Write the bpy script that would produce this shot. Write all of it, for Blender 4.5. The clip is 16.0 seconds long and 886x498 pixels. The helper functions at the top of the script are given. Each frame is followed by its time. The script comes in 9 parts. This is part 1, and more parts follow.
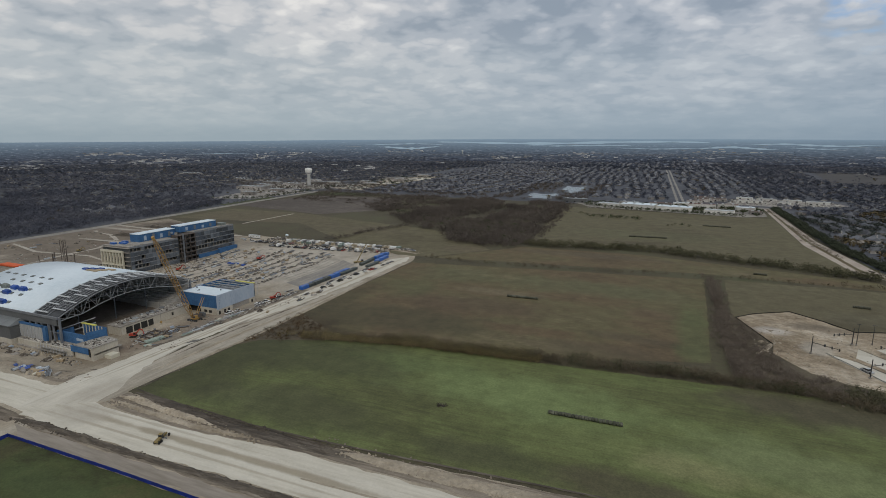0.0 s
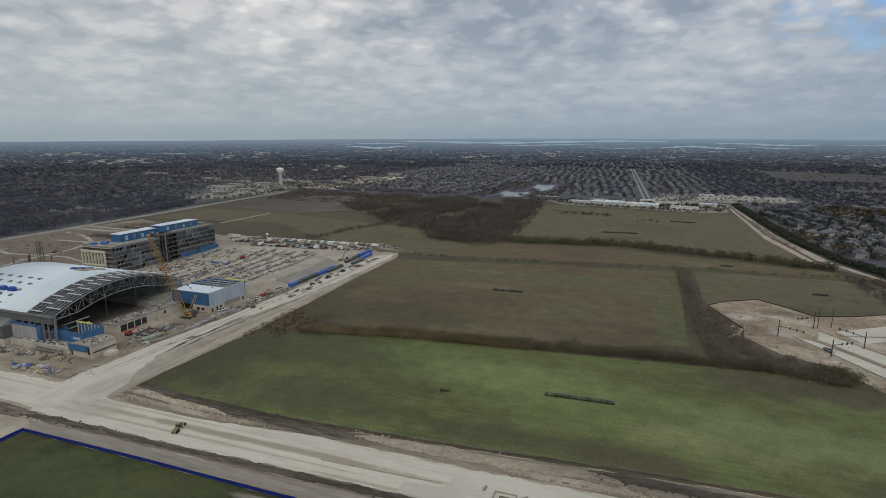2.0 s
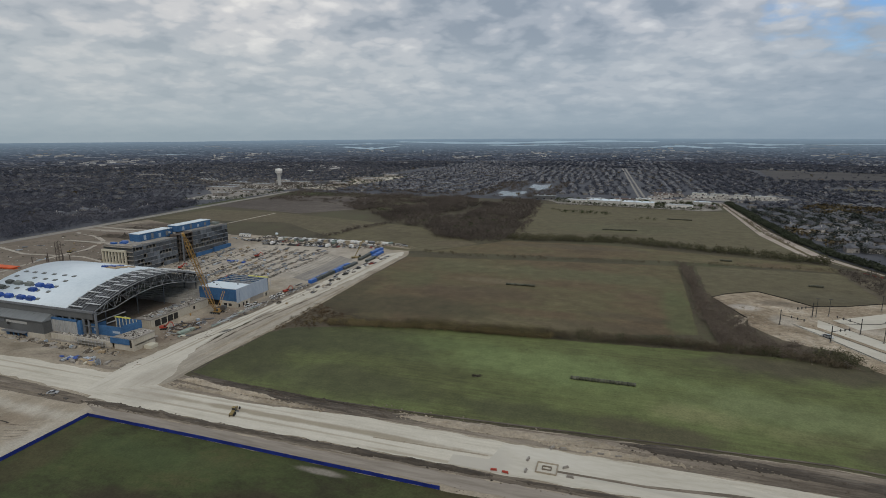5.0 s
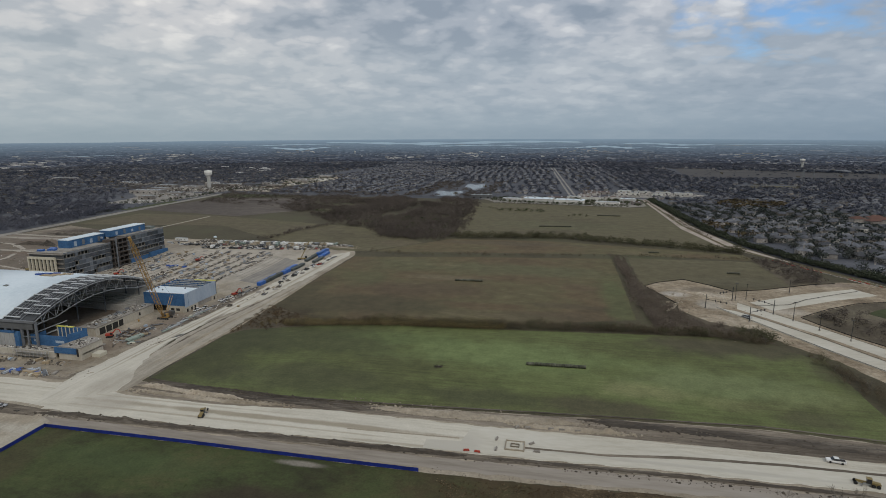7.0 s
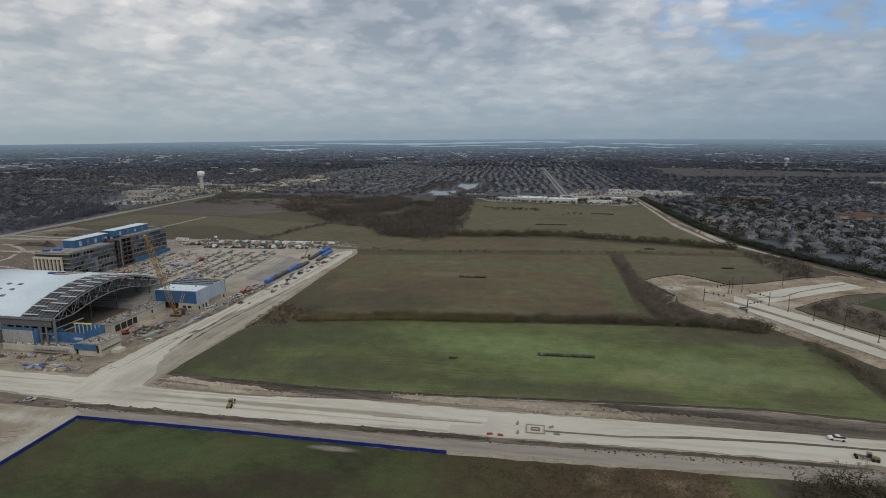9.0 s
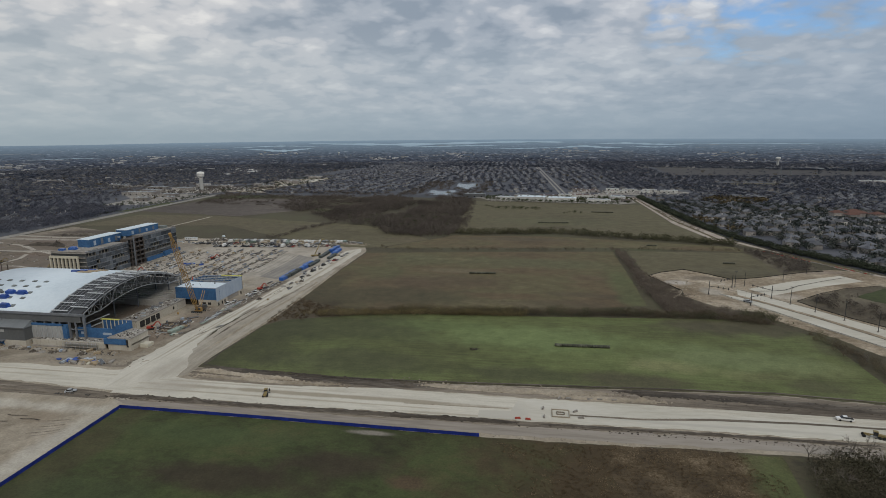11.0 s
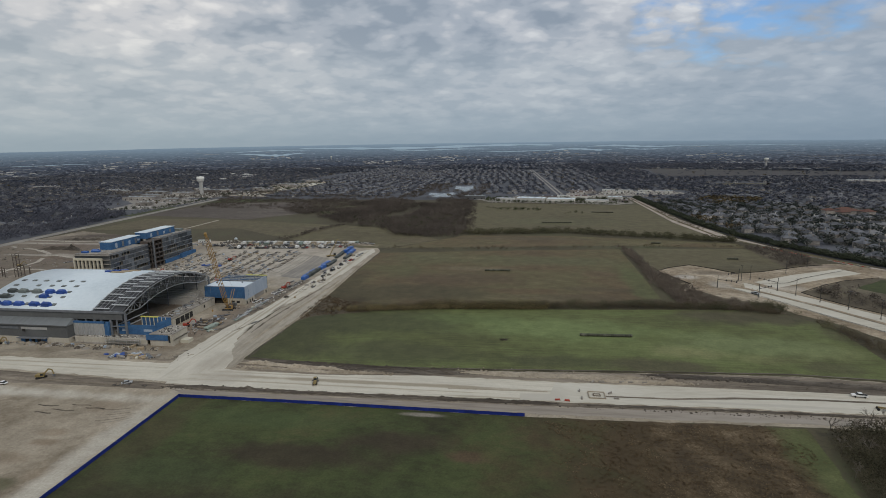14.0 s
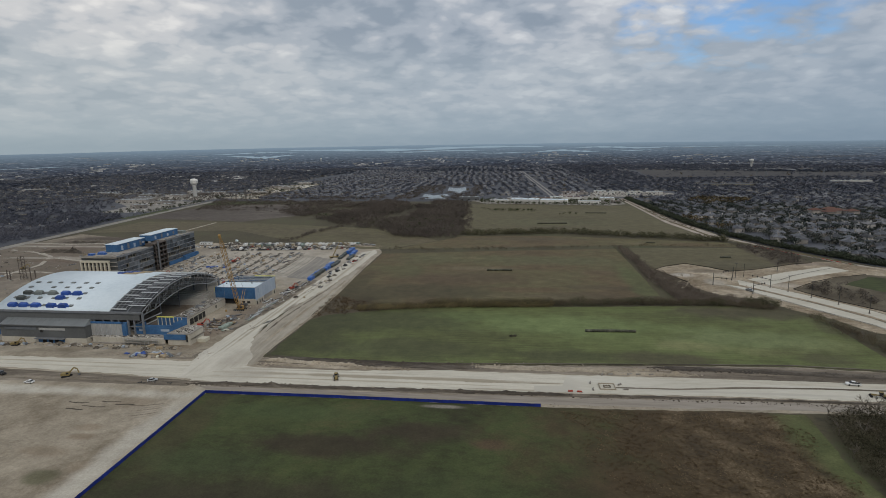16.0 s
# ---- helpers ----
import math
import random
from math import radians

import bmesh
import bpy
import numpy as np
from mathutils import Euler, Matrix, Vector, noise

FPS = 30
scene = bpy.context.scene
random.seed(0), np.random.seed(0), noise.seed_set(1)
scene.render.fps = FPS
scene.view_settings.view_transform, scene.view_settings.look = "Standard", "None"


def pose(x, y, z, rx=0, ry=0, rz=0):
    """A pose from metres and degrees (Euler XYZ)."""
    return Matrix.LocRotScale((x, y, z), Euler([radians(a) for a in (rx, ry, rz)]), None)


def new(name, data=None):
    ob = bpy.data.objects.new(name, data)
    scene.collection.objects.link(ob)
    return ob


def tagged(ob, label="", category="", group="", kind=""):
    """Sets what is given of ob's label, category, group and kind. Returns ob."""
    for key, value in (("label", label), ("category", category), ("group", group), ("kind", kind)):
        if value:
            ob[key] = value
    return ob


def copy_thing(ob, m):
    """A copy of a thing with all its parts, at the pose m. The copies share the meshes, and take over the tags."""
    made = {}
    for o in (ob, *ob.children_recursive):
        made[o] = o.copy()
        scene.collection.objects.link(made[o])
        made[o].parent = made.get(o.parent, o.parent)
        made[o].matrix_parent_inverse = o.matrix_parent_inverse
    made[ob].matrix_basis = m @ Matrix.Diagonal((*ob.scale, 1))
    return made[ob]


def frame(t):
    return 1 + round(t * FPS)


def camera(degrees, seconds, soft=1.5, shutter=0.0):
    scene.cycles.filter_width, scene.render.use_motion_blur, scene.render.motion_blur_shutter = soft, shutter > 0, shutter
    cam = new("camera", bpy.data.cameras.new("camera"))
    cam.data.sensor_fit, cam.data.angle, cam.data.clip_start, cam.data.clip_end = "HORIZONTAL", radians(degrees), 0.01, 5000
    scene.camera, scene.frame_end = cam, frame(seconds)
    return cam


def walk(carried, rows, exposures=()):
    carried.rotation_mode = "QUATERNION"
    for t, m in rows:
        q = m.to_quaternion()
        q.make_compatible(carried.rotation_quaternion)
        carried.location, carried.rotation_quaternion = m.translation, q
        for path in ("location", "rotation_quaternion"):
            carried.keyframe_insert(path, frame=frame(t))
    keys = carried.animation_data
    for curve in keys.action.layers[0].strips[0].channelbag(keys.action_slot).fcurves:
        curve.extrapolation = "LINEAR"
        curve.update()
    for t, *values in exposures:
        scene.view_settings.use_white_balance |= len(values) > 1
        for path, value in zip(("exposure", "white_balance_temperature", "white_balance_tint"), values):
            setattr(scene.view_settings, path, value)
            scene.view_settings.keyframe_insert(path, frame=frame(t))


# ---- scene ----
cam = camera(77.57, 16.0, 0.9)
walk(cam, [
    (0.0, pose(224.90, -109.94, 110.00) @ pose(0, 0, 0, 0, 0, 23.071) @ pose(0, 0, 0, 78.619) @ pose(0, 0, 0, 0, 0, 0.027)),
    (0.2, pose(224.05, -112.07, 109.98) @ pose(0, 0, 0, 0, 0, 21.770) @ pose(0, 0, 0, 78.605) @ pose(0, 0, 0, 0, 0, 0.050)),
    (0.5, pose(222.70, -115.05, 109.92) @ pose(0, 0, 0, 0, 0, 20.827) @ pose(0, 0, 0, 78.579) @ pose(0, 0, 0, 0, 0, 0.085)),
    (1.0, pose(220.31, -119.18, 109.64) @ pose(0, 0, 0, 0, 0, 20.228) @ pose(0, 0, 0, 78.594) @ pose(0, 0, 0, 0, 0, 0.073)),
    (1.5, pose(218.33, -123.32, 109.29) @ pose(0, 0, 0, 0, 0, 19.886) @ pose(0, 0, 0, 78.638) @ pose(0, 0, 0, 0, 0, 0.008)),
    (2.0, pose(215.92, -127.48, 109.86) @ pose(0, 0, 0, 0, 0, 19.574) @ pose(0, 0, 0, 78.570) @ pose(0, 0, 0, 0, 0, 0.050)),
    (2.5, pose(214.06, -131.62, 110.01) @ pose(0, 0, 0, 0, 0, 19.342) @ pose(0, 0, 0, 78.557) @ pose(0, 0, 0, 0, 0, -0.016)),
    (3.0, pose(211.84, -135.24, 110.14) @ pose(0, 0, 0, 0, 0, 19.123) @ pose(0, 0, 0, 78.553) @ pose(0, 0, 0, 0, 0, -0.066)),
    (3.5, pose(209.75, -139.07, 110.38) @ pose(0, 0, 0, 0, 0, 18.972) @ pose(0, 0, 0, 78.544) @ pose(0, 0, 0, 0, 0, -0.088)),
    (4.4, pose(205.79, -145.55, 110.51) @ pose(0, 0, 0, 0, 0, 18.680) @ pose(0, 0, 0, 78.576) @ pose(0, 0, 0, 0, 0, -0.098)),
    (5.2, pose(202.27, -151.31, 110.63) @ pose(0, 0, 0, 0, 0, 18.420) @ pose(0, 0, 0, 78.604) @ pose(0, 0, 0, 0, 0, -0.108)),
    (5.5, pose(200.95, -153.47, 110.68) @ pose(0, 0, 0, 0, 0, 18.100) @ pose(0, 0, 0, 78.614) @ pose(0, 0, 0, 0, 0, -0.111)),
    (5.8, pose(199.63, -155.63, 110.72) @ pose(0, 0, 0, 0, 0, 16.430) @ pose(0, 0, 0, 78.625) @ pose(0, 0, 0, 0, 0, -0.115)),
    (6.0, pose(198.75, -157.07, 110.75) @ pose(0, 0, 0, 0, 0, 14.681) @ pose(0, 0, 0, 78.632) @ pose(0, 0, 0, 0, 0, -0.117)),
    (6.2, pose(197.80, -158.53, 110.80) @ pose(0, 0, 0, 0, 0, 13.020) @ pose(0, 0, 0, 78.630) @ pose(0, 0, 0, 0, 0, -0.115)),
    (6.5, pose(196.32, -160.69, 110.87) @ pose(0, 0, 0, 0, 0, 12.211) @ pose(0, 0, 0, 78.626) @ pose(0, 0, 0, 0, 0, -0.113)),
    (7.0, pose(193.46, -164.09, 110.96) @ pose(0, 0, 0, 0, 0, 11.341) @ pose(0, 0, 0, 78.637) @ pose(0, 0, 0, 0, 0, -0.117)),
    (7.5, pose(190.76, -167.16, 110.98) @ pose(0, 0, 0, 0, 0, 10.878) @ pose(0, 0, 0, 78.634) @ pose(0, 0, 0, 0, 0, -0.168)),
    (8.0, pose(188.28, -170.27, 110.83) @ pose(0, 0, 0, 0, 0, 10.593) @ pose(0, 0, 0, 78.636) @ pose(0, 0, 0, 0, 0, -0.197)),
    (8.5, pose(185.15, -173.33, 110.64) @ pose(0, 0, 0, 0, 0, 10.274) @ pose(0, 0, 0, 78.618) @ pose(0, 0, 0, 0, 0, -0.222)),
    (9.0, pose(182.13, -176.19, 110.17) @ pose(0, 0, 0, 0, 0, 10.026) @ pose(0, 0, 0, 78.694) @ pose(0, 0, 0, 0, 0, -0.263)),
    (11.5, pose(166.40, -192.51, 109.73) @ pose(0, 0, 0, 0, 0, 9.097) @ pose(0, 0, 0, 78.727) @ pose(0, 0, 0, 0, 0, -0.476)),
    (12.0, pose(163.19, -195.15, 109.39) @ pose(0, 0, 0, 0, 0, 8.947) @ pose(0, 0, 0, 78.770) @ pose(0, 0, 0, 0, 0, -0.563)),
    (12.5, pose(159.75, -198.48, 109.10) @ pose(0, 0, 0, 0, 0, 8.810) @ pose(0, 0, 0, 78.845) @ pose(0, 0, 0, 0, 0, -0.595)),
    (13.0, pose(156.46, -201.79, 109.01) @ pose(0, 0, 0, 0, 0, 8.645) @ pose(0, 0, 0, 78.899) @ pose(0, 0, 0, 0, 0, -0.643)),
    (13.5, pose(152.92, -205.03, 109.07) @ pose(0, 0, 0, 0, 0, 8.402) @ pose(0, 0, 0, 78.981) @ pose(0, 0, 0, 0, 0, -0.725)),
    (14.0, pose(149.44, -208.25, 108.82) @ pose(0, 0, 0, 0, 0, 8.146) @ pose(0, 0, 0, 79.081) @ pose(0, 0, 0, 0, 0, -0.790)),
    (14.5, pose(145.99, -211.66, 109.15) @ pose(0, 0, 0, 0, 0, 7.813) @ pose(0, 0, 0, 79.127) @ pose(0, 0, 0, 0, 0, -0.710)),
    (15.0, pose(143.28, -214.57, 109.24) @ pose(0, 0, 0, 0, 0, 7.507) @ pose(0, 0, 0, 79.171) @ pose(0, 0, 0, 0, 0, -0.851)),
    (15.5, pose(140.31, -218.20, 109.79) @ pose(0, 0, 0, 0, 0, 7.176) @ pose(0, 0, 0, 79.176) @ pose(0, 0, 0, 0, 0, -0.840)),
    (16.0, pose(137.90, -220.76, 110.16) @ pose(0, 0, 0, 0, 0, 6.891) @ pose(0, 0, 0, 79.218) @ pose(0, 0, 0, 0, 0, -0.888)),
])

# ---- light ----
SUN_EL, SUN_AZ = radians(42), radians(140)
world = bpy.data.worlds.new("overcast_sky")
scene.world = world
world.use_nodes = True


def sky_nodes():
    nt = world.node_tree
    n, l = nt.nodes, nt.links
    n.clear()

    def math_node(op, a, b=None, clamp=False):
        m = n.new("ShaderNodeMath")
        m.operation, m.use_clamp = op, clamp
        for i, v in enumerate((a, b)):
            if v is None:
                continue
            if isinstance(v, (int, float)):
                m.inputs[i].default_value = v
            else:
                l.new(v, m.inputs[i])
        return m.outputs[0]

    def ramp(fac, stops):
        r = n.new("ShaderNodeValToRGB")
        r.color_ramp.interpolation = "EASE"
        while len(r.color_ramp.elements) < len(stops):
            r.color_ramp.elements.new(0.5)
        for e, (p, c) in zip(r.color_ramp.elements, stops):
            e.position, e.color = p, (*c, 1)
        l.new(fac, r.inputs[0])
        return r.outputs[0]

    def mix(fac, a, b, mode="MIX"):
        m = n.new("ShaderNodeMix")
        m.data_type, m.blend_type = "RGBA", mode
        for i, v in ((0, fac), (6, a), (7, b)):
            if isinstance(v, float):
                m.inputs[i].default_value = v
            elif isinstance(v, tuple):
                m.inputs[i].default_value = (*v, 1)
            else:
                l.new(v, m.inputs[i])
        return m.outputs[2]

    sky = n.new("ShaderNodeTexSky")
    sky.sky_type, sky.sun_disc = "NISHITA", False
    sky.sun_elevation, sky.sun_rotation = SUN_EL, SUN_AZ
    co = n.new("ShaderNodeTexCoord")
    sep = n.new("ShaderNodeSeparateXYZ")
    l.new(co.outputs["Generated"], sep.inputs[0])
    up = math_node("MAXIMUM", sep.outputs[2], 0.0)
    low = math_node("ADD", up, 0.26)
    u, v = math_node("DIVIDE", sep.outputs[0], low), math_node("DIVIDE", sep.outputs[1], low)
    flat = n.new("ShaderNodeCombineXYZ")
    l.new(u, flat.inputs[0]), l.new(v, flat.inputs[1])

    def cloud(scale, detail, rough, offset, warp=0.0):
        mp = n.new("ShaderNodeMapping")
        mp.inputs["Location"].default_value = offset
        mp.inputs["Scale"].default_value = (scale, scale, 1)
        l.new(flat.outputs[0], mp.inputs[0])
        t = n.new("ShaderNodeTexNoise")
        t.inputs["Scale"].default_value, t.inputs["Detail"].default_value = 1.0, detail
        t.inputs["Roughness"].default_value, t.inputs["Distortion"].default_value = rough, warp
        l.new(mp.outputs[0], t.inputs["Vector"])
        return t.outputs["Fac"]

    big, mid = cloud(1.3, 3, 0.5, (3.1, 0.7, 0)), cloud(5.6, 7, 0.52, (0.4, 5.3, 0), 0.12)
    puffs = [math_node("ABSOLUTE", math_node("SUBTRACT", cloud(s, 2, 0.5, o, 0.2), 0.5)) for s, o in ((4.6, (7.7, 2.2, 0)), (8.5, (1.2, 9.1, 0)))]
    puff = math_node("ADD", math_node("MULTIPLY", puffs[0], 1.5), math_node("MULTIPLY", puffs[1], 0.9))
    # billows: rounded cells, bright in the middle and dark along the seams
    bend = n.new("ShaderNodeTexNoise")
    bend.inputs["Scale"].default_value, bend.inputs["Detail"].default_value = 5.0, 4
    l.new(flat.outputs[0], bend.inputs["Vector"])
    pull = n.new("ShaderNodeVectorMath")
    pull.operation = "MULTIPLY_ADD"
    l.new(bend.outputs["Color"], pull.inputs[0])
    pull.inputs[1].default_value = (0.22, 0.22, 0)
    l.new(flat.outputs[0], pull.inputs[2])
    cell = n.new("ShaderNodeTexVoronoi")
    cell.feature = "SMOOTH_F1"
    cell.inputs["Scale"].default_value, cell.inputs["Smoothness"].default_value = 6.5, 0.6
    l.new(pull.outputs[0], cell.inputs["Vector"])
    billow = math_node("SUBTRACT", 0.40, cell.outputs["Distance"])
    lump = math_node("ADD", math_node("ADD", math_node("MULTIPLY", big, 0.46), math_node("MULTIPLY", mid, 0.46)), math_node("MULTIPLY", puff, 0.30))
    lump = math_node("ADD", lump, math_node("MULTIPLY", billow, 0.17))
    grey = ramp(lump, [(0.34, (0.235, 0.285, 0.350)), (0.46, (0.330, 0.374, 0.434)), (0.56, (0.448, 0.476, 0.520)), (0.66, (0.575, 0.595, 0.622)), (0.76, (0.70, 0.705, 0.715))])
    # thin, even stratus near the horizon
    veil = ramp(up, [(0.0, (0.225, 0.290, 0.348)), (0.035, (0.278, 0.343, 0.398)), (0.12, (0.325, 0.386, 0.436)), (0.3, (0.36, 0.405, 0.45))])
    near = ramp(up, [(0.0, (0.06, 0.06, 0.06)), (0.10, (0.50, 0.50, 0.50)), (0.20, (1, 1, 1))])
    deck = mix(near, veil, grey)
    # the deck is brighter overhead, where it is thinnest
    lift = ramp(up, [(0.38, (1, 1, 1)), (0.95, (1.35, 1.33, 1.3))])
    deck = mix(1.0, deck, lift, "MULTIPLY")
    # thinner and whiter to the west, thicker and bluer to the east
    lean = ramp(math_node("ADD", math_node("MULTIPLY", sep.outputs[0], 0.5), 0.5), [(0.1, (1.20, 1.14, 1.06)), (0.5, (1.0, 1.0, 1.0)), (0.8, (0.83, 0.87, 0.92))])
    deck = mix(1.0, deck, lean, "MULTIPLY")
    # one real gap in the deck
    gap_dir = Vector(GAP).normalized()
    off, wide, far = (n.new("ShaderNodeVectorMath") for _ in range(3))
    off.operation, wide.operation, far.operation = "SUBTRACT", "MULTIPLY", "LENGTH"
    off.inputs[1].default_value = gap_dir
    wide.inputs[1].default_value = (1, 1, 2.6)
    l.new(co.outputs["Generated"], off.inputs[0])
    l.new(off.outputs[0], wide.inputs[0])
    l.new(wide.outputs[0], far.inputs[0])
    nearness = math_node("SUBTRACT", 1.0, math_node("MULTIPLY", far.outputs["Value"], 4.5), True)
    hole = math_node("SUBTRACT", math_node("ADD", nearness, math_node("MULTIPLY", math_node("SUBTRACT", 0.52, mid), 3.6)), 0.36)
    hole = math_node("MULTIPLY", math_node("MULTIPLY", hole, 1.15, True), math_node("MULTIPLY", nearness, 3.0, True))
    blue = mix(1.0, sky.outputs[0], (0.075, 0.098, 0.125), "MULTIPLY")
    deck = mix(math_node("MULTIPLY", hole, 0.95), deck, blue)
    bg = n.new("ShaderNodeBackground")
    bg.inputs["Strength"].default_value = SKY
    l.new(deck, bg.inputs["Color"])
    out = n.new("ShaderNodeOutputWorld")
    l.new(bg.outputs[0], out.inputs[0])


SKY = 1.13
GAP = (0.335, 0.93, 0.182)
sky_nodes()
sun = new("sun", bpy.data.lights.new("sun", "SUN"))
sun.data.energy, sun.data.angle, sun.data.color = 1.3, radians(14), (1.0, 0.925, 0.79)
sun.rotation_euler = (Vector((math.sin(SUN_AZ) * math.cos(SUN_EL), math.cos(SUN_AZ) * math.cos(SUN_EL), math.sin(SUN_EL)))).to_track_quat("Z", "Y").to_euler()

# ---- materials ----


def surface(name, colours, scale=1.0, fine=8.0, rough=0.9, bump=0.0, metal=0.0, vary=0.0, island=0.0, spec=0.3, stretch=None, local=False, spread=0.28, fw=0.45, patches=(), wide=None, grit=0.0):
    """Two noise scales mix two or three colours; vary shifts the value object by object, island piece by piece.
    patches: soft stains and painted sunlit spots x, y, half lengths, colour, strength; wide: stretch of the large scale
    alone; grit: fine uneven value."""
    m = bpy.data.materials.new(name)
    m.use_nodes = True
    n, l = m.node_tree.nodes, m.node_tree.links
    b = n["Principled BSDF"]
    b.inputs["Roughness"].default_value, b.inputs["Metallic"].default_value = rough, metal
    b.inputs["Specular IOR Level"].default_value = spec
    if local:
        src = n.new("ShaderNodeTexCoord").outputs["Object"]
    else:
        src = n.new("ShaderNodeNewGeometry").outputs["Position"]
    mp = n.new("ShaderNodeMapping")
    if stretch:
        mp.inputs["Scale"].default_value = stretch
    l.new(src, mp.inputs[0])

    mp2 = mp
    if wide:
        mp2 = n.new("ShaderNodeMapping")
        mp2.inputs["Scale"].default_value = wide
        l.new(src, mp2.inputs[0])

    def noise_at(s, detail, rgh=0.55, mp=mp):
        t = n.new("ShaderNodeTexNoise")
        t.inputs["Scale"].default_value, t.inputs["Detail"].default_value, t.inputs["Roughness"].default_value = s, detail, rgh
        l.new(mp.outputs[0], t.inputs["Vector"])
        return t.outputs["Fac"]

    big, small = noise_at(scale, 4, 0.55, mp2), noise_at(fine, 5, 0.65)
    add = n.new("ShaderNodeMath")
    add.operation = "MULTIPLY_ADD"
    l.new(small, add.inputs[0])
    add.inputs[1].default_value = fw
    half = n.new("ShaderNodeMath")
    half.operation = "MULTIPLY"
    l.new(big, half.inputs[0])
    half.inputs[1].default_value = 1 - fw
    l.new(half.outputs[0], add.inputs[2])
    r = n.new("ShaderNodeValToRGB")
    el = r.color_ramp.elements
    while len(el) < len(colours):
        el.new(0.5)
    for i, c in enumerate(colours):
        el[i].position = 0.5 - spread / 2 + spread * i / max(1, len(colours) - 1)
        el[i].color = (*c, 1)
    l.new(add.outputs[0], r.inputs[0])
    col = r.outputs[0]
    if patches:
        wob = n.new("ShaderNodeTexNoise")
        wob.inputs["Scale"].default_value, wob.inputs["Detail"].default_value, wob.inputs["Roughness"].default_value = 0.06, 5, 0.62
        l.new(src, wob.inputs["Vector"])
    for px, py, rx, ry, tint, amount in patches:
        sub = n.new("ShaderNodeMapping")
        sub.vector_type = "TEXTURE"
        sub.inputs["Location"].default_value, sub.inputs["Scale"].default_value = (px, py, 0), (rx, ry, 400)
        l.new(src, sub.inputs[0])
        ln = n.new("ShaderNodeVectorMath")
        ln.operation = "LENGTH"
        l.new(sub.outputs[0], ln.inputs[0])
        jag = n.new("ShaderNodeMath")
        jag.operation = "MULTIPLY_ADD"
        l.new(wob.outputs["Fac"], jag.inputs[0])
        jag.inputs[1].default_value = 1.5
        l.new(ln.outputs["Value"], jag.inputs[2])
        mr = n.new("ShaderNodeMapRange")
        mr.interpolation_type = "SMOOTHSTEP"
        mr.inputs["From Min"].default_value, mr.inputs["From Max"].default_value = 1.2, 2.05
        mr.inputs["To Min"].default_value, mr.inputs["To Max"].default_value = amount, 0.0
        l.new(jag.outputs[0], mr.inputs["Value"])
        mx = n.new("ShaderNodeMix")
        mx.data_type = "RGBA"
        l.new(mr.outputs[0], mx.inputs[0])
        l.new(col, mx.inputs[6])
        mx.inputs[7].default_value = (*tint, 1)
        col = mx.outputs[2]
    if grit:
        gain = None
        for s, d, k in ((1.1, 4, 1.3), (0.09, 7, 1.6)):
            tx = n.new("ShaderNodeTexNoise")
            tx.inputs["Scale"].default_value, tx.inputs["Detail"].default_value, tx.inputs["Roughness"].default_value = s, d, 0.75
            l.new(src, tx.inputs["Vector"])
            mr = n.new("ShaderNodeMapRange")
            mr.inputs["From Min"].default_value, mr.inputs["From Max"].default_value = 0.3, 0.7
            mr.inputs["To Min"].default_value, mr.inputs["To Max"].default_value = 1 - grit * k, 1 + grit * k
            l.new(tx.outputs["Fac"], mr.inputs["Value"])
            hs = n.new("ShaderNodeHueSaturation")
            l.new(mr.outputs[0], hs.inputs["Value"])
            l.new(col, hs.inputs["Color"])
            col = hs.outputs[0]
    for amount, node, sock in ((vary, "ShaderNodeObjectInfo", "Random"), (island, "ShaderNodeNewGeometry", "Random Per Island")):
        if amount:
            o = n.new(node)
            mr = n.new("ShaderNodeMapRange")
            mr.inputs["To Min"].default_value, mr.inputs["To Max"].default_value = 1 - amount, 1 + amount
            l.new(o.outputs[sock], mr.inputs["Value"])
            hs = n.new("ShaderNodeHueSaturation")
            l.new(mr.outputs[0], hs.inputs["Value"])
            l.new(col, hs.inputs["Color"])
            col = hs.outputs[0]
    l.new(col, b.inputs["Base Color"])
    if bump:
        bp = n.new("ShaderNodeBump")
        bp.inputs["Strength"].default_value, bp.inputs["Distance"].default_value = 0.6, bump
        l.new(add.outputs[0], bp.inputs["Height"])
        l.new(bp.outputs[0], b.inputs["Normal"])
    return m


def plain(name, c, rough=0.6, metal=0.0, spec=0.4, dirt=0.18):
    d = tuple(v * (1 - dirt) for v in c)
    return surface(name, [d, c], 0.35, 3.0, rough, 0.0, metal, vary=0.08, spec=spec, local=True)


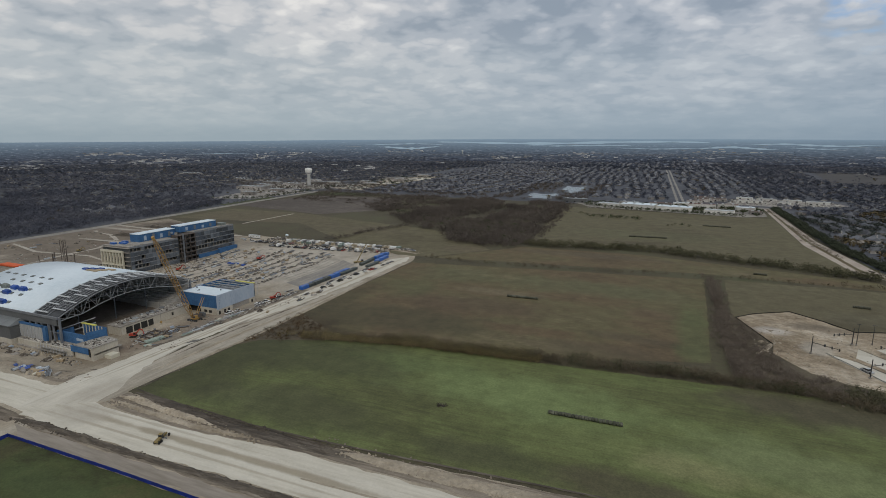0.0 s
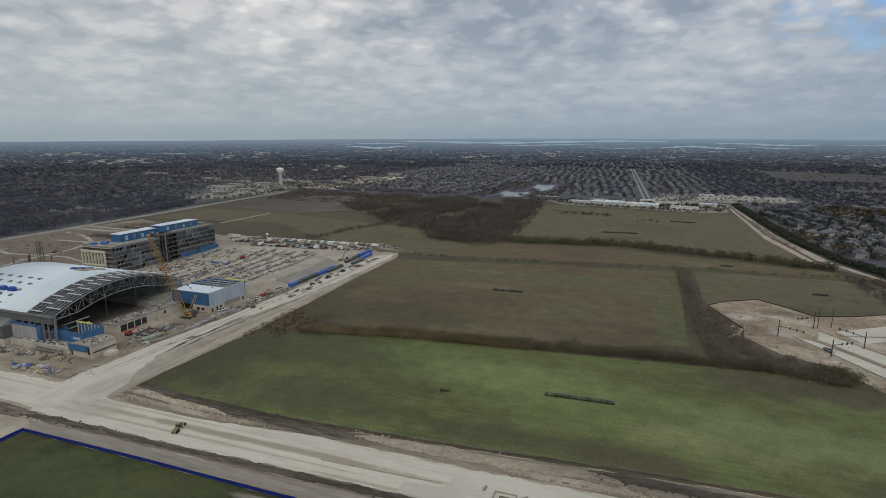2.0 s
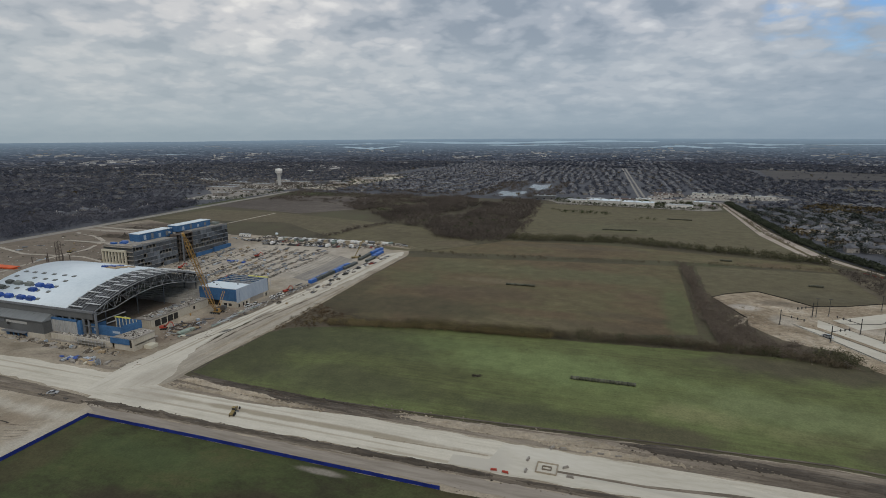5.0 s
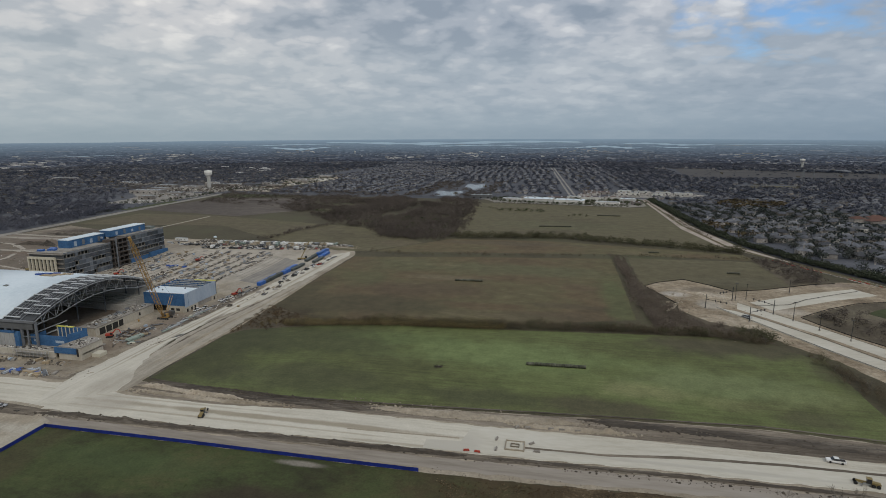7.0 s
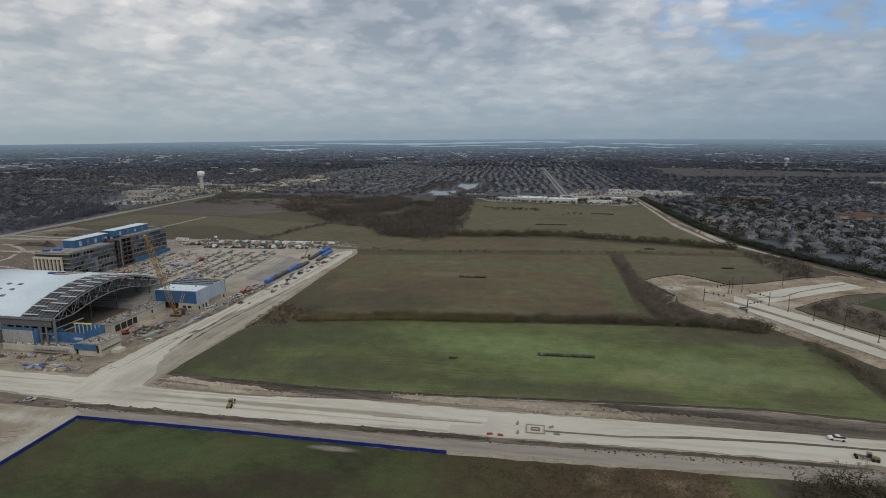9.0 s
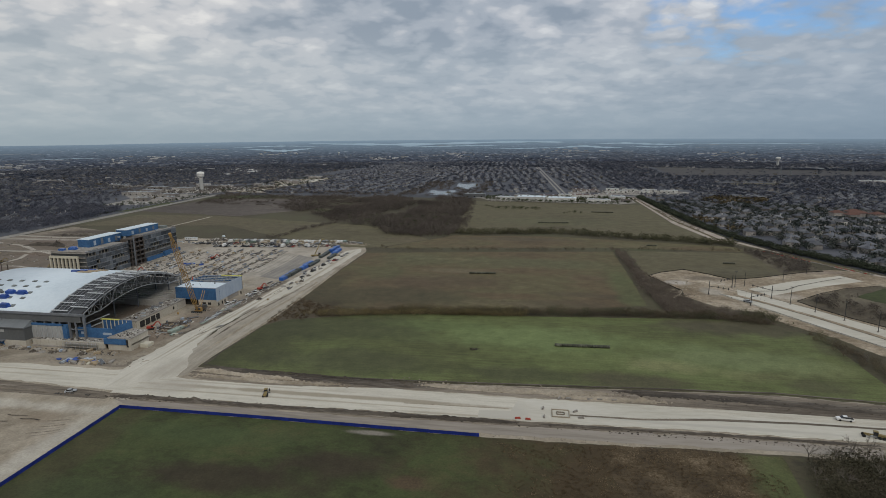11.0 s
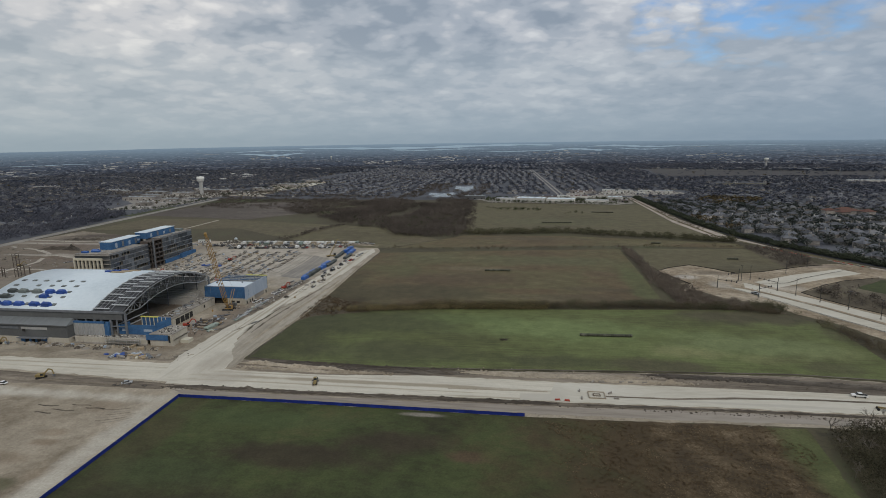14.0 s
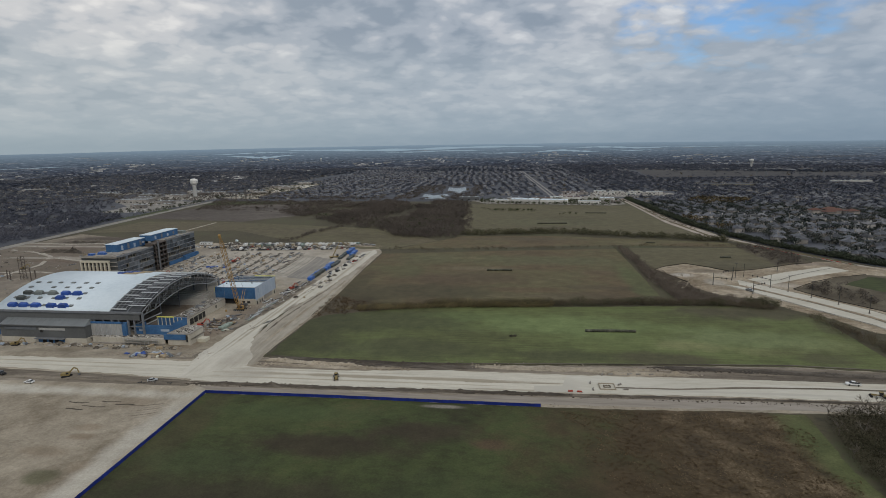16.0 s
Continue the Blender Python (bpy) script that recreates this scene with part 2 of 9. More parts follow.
M = {}
M["ground"] = surface("dry_prairie", [(0.046, 0.041, 0.026), (0.072, 0.062, 0.038), (0.075, 0.078, 0.040)], 0.012, 0.35, 0.95, 0.2, spread=0.22)
BROWN, OLIVE, STRAW = (0.066, 0.056, 0.036), (0.058, 0.060, 0.031), (0.180, 0.180, 0.085)
# palest green patches (170, 108), (272, 92), (305, 84) paint in sun through cloud
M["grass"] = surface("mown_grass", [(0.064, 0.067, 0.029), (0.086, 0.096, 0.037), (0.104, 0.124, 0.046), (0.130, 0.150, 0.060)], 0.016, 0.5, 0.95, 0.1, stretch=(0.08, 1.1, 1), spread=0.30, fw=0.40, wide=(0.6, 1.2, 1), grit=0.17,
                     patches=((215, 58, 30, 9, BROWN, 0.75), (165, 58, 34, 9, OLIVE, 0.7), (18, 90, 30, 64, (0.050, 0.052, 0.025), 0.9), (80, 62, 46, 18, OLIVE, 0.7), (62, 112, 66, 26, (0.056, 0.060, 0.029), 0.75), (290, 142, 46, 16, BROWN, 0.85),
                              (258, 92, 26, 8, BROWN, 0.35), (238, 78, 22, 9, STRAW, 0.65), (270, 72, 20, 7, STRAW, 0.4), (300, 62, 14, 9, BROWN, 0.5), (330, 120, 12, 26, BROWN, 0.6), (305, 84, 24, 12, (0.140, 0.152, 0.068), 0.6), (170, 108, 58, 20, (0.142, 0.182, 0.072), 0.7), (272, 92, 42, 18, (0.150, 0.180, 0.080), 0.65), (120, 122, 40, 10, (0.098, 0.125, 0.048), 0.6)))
M["grass_dry"] = surface("dry_pasture", [(0.078, 0.058, 0.034), (0.108, 0.080, 0.045), (0.097, 0.086, 0.044), (0.136, 0.112, 0.064)], 0.014, 0.45, 0.95, 0.1, stretch=(0.4, 1.1, 1), spread=0.28, fw=0.32, wide=(0.7, 1.3, 1), grit=0.17,
                         patches=((240, 220, 11, 80, (0.080, 0.098, 0.042), 0.6), (20, 142, 40, 34, (0.046, 0.035, 0.020), 0.95), (14, 200, 14, 60, (0.062, 0.052, 0.030), 0.7), (100, 225, 60, 22, (0.080, 0.058, 0.037), 0.7), (70, 182, 70, 26, (0.062, 0.054, 0.031), 0.8), (170, 300, 70, 24, (0.092, 0.094, 0.050), 0.6),
                                  (190, 175, 40, 12, (0.078, 0.062, 0.040), 0.6), (60, 300, 44, 24, (0.086, 0.088, 0.046), 0.5), (150, 420, 90, 12, (0.092, 0.078, 0.052), 0.5), (150, 190, 30, 9, (0.100, 0.066, 0.040), 0.6), (215, 250, 16, 12, (0.098, 0.066, 0.042), 0.6), (110, 262, 34, 8, (0.150, 0.128, 0.082), 0.45), (205, 200, 26, 7, (0.072, 0.060, 0.038), 0.6), (120, 158, 40, 7, (0.135, 0.108, 0.064), 0.6), (45, 250, 20, 26, (0.082, 0.086, 0.042), 0.6)))
M["pasture"] = surface("olive_pasture", [(0.074, 0.063, 0.037), (0.101, 0.088, 0.051), (0.101, 0.089, 0.051), (0.128, 0.113, 0.070)], 0.010, 0.35, 0.95, 0.1, stretch=(0.4, 1.1, 1), spread=0.28, fw=0.32, wide=(0.7, 1.3, 1), grit=0.17,
                       patches=((-330, 505, 130, 60, (0.098, 0.080, 0.051), 0.75), (340, 290, 40, 16, (0.098, 0.088, 0.055), 0.6), (200, 560, 90, 40, (0.100, 0.098, 0.054), 0.5), (-150, 470, 90, 30, (0.098, 0.082, 0.052), 0.7), (30, 400, 30, 18, (0.115, 0.090, 0.060), 0.5)))
M["weeds"] = surface("brown_weeds", [(0.036, 0.026, 0.014), (0.058, 0.041, 0.022), (0.074, 0.053, 0.029), (0.130, 0.098, 0.062)], 0.09, 1.3, 0.95, 0.3, spread=0.24, fw=0.5, grit=0.16,
                     patches=((252, -24, 9, 40, (0.075, 0.090, 0.034), 0.85), (205, -25, 24, 10, (0.085, 0.064, 0.040), 0.3)))
M["rough_grass"] = surface("rough_brown_grass", [(0.052, 0.043, 0.030), (0.078, 0.064, 0.044), (0.098, 0.082, 0.056), (0.135, 0.116, 0.082)], 0.03, 0.6, 0.95, 0.2, spread=0.26, fw=0.4, grit=0.16)
M["plough"] = surface("ploughed_earth", [(0.056, 0.046, 0.040), (0.082, 0.068, 0.058), (0.125, 0.106, 0.092)], 0.02, 0.3, 0.95, 0.2, stretch=(0.3, 1, 1), spread=0.26, grit=0.15)
M["grass_low"] = surface("shaded_grass", [(0.028, 0.027, 0.013), (0.038, 0.043, 0.017), (0.050, 0.063, 0.022), (0.066, 0.066, 0.027)], 0.02, 0.35, 0.95, 0.2, stretch=(0.5, 1.0, 1), spread=0.30, fw=0.34, wide=(1, 1, 1), grit=0.16,
                         patches=((70, -38, 34, 9, (0.036, 0.027, 0.017), 0.85), (105, -26, 22, 8, (0.040, 0.030, 0.019), 0.8), (10, -30, 9, 50, (0.052, 0.042, 0.022), 0.6), (50, -14, 40, 7, (0.054, 0.074, 0.028), 0.6), (132, -33, 7, 4, (0.085, 0.050, 0.034), 0.7), (232, -60, 86, 400, (0.056, 0.040, 0.021), 1.0), (111, -4, 9, 1.7, (0.21, 0.19, 0.16), 0.9),
                                  (60, -75, 60, 18, (0.036, 0.028, 0.018), 0.7), (120, -70, 30, 20, (0.044, 0.056, 0.023), 0.5), (30, -52, 26, 9, (0.048, 0.062, 0.026), 0.5)))
TAN = (0.275, 0.240, 0.180)
M["caliche"] = surface("caliche_road", [(0.375, 0.345, 0.285), (0.485, 0.455, 0.385), (0.54, 0.515, 0.45)], 0.05, 0.5, 0.95, 0.1, stretch=(0.08, 1, 1), spread=0.30, grit=0.05,
                       patches=((86, 23.6, 95, 1.9, TAN, 0.9), (60, 18.5, 80, 0.8, TAN, 0.6), (40, 28.0, 60, 0.8, TAN, 0.45), (-120, 29.5, 120, 0.8, TAN, 0.6), (-90, 24.5, 70, 0.7, TAN, 0.4), (8, 22, 14, 9, (0.34, 0.31, 0.26), 0.6), (150, 14.8, 40, 1.0, TAN, 0.6)))
M["caliche_north"] = surface("caliche_site_road", [(0.365, 0.335, 0.28), (0.47, 0.44, 0.375), (0.53, 0.505, 0.44)], 0.05, 0.5, 0.95, 0.1, stretch=(1, 0.08, 1), spread=0.30, grit=0.05,
                             patches=((-17, 130, 1.2, 90, TAN, 0.7), (-20, 90, 1.0, 60, TAN, 0.6), (-13, 170, 1.0, 70, TAN, 0.5), (-6, 260, 1.4, 80, TAN, 0.6), (-5, 40, 8, 14, (0.33, 0.30, 0.25), 0.6), (-11, 92, 3, 12, (0.15, 0.125, 0.10), 0.8), (-12, 132, 2.4, 10, (0.16, 0.135, 0.11), 0.7)))
M["track_dirt"] = surface("brown_track_dirt", [(0.19, 0.165, 0.135), (0.26, 0.23, 0.195), (0.31, 0.28, 0.245)], 0.05, 0.5, 0.95, 0.15, stretch=(0.12, 1, 1), spread=0.26)
M["concrete"] = surface("fresh_concrete", [(0.40, 0.372, 0.31), (0.46, 0.433, 0.368), (0.505, 0.482, 0.422)], 0.05, 0.6, 0.85, 0.02, stretch=(0.25, 1, 1), spread=0.26, patches=((160, 20, 14, 12, (0.41, 0.385, 0.335), 0.8), (240, 20, 60, 1.2, (0.36, 0.34, 0.30), 0.5)))
LOT_STAINS = ((-21, -67, 7, 4.5, (0.10, 0.095, 0.055), 0.85), (-5, -130, 7, 150, (0.40, 0.37, 0.315), 0.9), (-230, -3, 245, 5.5, (0.44, 0.41, 0.35), 0.95), (-30, -34, 7, 3, (0.20, 0.155, 0.108), 0.6), (-27, -41, 6, 2.5, (0.19, 0.145, 0.10), 0.7), (-35, -52, 12, 4, (0.20, 0.155, 0.108), 0.6), (-13, -60, 4, 4, (0.22, 0.175, 0.125), 0.5), (-26, -12, 9, 5, (0.23, 0.185, 0.135), 0.6), (-14, 35, 3, 8, (0.16, 0.13, 0.10), 0.7), (-90, -40, 20, 10, (0.38, 0.35, 0.31), 0.5), (-58, 44, 26, 6, (0.17, 0.142, 0.114), 0.6))
WEST_STAINS = ((-345, 300, 150, 150, (0.118, 0.096, 0.076), 0.85), (-372, 352, 70, 6, (0.36, 0.33, 0.285), 0.7), (-300, 300, 60, 7, (0.34, 0.31, 0.27), 0.6), (-362, 400, 50, 26, (0.075, 0.058, 0.046), 0.95), (-355, 335, 40, 18, (0.13, 0.10, 0.08), 0.8), (-325, 285, 36, 12, (0.14, 0.11, 0.09), 0.7), (-260, 330, 24, 40, (0.19, 0.165, 0.138), 0.7), (-300, 180, 60, 30, (0.17, 0.145, 0.12), 0.6))
YARD_STAINS = ((-46, 118, 12, 50, (0.19, 0.15, 0.115), 0.75), (-105, 285, 120, 90, (0.37, 0.34, 0.295), 0.75), (-34, 150, 9, 60, (0.17, 0.148, 0.125), 0.6), (-48, 100, 10, 22, (0.15, 0.115, 0.088), 0.7))
M["dirt"] = surface("graded_dirt", [(0.170, 0.138, 0.098), (0.240, 0.204, 0.154), (0.300, 0.260, 0.202), (0.375, 0.332, 0.268)], 0.022, 0.45, 0.95, 0.3, spread=0.30, fw=0.30, grit=0.12,
                    patches=LOT_STAINS + YARD_STAINS + WEST_STAINS)
M["dirt_pale"] = surface("pale_dust", [(0.25, 0.225, 0.185), (0.33, 0.30, 0.255), (0.39, 0.36, 0.31)], 0.05, 0.5, 0.95, 0.1, spread=0.28, grit=0.12)
M["shoulder"] = surface("tan_shoulder", [(0.235, 0.205, 0.16), (0.315, 0.285, 0.235), (0.375, 0.345, 0.295)], 0.05, 0.6, 0.95, 0.2, stretch=(1, 0.09, 1), spread=0.26, grit=0.1)
M["lot_dirt"] = surface("junction_dirt", [(0.13, 0.098, 0.064), (0.22, 0.175, 0.122), (0.29, 0.24, 0.175), (0.40, 0.35, 0.28)], 0.03, 0.3, 0.95, 0.3, spread=0.26, fw=0.42, grit=0.2,
                        patches=((282, 246, 9, 8, (0.40, 0.37, 0.33), 0.8), (300, 222, 9, 12, (0.36, 0.33, 0.28), 0.7), (345, 215, 14, 8, (0.34, 0.31, 0.265), 0.6), (305, 262, 16, 8, (0.14, 0.115, 0.086), 0.7), (400, 296, 24, 8, (0.22, 0.18, 0.145), 0.7)))
M["road_pink"] = surface("pinkish_pavement", [(0.25, 0.208, 0.175), (0.33, 0.28, 0.24), (0.39, 0.345, 0.30)], 0.04, 0.5, 0.9, 0.02, spread=0.24)
M["verge"] = surface("churned_verge", [(0.080, 0.065, 0.050), (0.155, 0.130, 0.102), (0.25, 0.215, 0.172)], 0.09, 0.7, 0.95, 0.5, stretch=(0.09, 1, 1), spread=0.24, grit=0.1)
M["soil"] = surface("dark_soil", [(0.040, 0.034, 0.028), (0.072, 0.060, 0.048), (0.15, 0.13, 0.105)], 0.09, 0.9, 0.95, 0.5, stretch=(0.12, 1, 1), spread=0.24)
M["sand"] = surface("pale_sand", [(0.24, 0.20, 0.15), (0.33, 0.285, 0.22), (0.40, 0.355, 0.285)], 0.15, 1.0, 0.95, 0.3, grit=0.12)
M["gravel"] = surface("grey_gravel", [(0.085, 0.083, 0.08), (0.135, 0.13, 0.122), (0.19, 0.182, 0.17)], 0.3, 2.0, 0.95, 0.3)
M["asphalt"] = surface("old_asphalt", [(0.16, 0.148, 0.135), (0.215, 0.20, 0.18), (0.27, 0.25, 0.222)], 0.04, 0.8, 0.9, 0.02, spread=0.22)

# ---- building blocks ----


class Geo:
    """Collects the faces of one mesh."""

    def __init__(self):
        self.v, self.f = [], []

    def add(self, verts, faces):
        o = len(self.v)
        self.v += [tuple(p) for p in verts]
        self.f += [tuple(i + o for i in f) for f in faces]
        return self

    def box(self, x0, x1, y0, y1, z0, z1):
        return self.add([(x, y, z) for z in (z0, z1) for x, y in ((x0, y0), (x1, y0), (x1, y1), (x0, y1))],
                        [(3, 2, 1, 0), (4, 5, 6, 7), (0, 1, 5, 4), (1, 2, 6, 5), (2, 3, 7, 6), (3, 0, 4, 7)])

    def prism(self, poly, z0, z1):
        n = len(poly)
        return self.add([(x, y, z0) for x, y in poly] + [(x, y, z1) for x, y in poly],
                        [tuple(range(n))[::-1], tuple(range(n, 2 * n))] + [(i, (i + 1) % n, n + (i + 1) % n, n + i) for i in range(n)])

    def rod(self, p, q, r, n=6, r2=None):
        p, q = Vector(p), Vector(q)
        a = (q - p).normalized()
        s = a.orthogonal().normalized()
        t = a.cross(s)
        ring = [(math.cos(2 * math.pi * i / n), math.sin(2 * math.pi * i / n)) for i in range(n)]
        r2 = r if r2 is None else r2
        return self.add([p + (s * c + t * d) * r for c, d in ring] + [q + (s * c + t * d) * r2 for c, d in ring],
                        [tuple(range(n))[::-1], tuple(range(n, 2 * n))] + [(i, (i + 1) % n, n + (i + 1) % n, n + i) for i in range(n)])

    def beam(self, p, q, w, h):
        p, q = Vector(p), Vector(q)
        a = (q - p).normalized()
        s = a.cross(Vector((0, 0, 1)))
        s = (s.normalized() if s.length > 1e-4 else Vector((1, 0, 0))) * w / 2
        t = a.cross(s).normalized() * h / 2
        c = [-s - t, s - t, s + t, -s + t]
        return self.add([p + k for k in c] + [q + k for k in c], [(3, 2, 1, 0), (4, 5, 6, 7), (0, 1, 5, 4), (1, 2, 6, 5), (2, 3, 7, 6), (3, 0, 4, 7)])

    def lathe(self, profile, n=16, at=(0, 0)):
        vs = [(at[0] + r * math.cos(2 * math.pi * i / n), at[1] + r * math.sin(2 * math.pi * i / n), z) for r, z in profile for i in range(n)]
        fs = [(k * n + i, k * n + (i + 1) % n, (k + 1) * n + (i + 1) % n, (k + 1) * n + i) for k in range(len(profile) - 1) for i in range(n)]
        fs += [tuple(range(n))[::-1], tuple(range((len(profile) - 1) * n, len(profile) * n))]
        return self.add(vs, fs)

    def sweep(self, points, w, h):
        """One bent bar through the given points."""
        o, n = len(self.v), len(points)
        for i, p in enumerate(points):
            a = (Vector(points[min(n - 1, i + 1)]) - Vector(points[max(0, i - 1)])).normalized()
            s = a.cross(Vector((0, 0, 1))).normalized() * w / 2
            t = s.cross(a).normalized() * h / 2
            self.v += [tuple(Vector(p) + k) for k in (-s - t, s - t, s + t, -s + t)]
        self.f += [(o + 4 * i + j, o + 4 * i + (j + 1) % 4, o + 4 * i + 4 + (j + 1) % 4, o + 4 * i + 4 + j) for i in range(n - 1) for j in range(4)]
        self.f += [(o + 3, o + 2, o + 1, o), (o + 4 * n - 4, o + 4 * n - 3, o + 4 * n - 2, o + 4 * n - 1)]
        return self

    def mesh(self, name, material, smooth=False):
        me = bpy.data.meshes.new(name)
        me.from_pydata(self.v, [], self.f)
        me.materials.append(material)
        if smooth:
            me.polygons.foreach_set("use_smooth", [True] * len(me.polygons))
        me.update()
        return me


def part(name, geo, material, parent, label="", smooth=False):
    ob = new(name, geo.mesh(name, material, smooth))
    ob.parent = parent
    return tagged(ob, label)


def thing(name, x, y, z, label, category, group="", turn=0.0):
    e = new(name)
    e.empty_display_size = 0.5
    e.matrix_basis = pose(x, y, z, 0, 0, turn)
    return tagged(e, label, category, group)


def smooth01(v):
    v = min(1.0, max(0.0, v))
    return v * v * (3 - 2 * v)


def gz(x, y):
    """Height of the ground: the building site lies a little lower than the fields."""
    return -3.3 * smooth01((-15 - x) / 28) * smooth01((y - 38) / 24) * smooth01((350 - y) / 70) * smooth01((x + 430) / 60)


def sheet(name, poly, material, lift, step=12.0, ragged=0.0, label="", thick=0.0):
    """A piece of ground that follows the height of the land, cut into cells."""
    rnd = random.Random(name + str(poly[0]))
    pts = []
    for (x0, y0), (x1, y1) in zip(poly, poly[1:] + poly[:1]):
        d = math.hypot(x1 - x0, y1 - y0)
        k = max(1, int(d / 4)) if ragged else 1
        for i in range(k):
            a = i / k
            nx, ny = -(y1 - y0) / d, (x1 - x0) / d
            j = rnd.uniform(-ragged, ragged) if i else 0
            pts.append((x0 + (x1 - x0) * a + nx * j, y0 + (y1 - y0) * a + ny * j))
    if sum(x0 * y1 - x1 * y0 for (x0, y0), (x1, y1) in zip(pts, pts[1:] + pts[:1])) < 0:
        pts.reverse()
    bm = bmesh.new()
    bm.faces.new([bm.verts.new((x, y, 0)) for x, y in pts])
    bm.normal_update()
    bmesh.ops.triangulate(bm, faces=bm.faces[:])
    if step:
        for axis in (0, 1):
            lo, hi = min(p[axis] for p in pts), max(p[axis] for p in pts)
            s = math.ceil(lo / step + 1e-6) * step
            while s < hi:
                co, no = [0, 0, 0], [0, 0, 0]
                co[axis], no[axis] = s, 1
                bmesh.ops.bisect_plane(bm, geom=bm.verts[:] + bm.edges[:] + bm.faces[:], plane_co=co, plane_no=no)
                s += step
    for v in bm.verts:
        v.co.z = gz(v.co.x, v.co.y) + lift
    if thick:
        rim = bmesh.ops.extrude_edge_only(bm, edges=[e for e in bm.edges if e.is_boundary])
        for v in rim["geom"]:
            if isinstance(v, bmesh.types.BMVert):
                v.co.z -= thick
    me = bpy.data.meshes.new(name)
    bm.to_mesh(me)
    bm.free()
    me.materials.append(material)
    return tagged(new(name, me), label, "", "", "structure")


# ---- ground ----


def build_ground():
    rings = [0, 60, 120, 180, 240, 300, 360, 420, 480, 560, 700, 1000, 1500, 2300, 3200, 4900]
    xs = sorted({s * r for r in rings for s in (1, -1)} | {v for v in range(-480, 60, 15)})
    ys = sorted({s * r for r in rings for s in (1, -1)} | {v for v in range(0, 400, 15)})
    g = Geo()
    g.v = [(x, y, gz(x, y) - (0.9 if gz(x, y) < -0.001 else 0.0)) for y in ys for x in xs]
    w = len(xs)
    g.f = [(j * w + i, j * w + i + 1, (j + 1) * w + i + 1, (j + 1) * w + i) for j in range(len(ys) - 1) for i in range(w - 1)]
    tagged(new("ground", g.mesh("ground", M["ground"])), "dull brown and olive winter prairie", "", "", "structure")


build_ground()
sheet("construction_ground", [(-440, -260), (0, -260), (0, -1), (152, -1.5), (260, 3), (560, 3), (560, 44), (330, 48), (276, 52), (222, 49), (166, 45), (105, 41), (52, 40), (8, 44), (9, 120),
      (7, 330), (-2, 358), (-60, 368), (-120, 376), (-232, 374), (-425, 440), (-436, 330)], M["dirt"], 0.04, 10, 0.5, "bare graded tan dirt of a construction site")
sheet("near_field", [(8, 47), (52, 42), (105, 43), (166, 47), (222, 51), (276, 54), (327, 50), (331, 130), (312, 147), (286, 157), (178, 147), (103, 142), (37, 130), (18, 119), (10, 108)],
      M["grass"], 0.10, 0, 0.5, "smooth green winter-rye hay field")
sheet("middle_field", [(9, 160), (8, 325), (109, 342), (249, 361), (247, 180), (178, 158), (103, 152), (40, 140)], M["grass_dry"], 0.08, 0, 0.6, "brown and olive pasture")
sheet("fenced_field", [(1.2, -0.15), (60, 0.0), (110, -0.45), (152, -0.7), (203, 0), (203, -260), (2, -260)], M["grass_low"], 0.09, 0, 0.3, "dark green grass behind a blue silt fence")
sheet("weed_field", [(258, 2), (254, -30), (262, -260), (198, -260), (200, -64), (197, -45), (201, -30), (198, -15), (200, 1)], M["weeds"], 0.12, 0, 1.0, "brown dead weeds")
sheet("strip_field", [(15, 352), (254, 382), (380, 374), (374, 400), (200, 440), (82, 436), (59, 406)], M["grass_dry"], 0.06, 0, 0.6, "narrow brown pasture strip")
sheet("far_field", [(57, 798), (312, 766), (350, 762), (349, 600), (359, 500), (378, 424), (300, 440), (204, 470), (82, 448)], M["pasture"], 0.06, 0, 1.0, "olive pasture")
sheet("north_field", [(-226, 475), (-113, 395), (-18, 350), (14, 353), (57, 406), (-12, 487), (-88, 508), (-290, 560), (-420, 560), (-425, 450)], M["pasture"], 0.06, 0, 1.0, "olive pasture behind the building site")
sheet("east_field", [(262, 264), (264, 366), (372, 370), (405, 330), (409, 300), (321, 252), (295, 285)], M["pasture"], 0.06, 0, 0.5, "olive pasture")
sheet("graded_lot", [(264, 265), (276, 278), (297, 291), (313, 276), (325, 261), (348, 269), (391, 293), (417, 305), (432, 302), (455, 283), (640, 200), (640, 20), (440, 52), (347, 107), (338, 131), (324, 149), (315, 163), (317, 174), (303, 177), (290, 185), (277, 206), (279, 221)],
      M["lot_dirt"], 0.07, 0, 1.0, "pale bare graded lot at a road junction")
sheet("lot_island", [(349, 204), (374, 226), (397, 242), (428, 254), (520, 215), (480, 125), (386, 138), (375, 156), (364, 172), (353, 193)], M["rough_grass"], 0.12, 0, 0.5, "rough brown weeds between two roads")
sheet("lot_green", [(394, 221), (425, 248), (500, 205), (470, 150), (407, 200)], M["grass_low"], 0.15, 0, 1.0, "green patch among the weeds")
# verges and churned earth
sheet("verge", [(-440, 3), (-107, 5), (-62, 6), (-12, 6.5), (-9, 12), (-58, 15.5), (-124, 18.5), (-440, 22)], M["verge"], 0.07, 10, 0.5, "churned brown verge between two tracks")
sheet("verge", [(2, 7.2), (61, 7.8), (109, 8), (163, 9.4), (246, 12.4), (560, 12.6), (560, 15), (300, 16), (188, 13.6), (110, 12.6), (60, 11.6), (-12, 11.4)], M["verge"], 0.075, 0, 0.4, "churned brown strip between two roads")
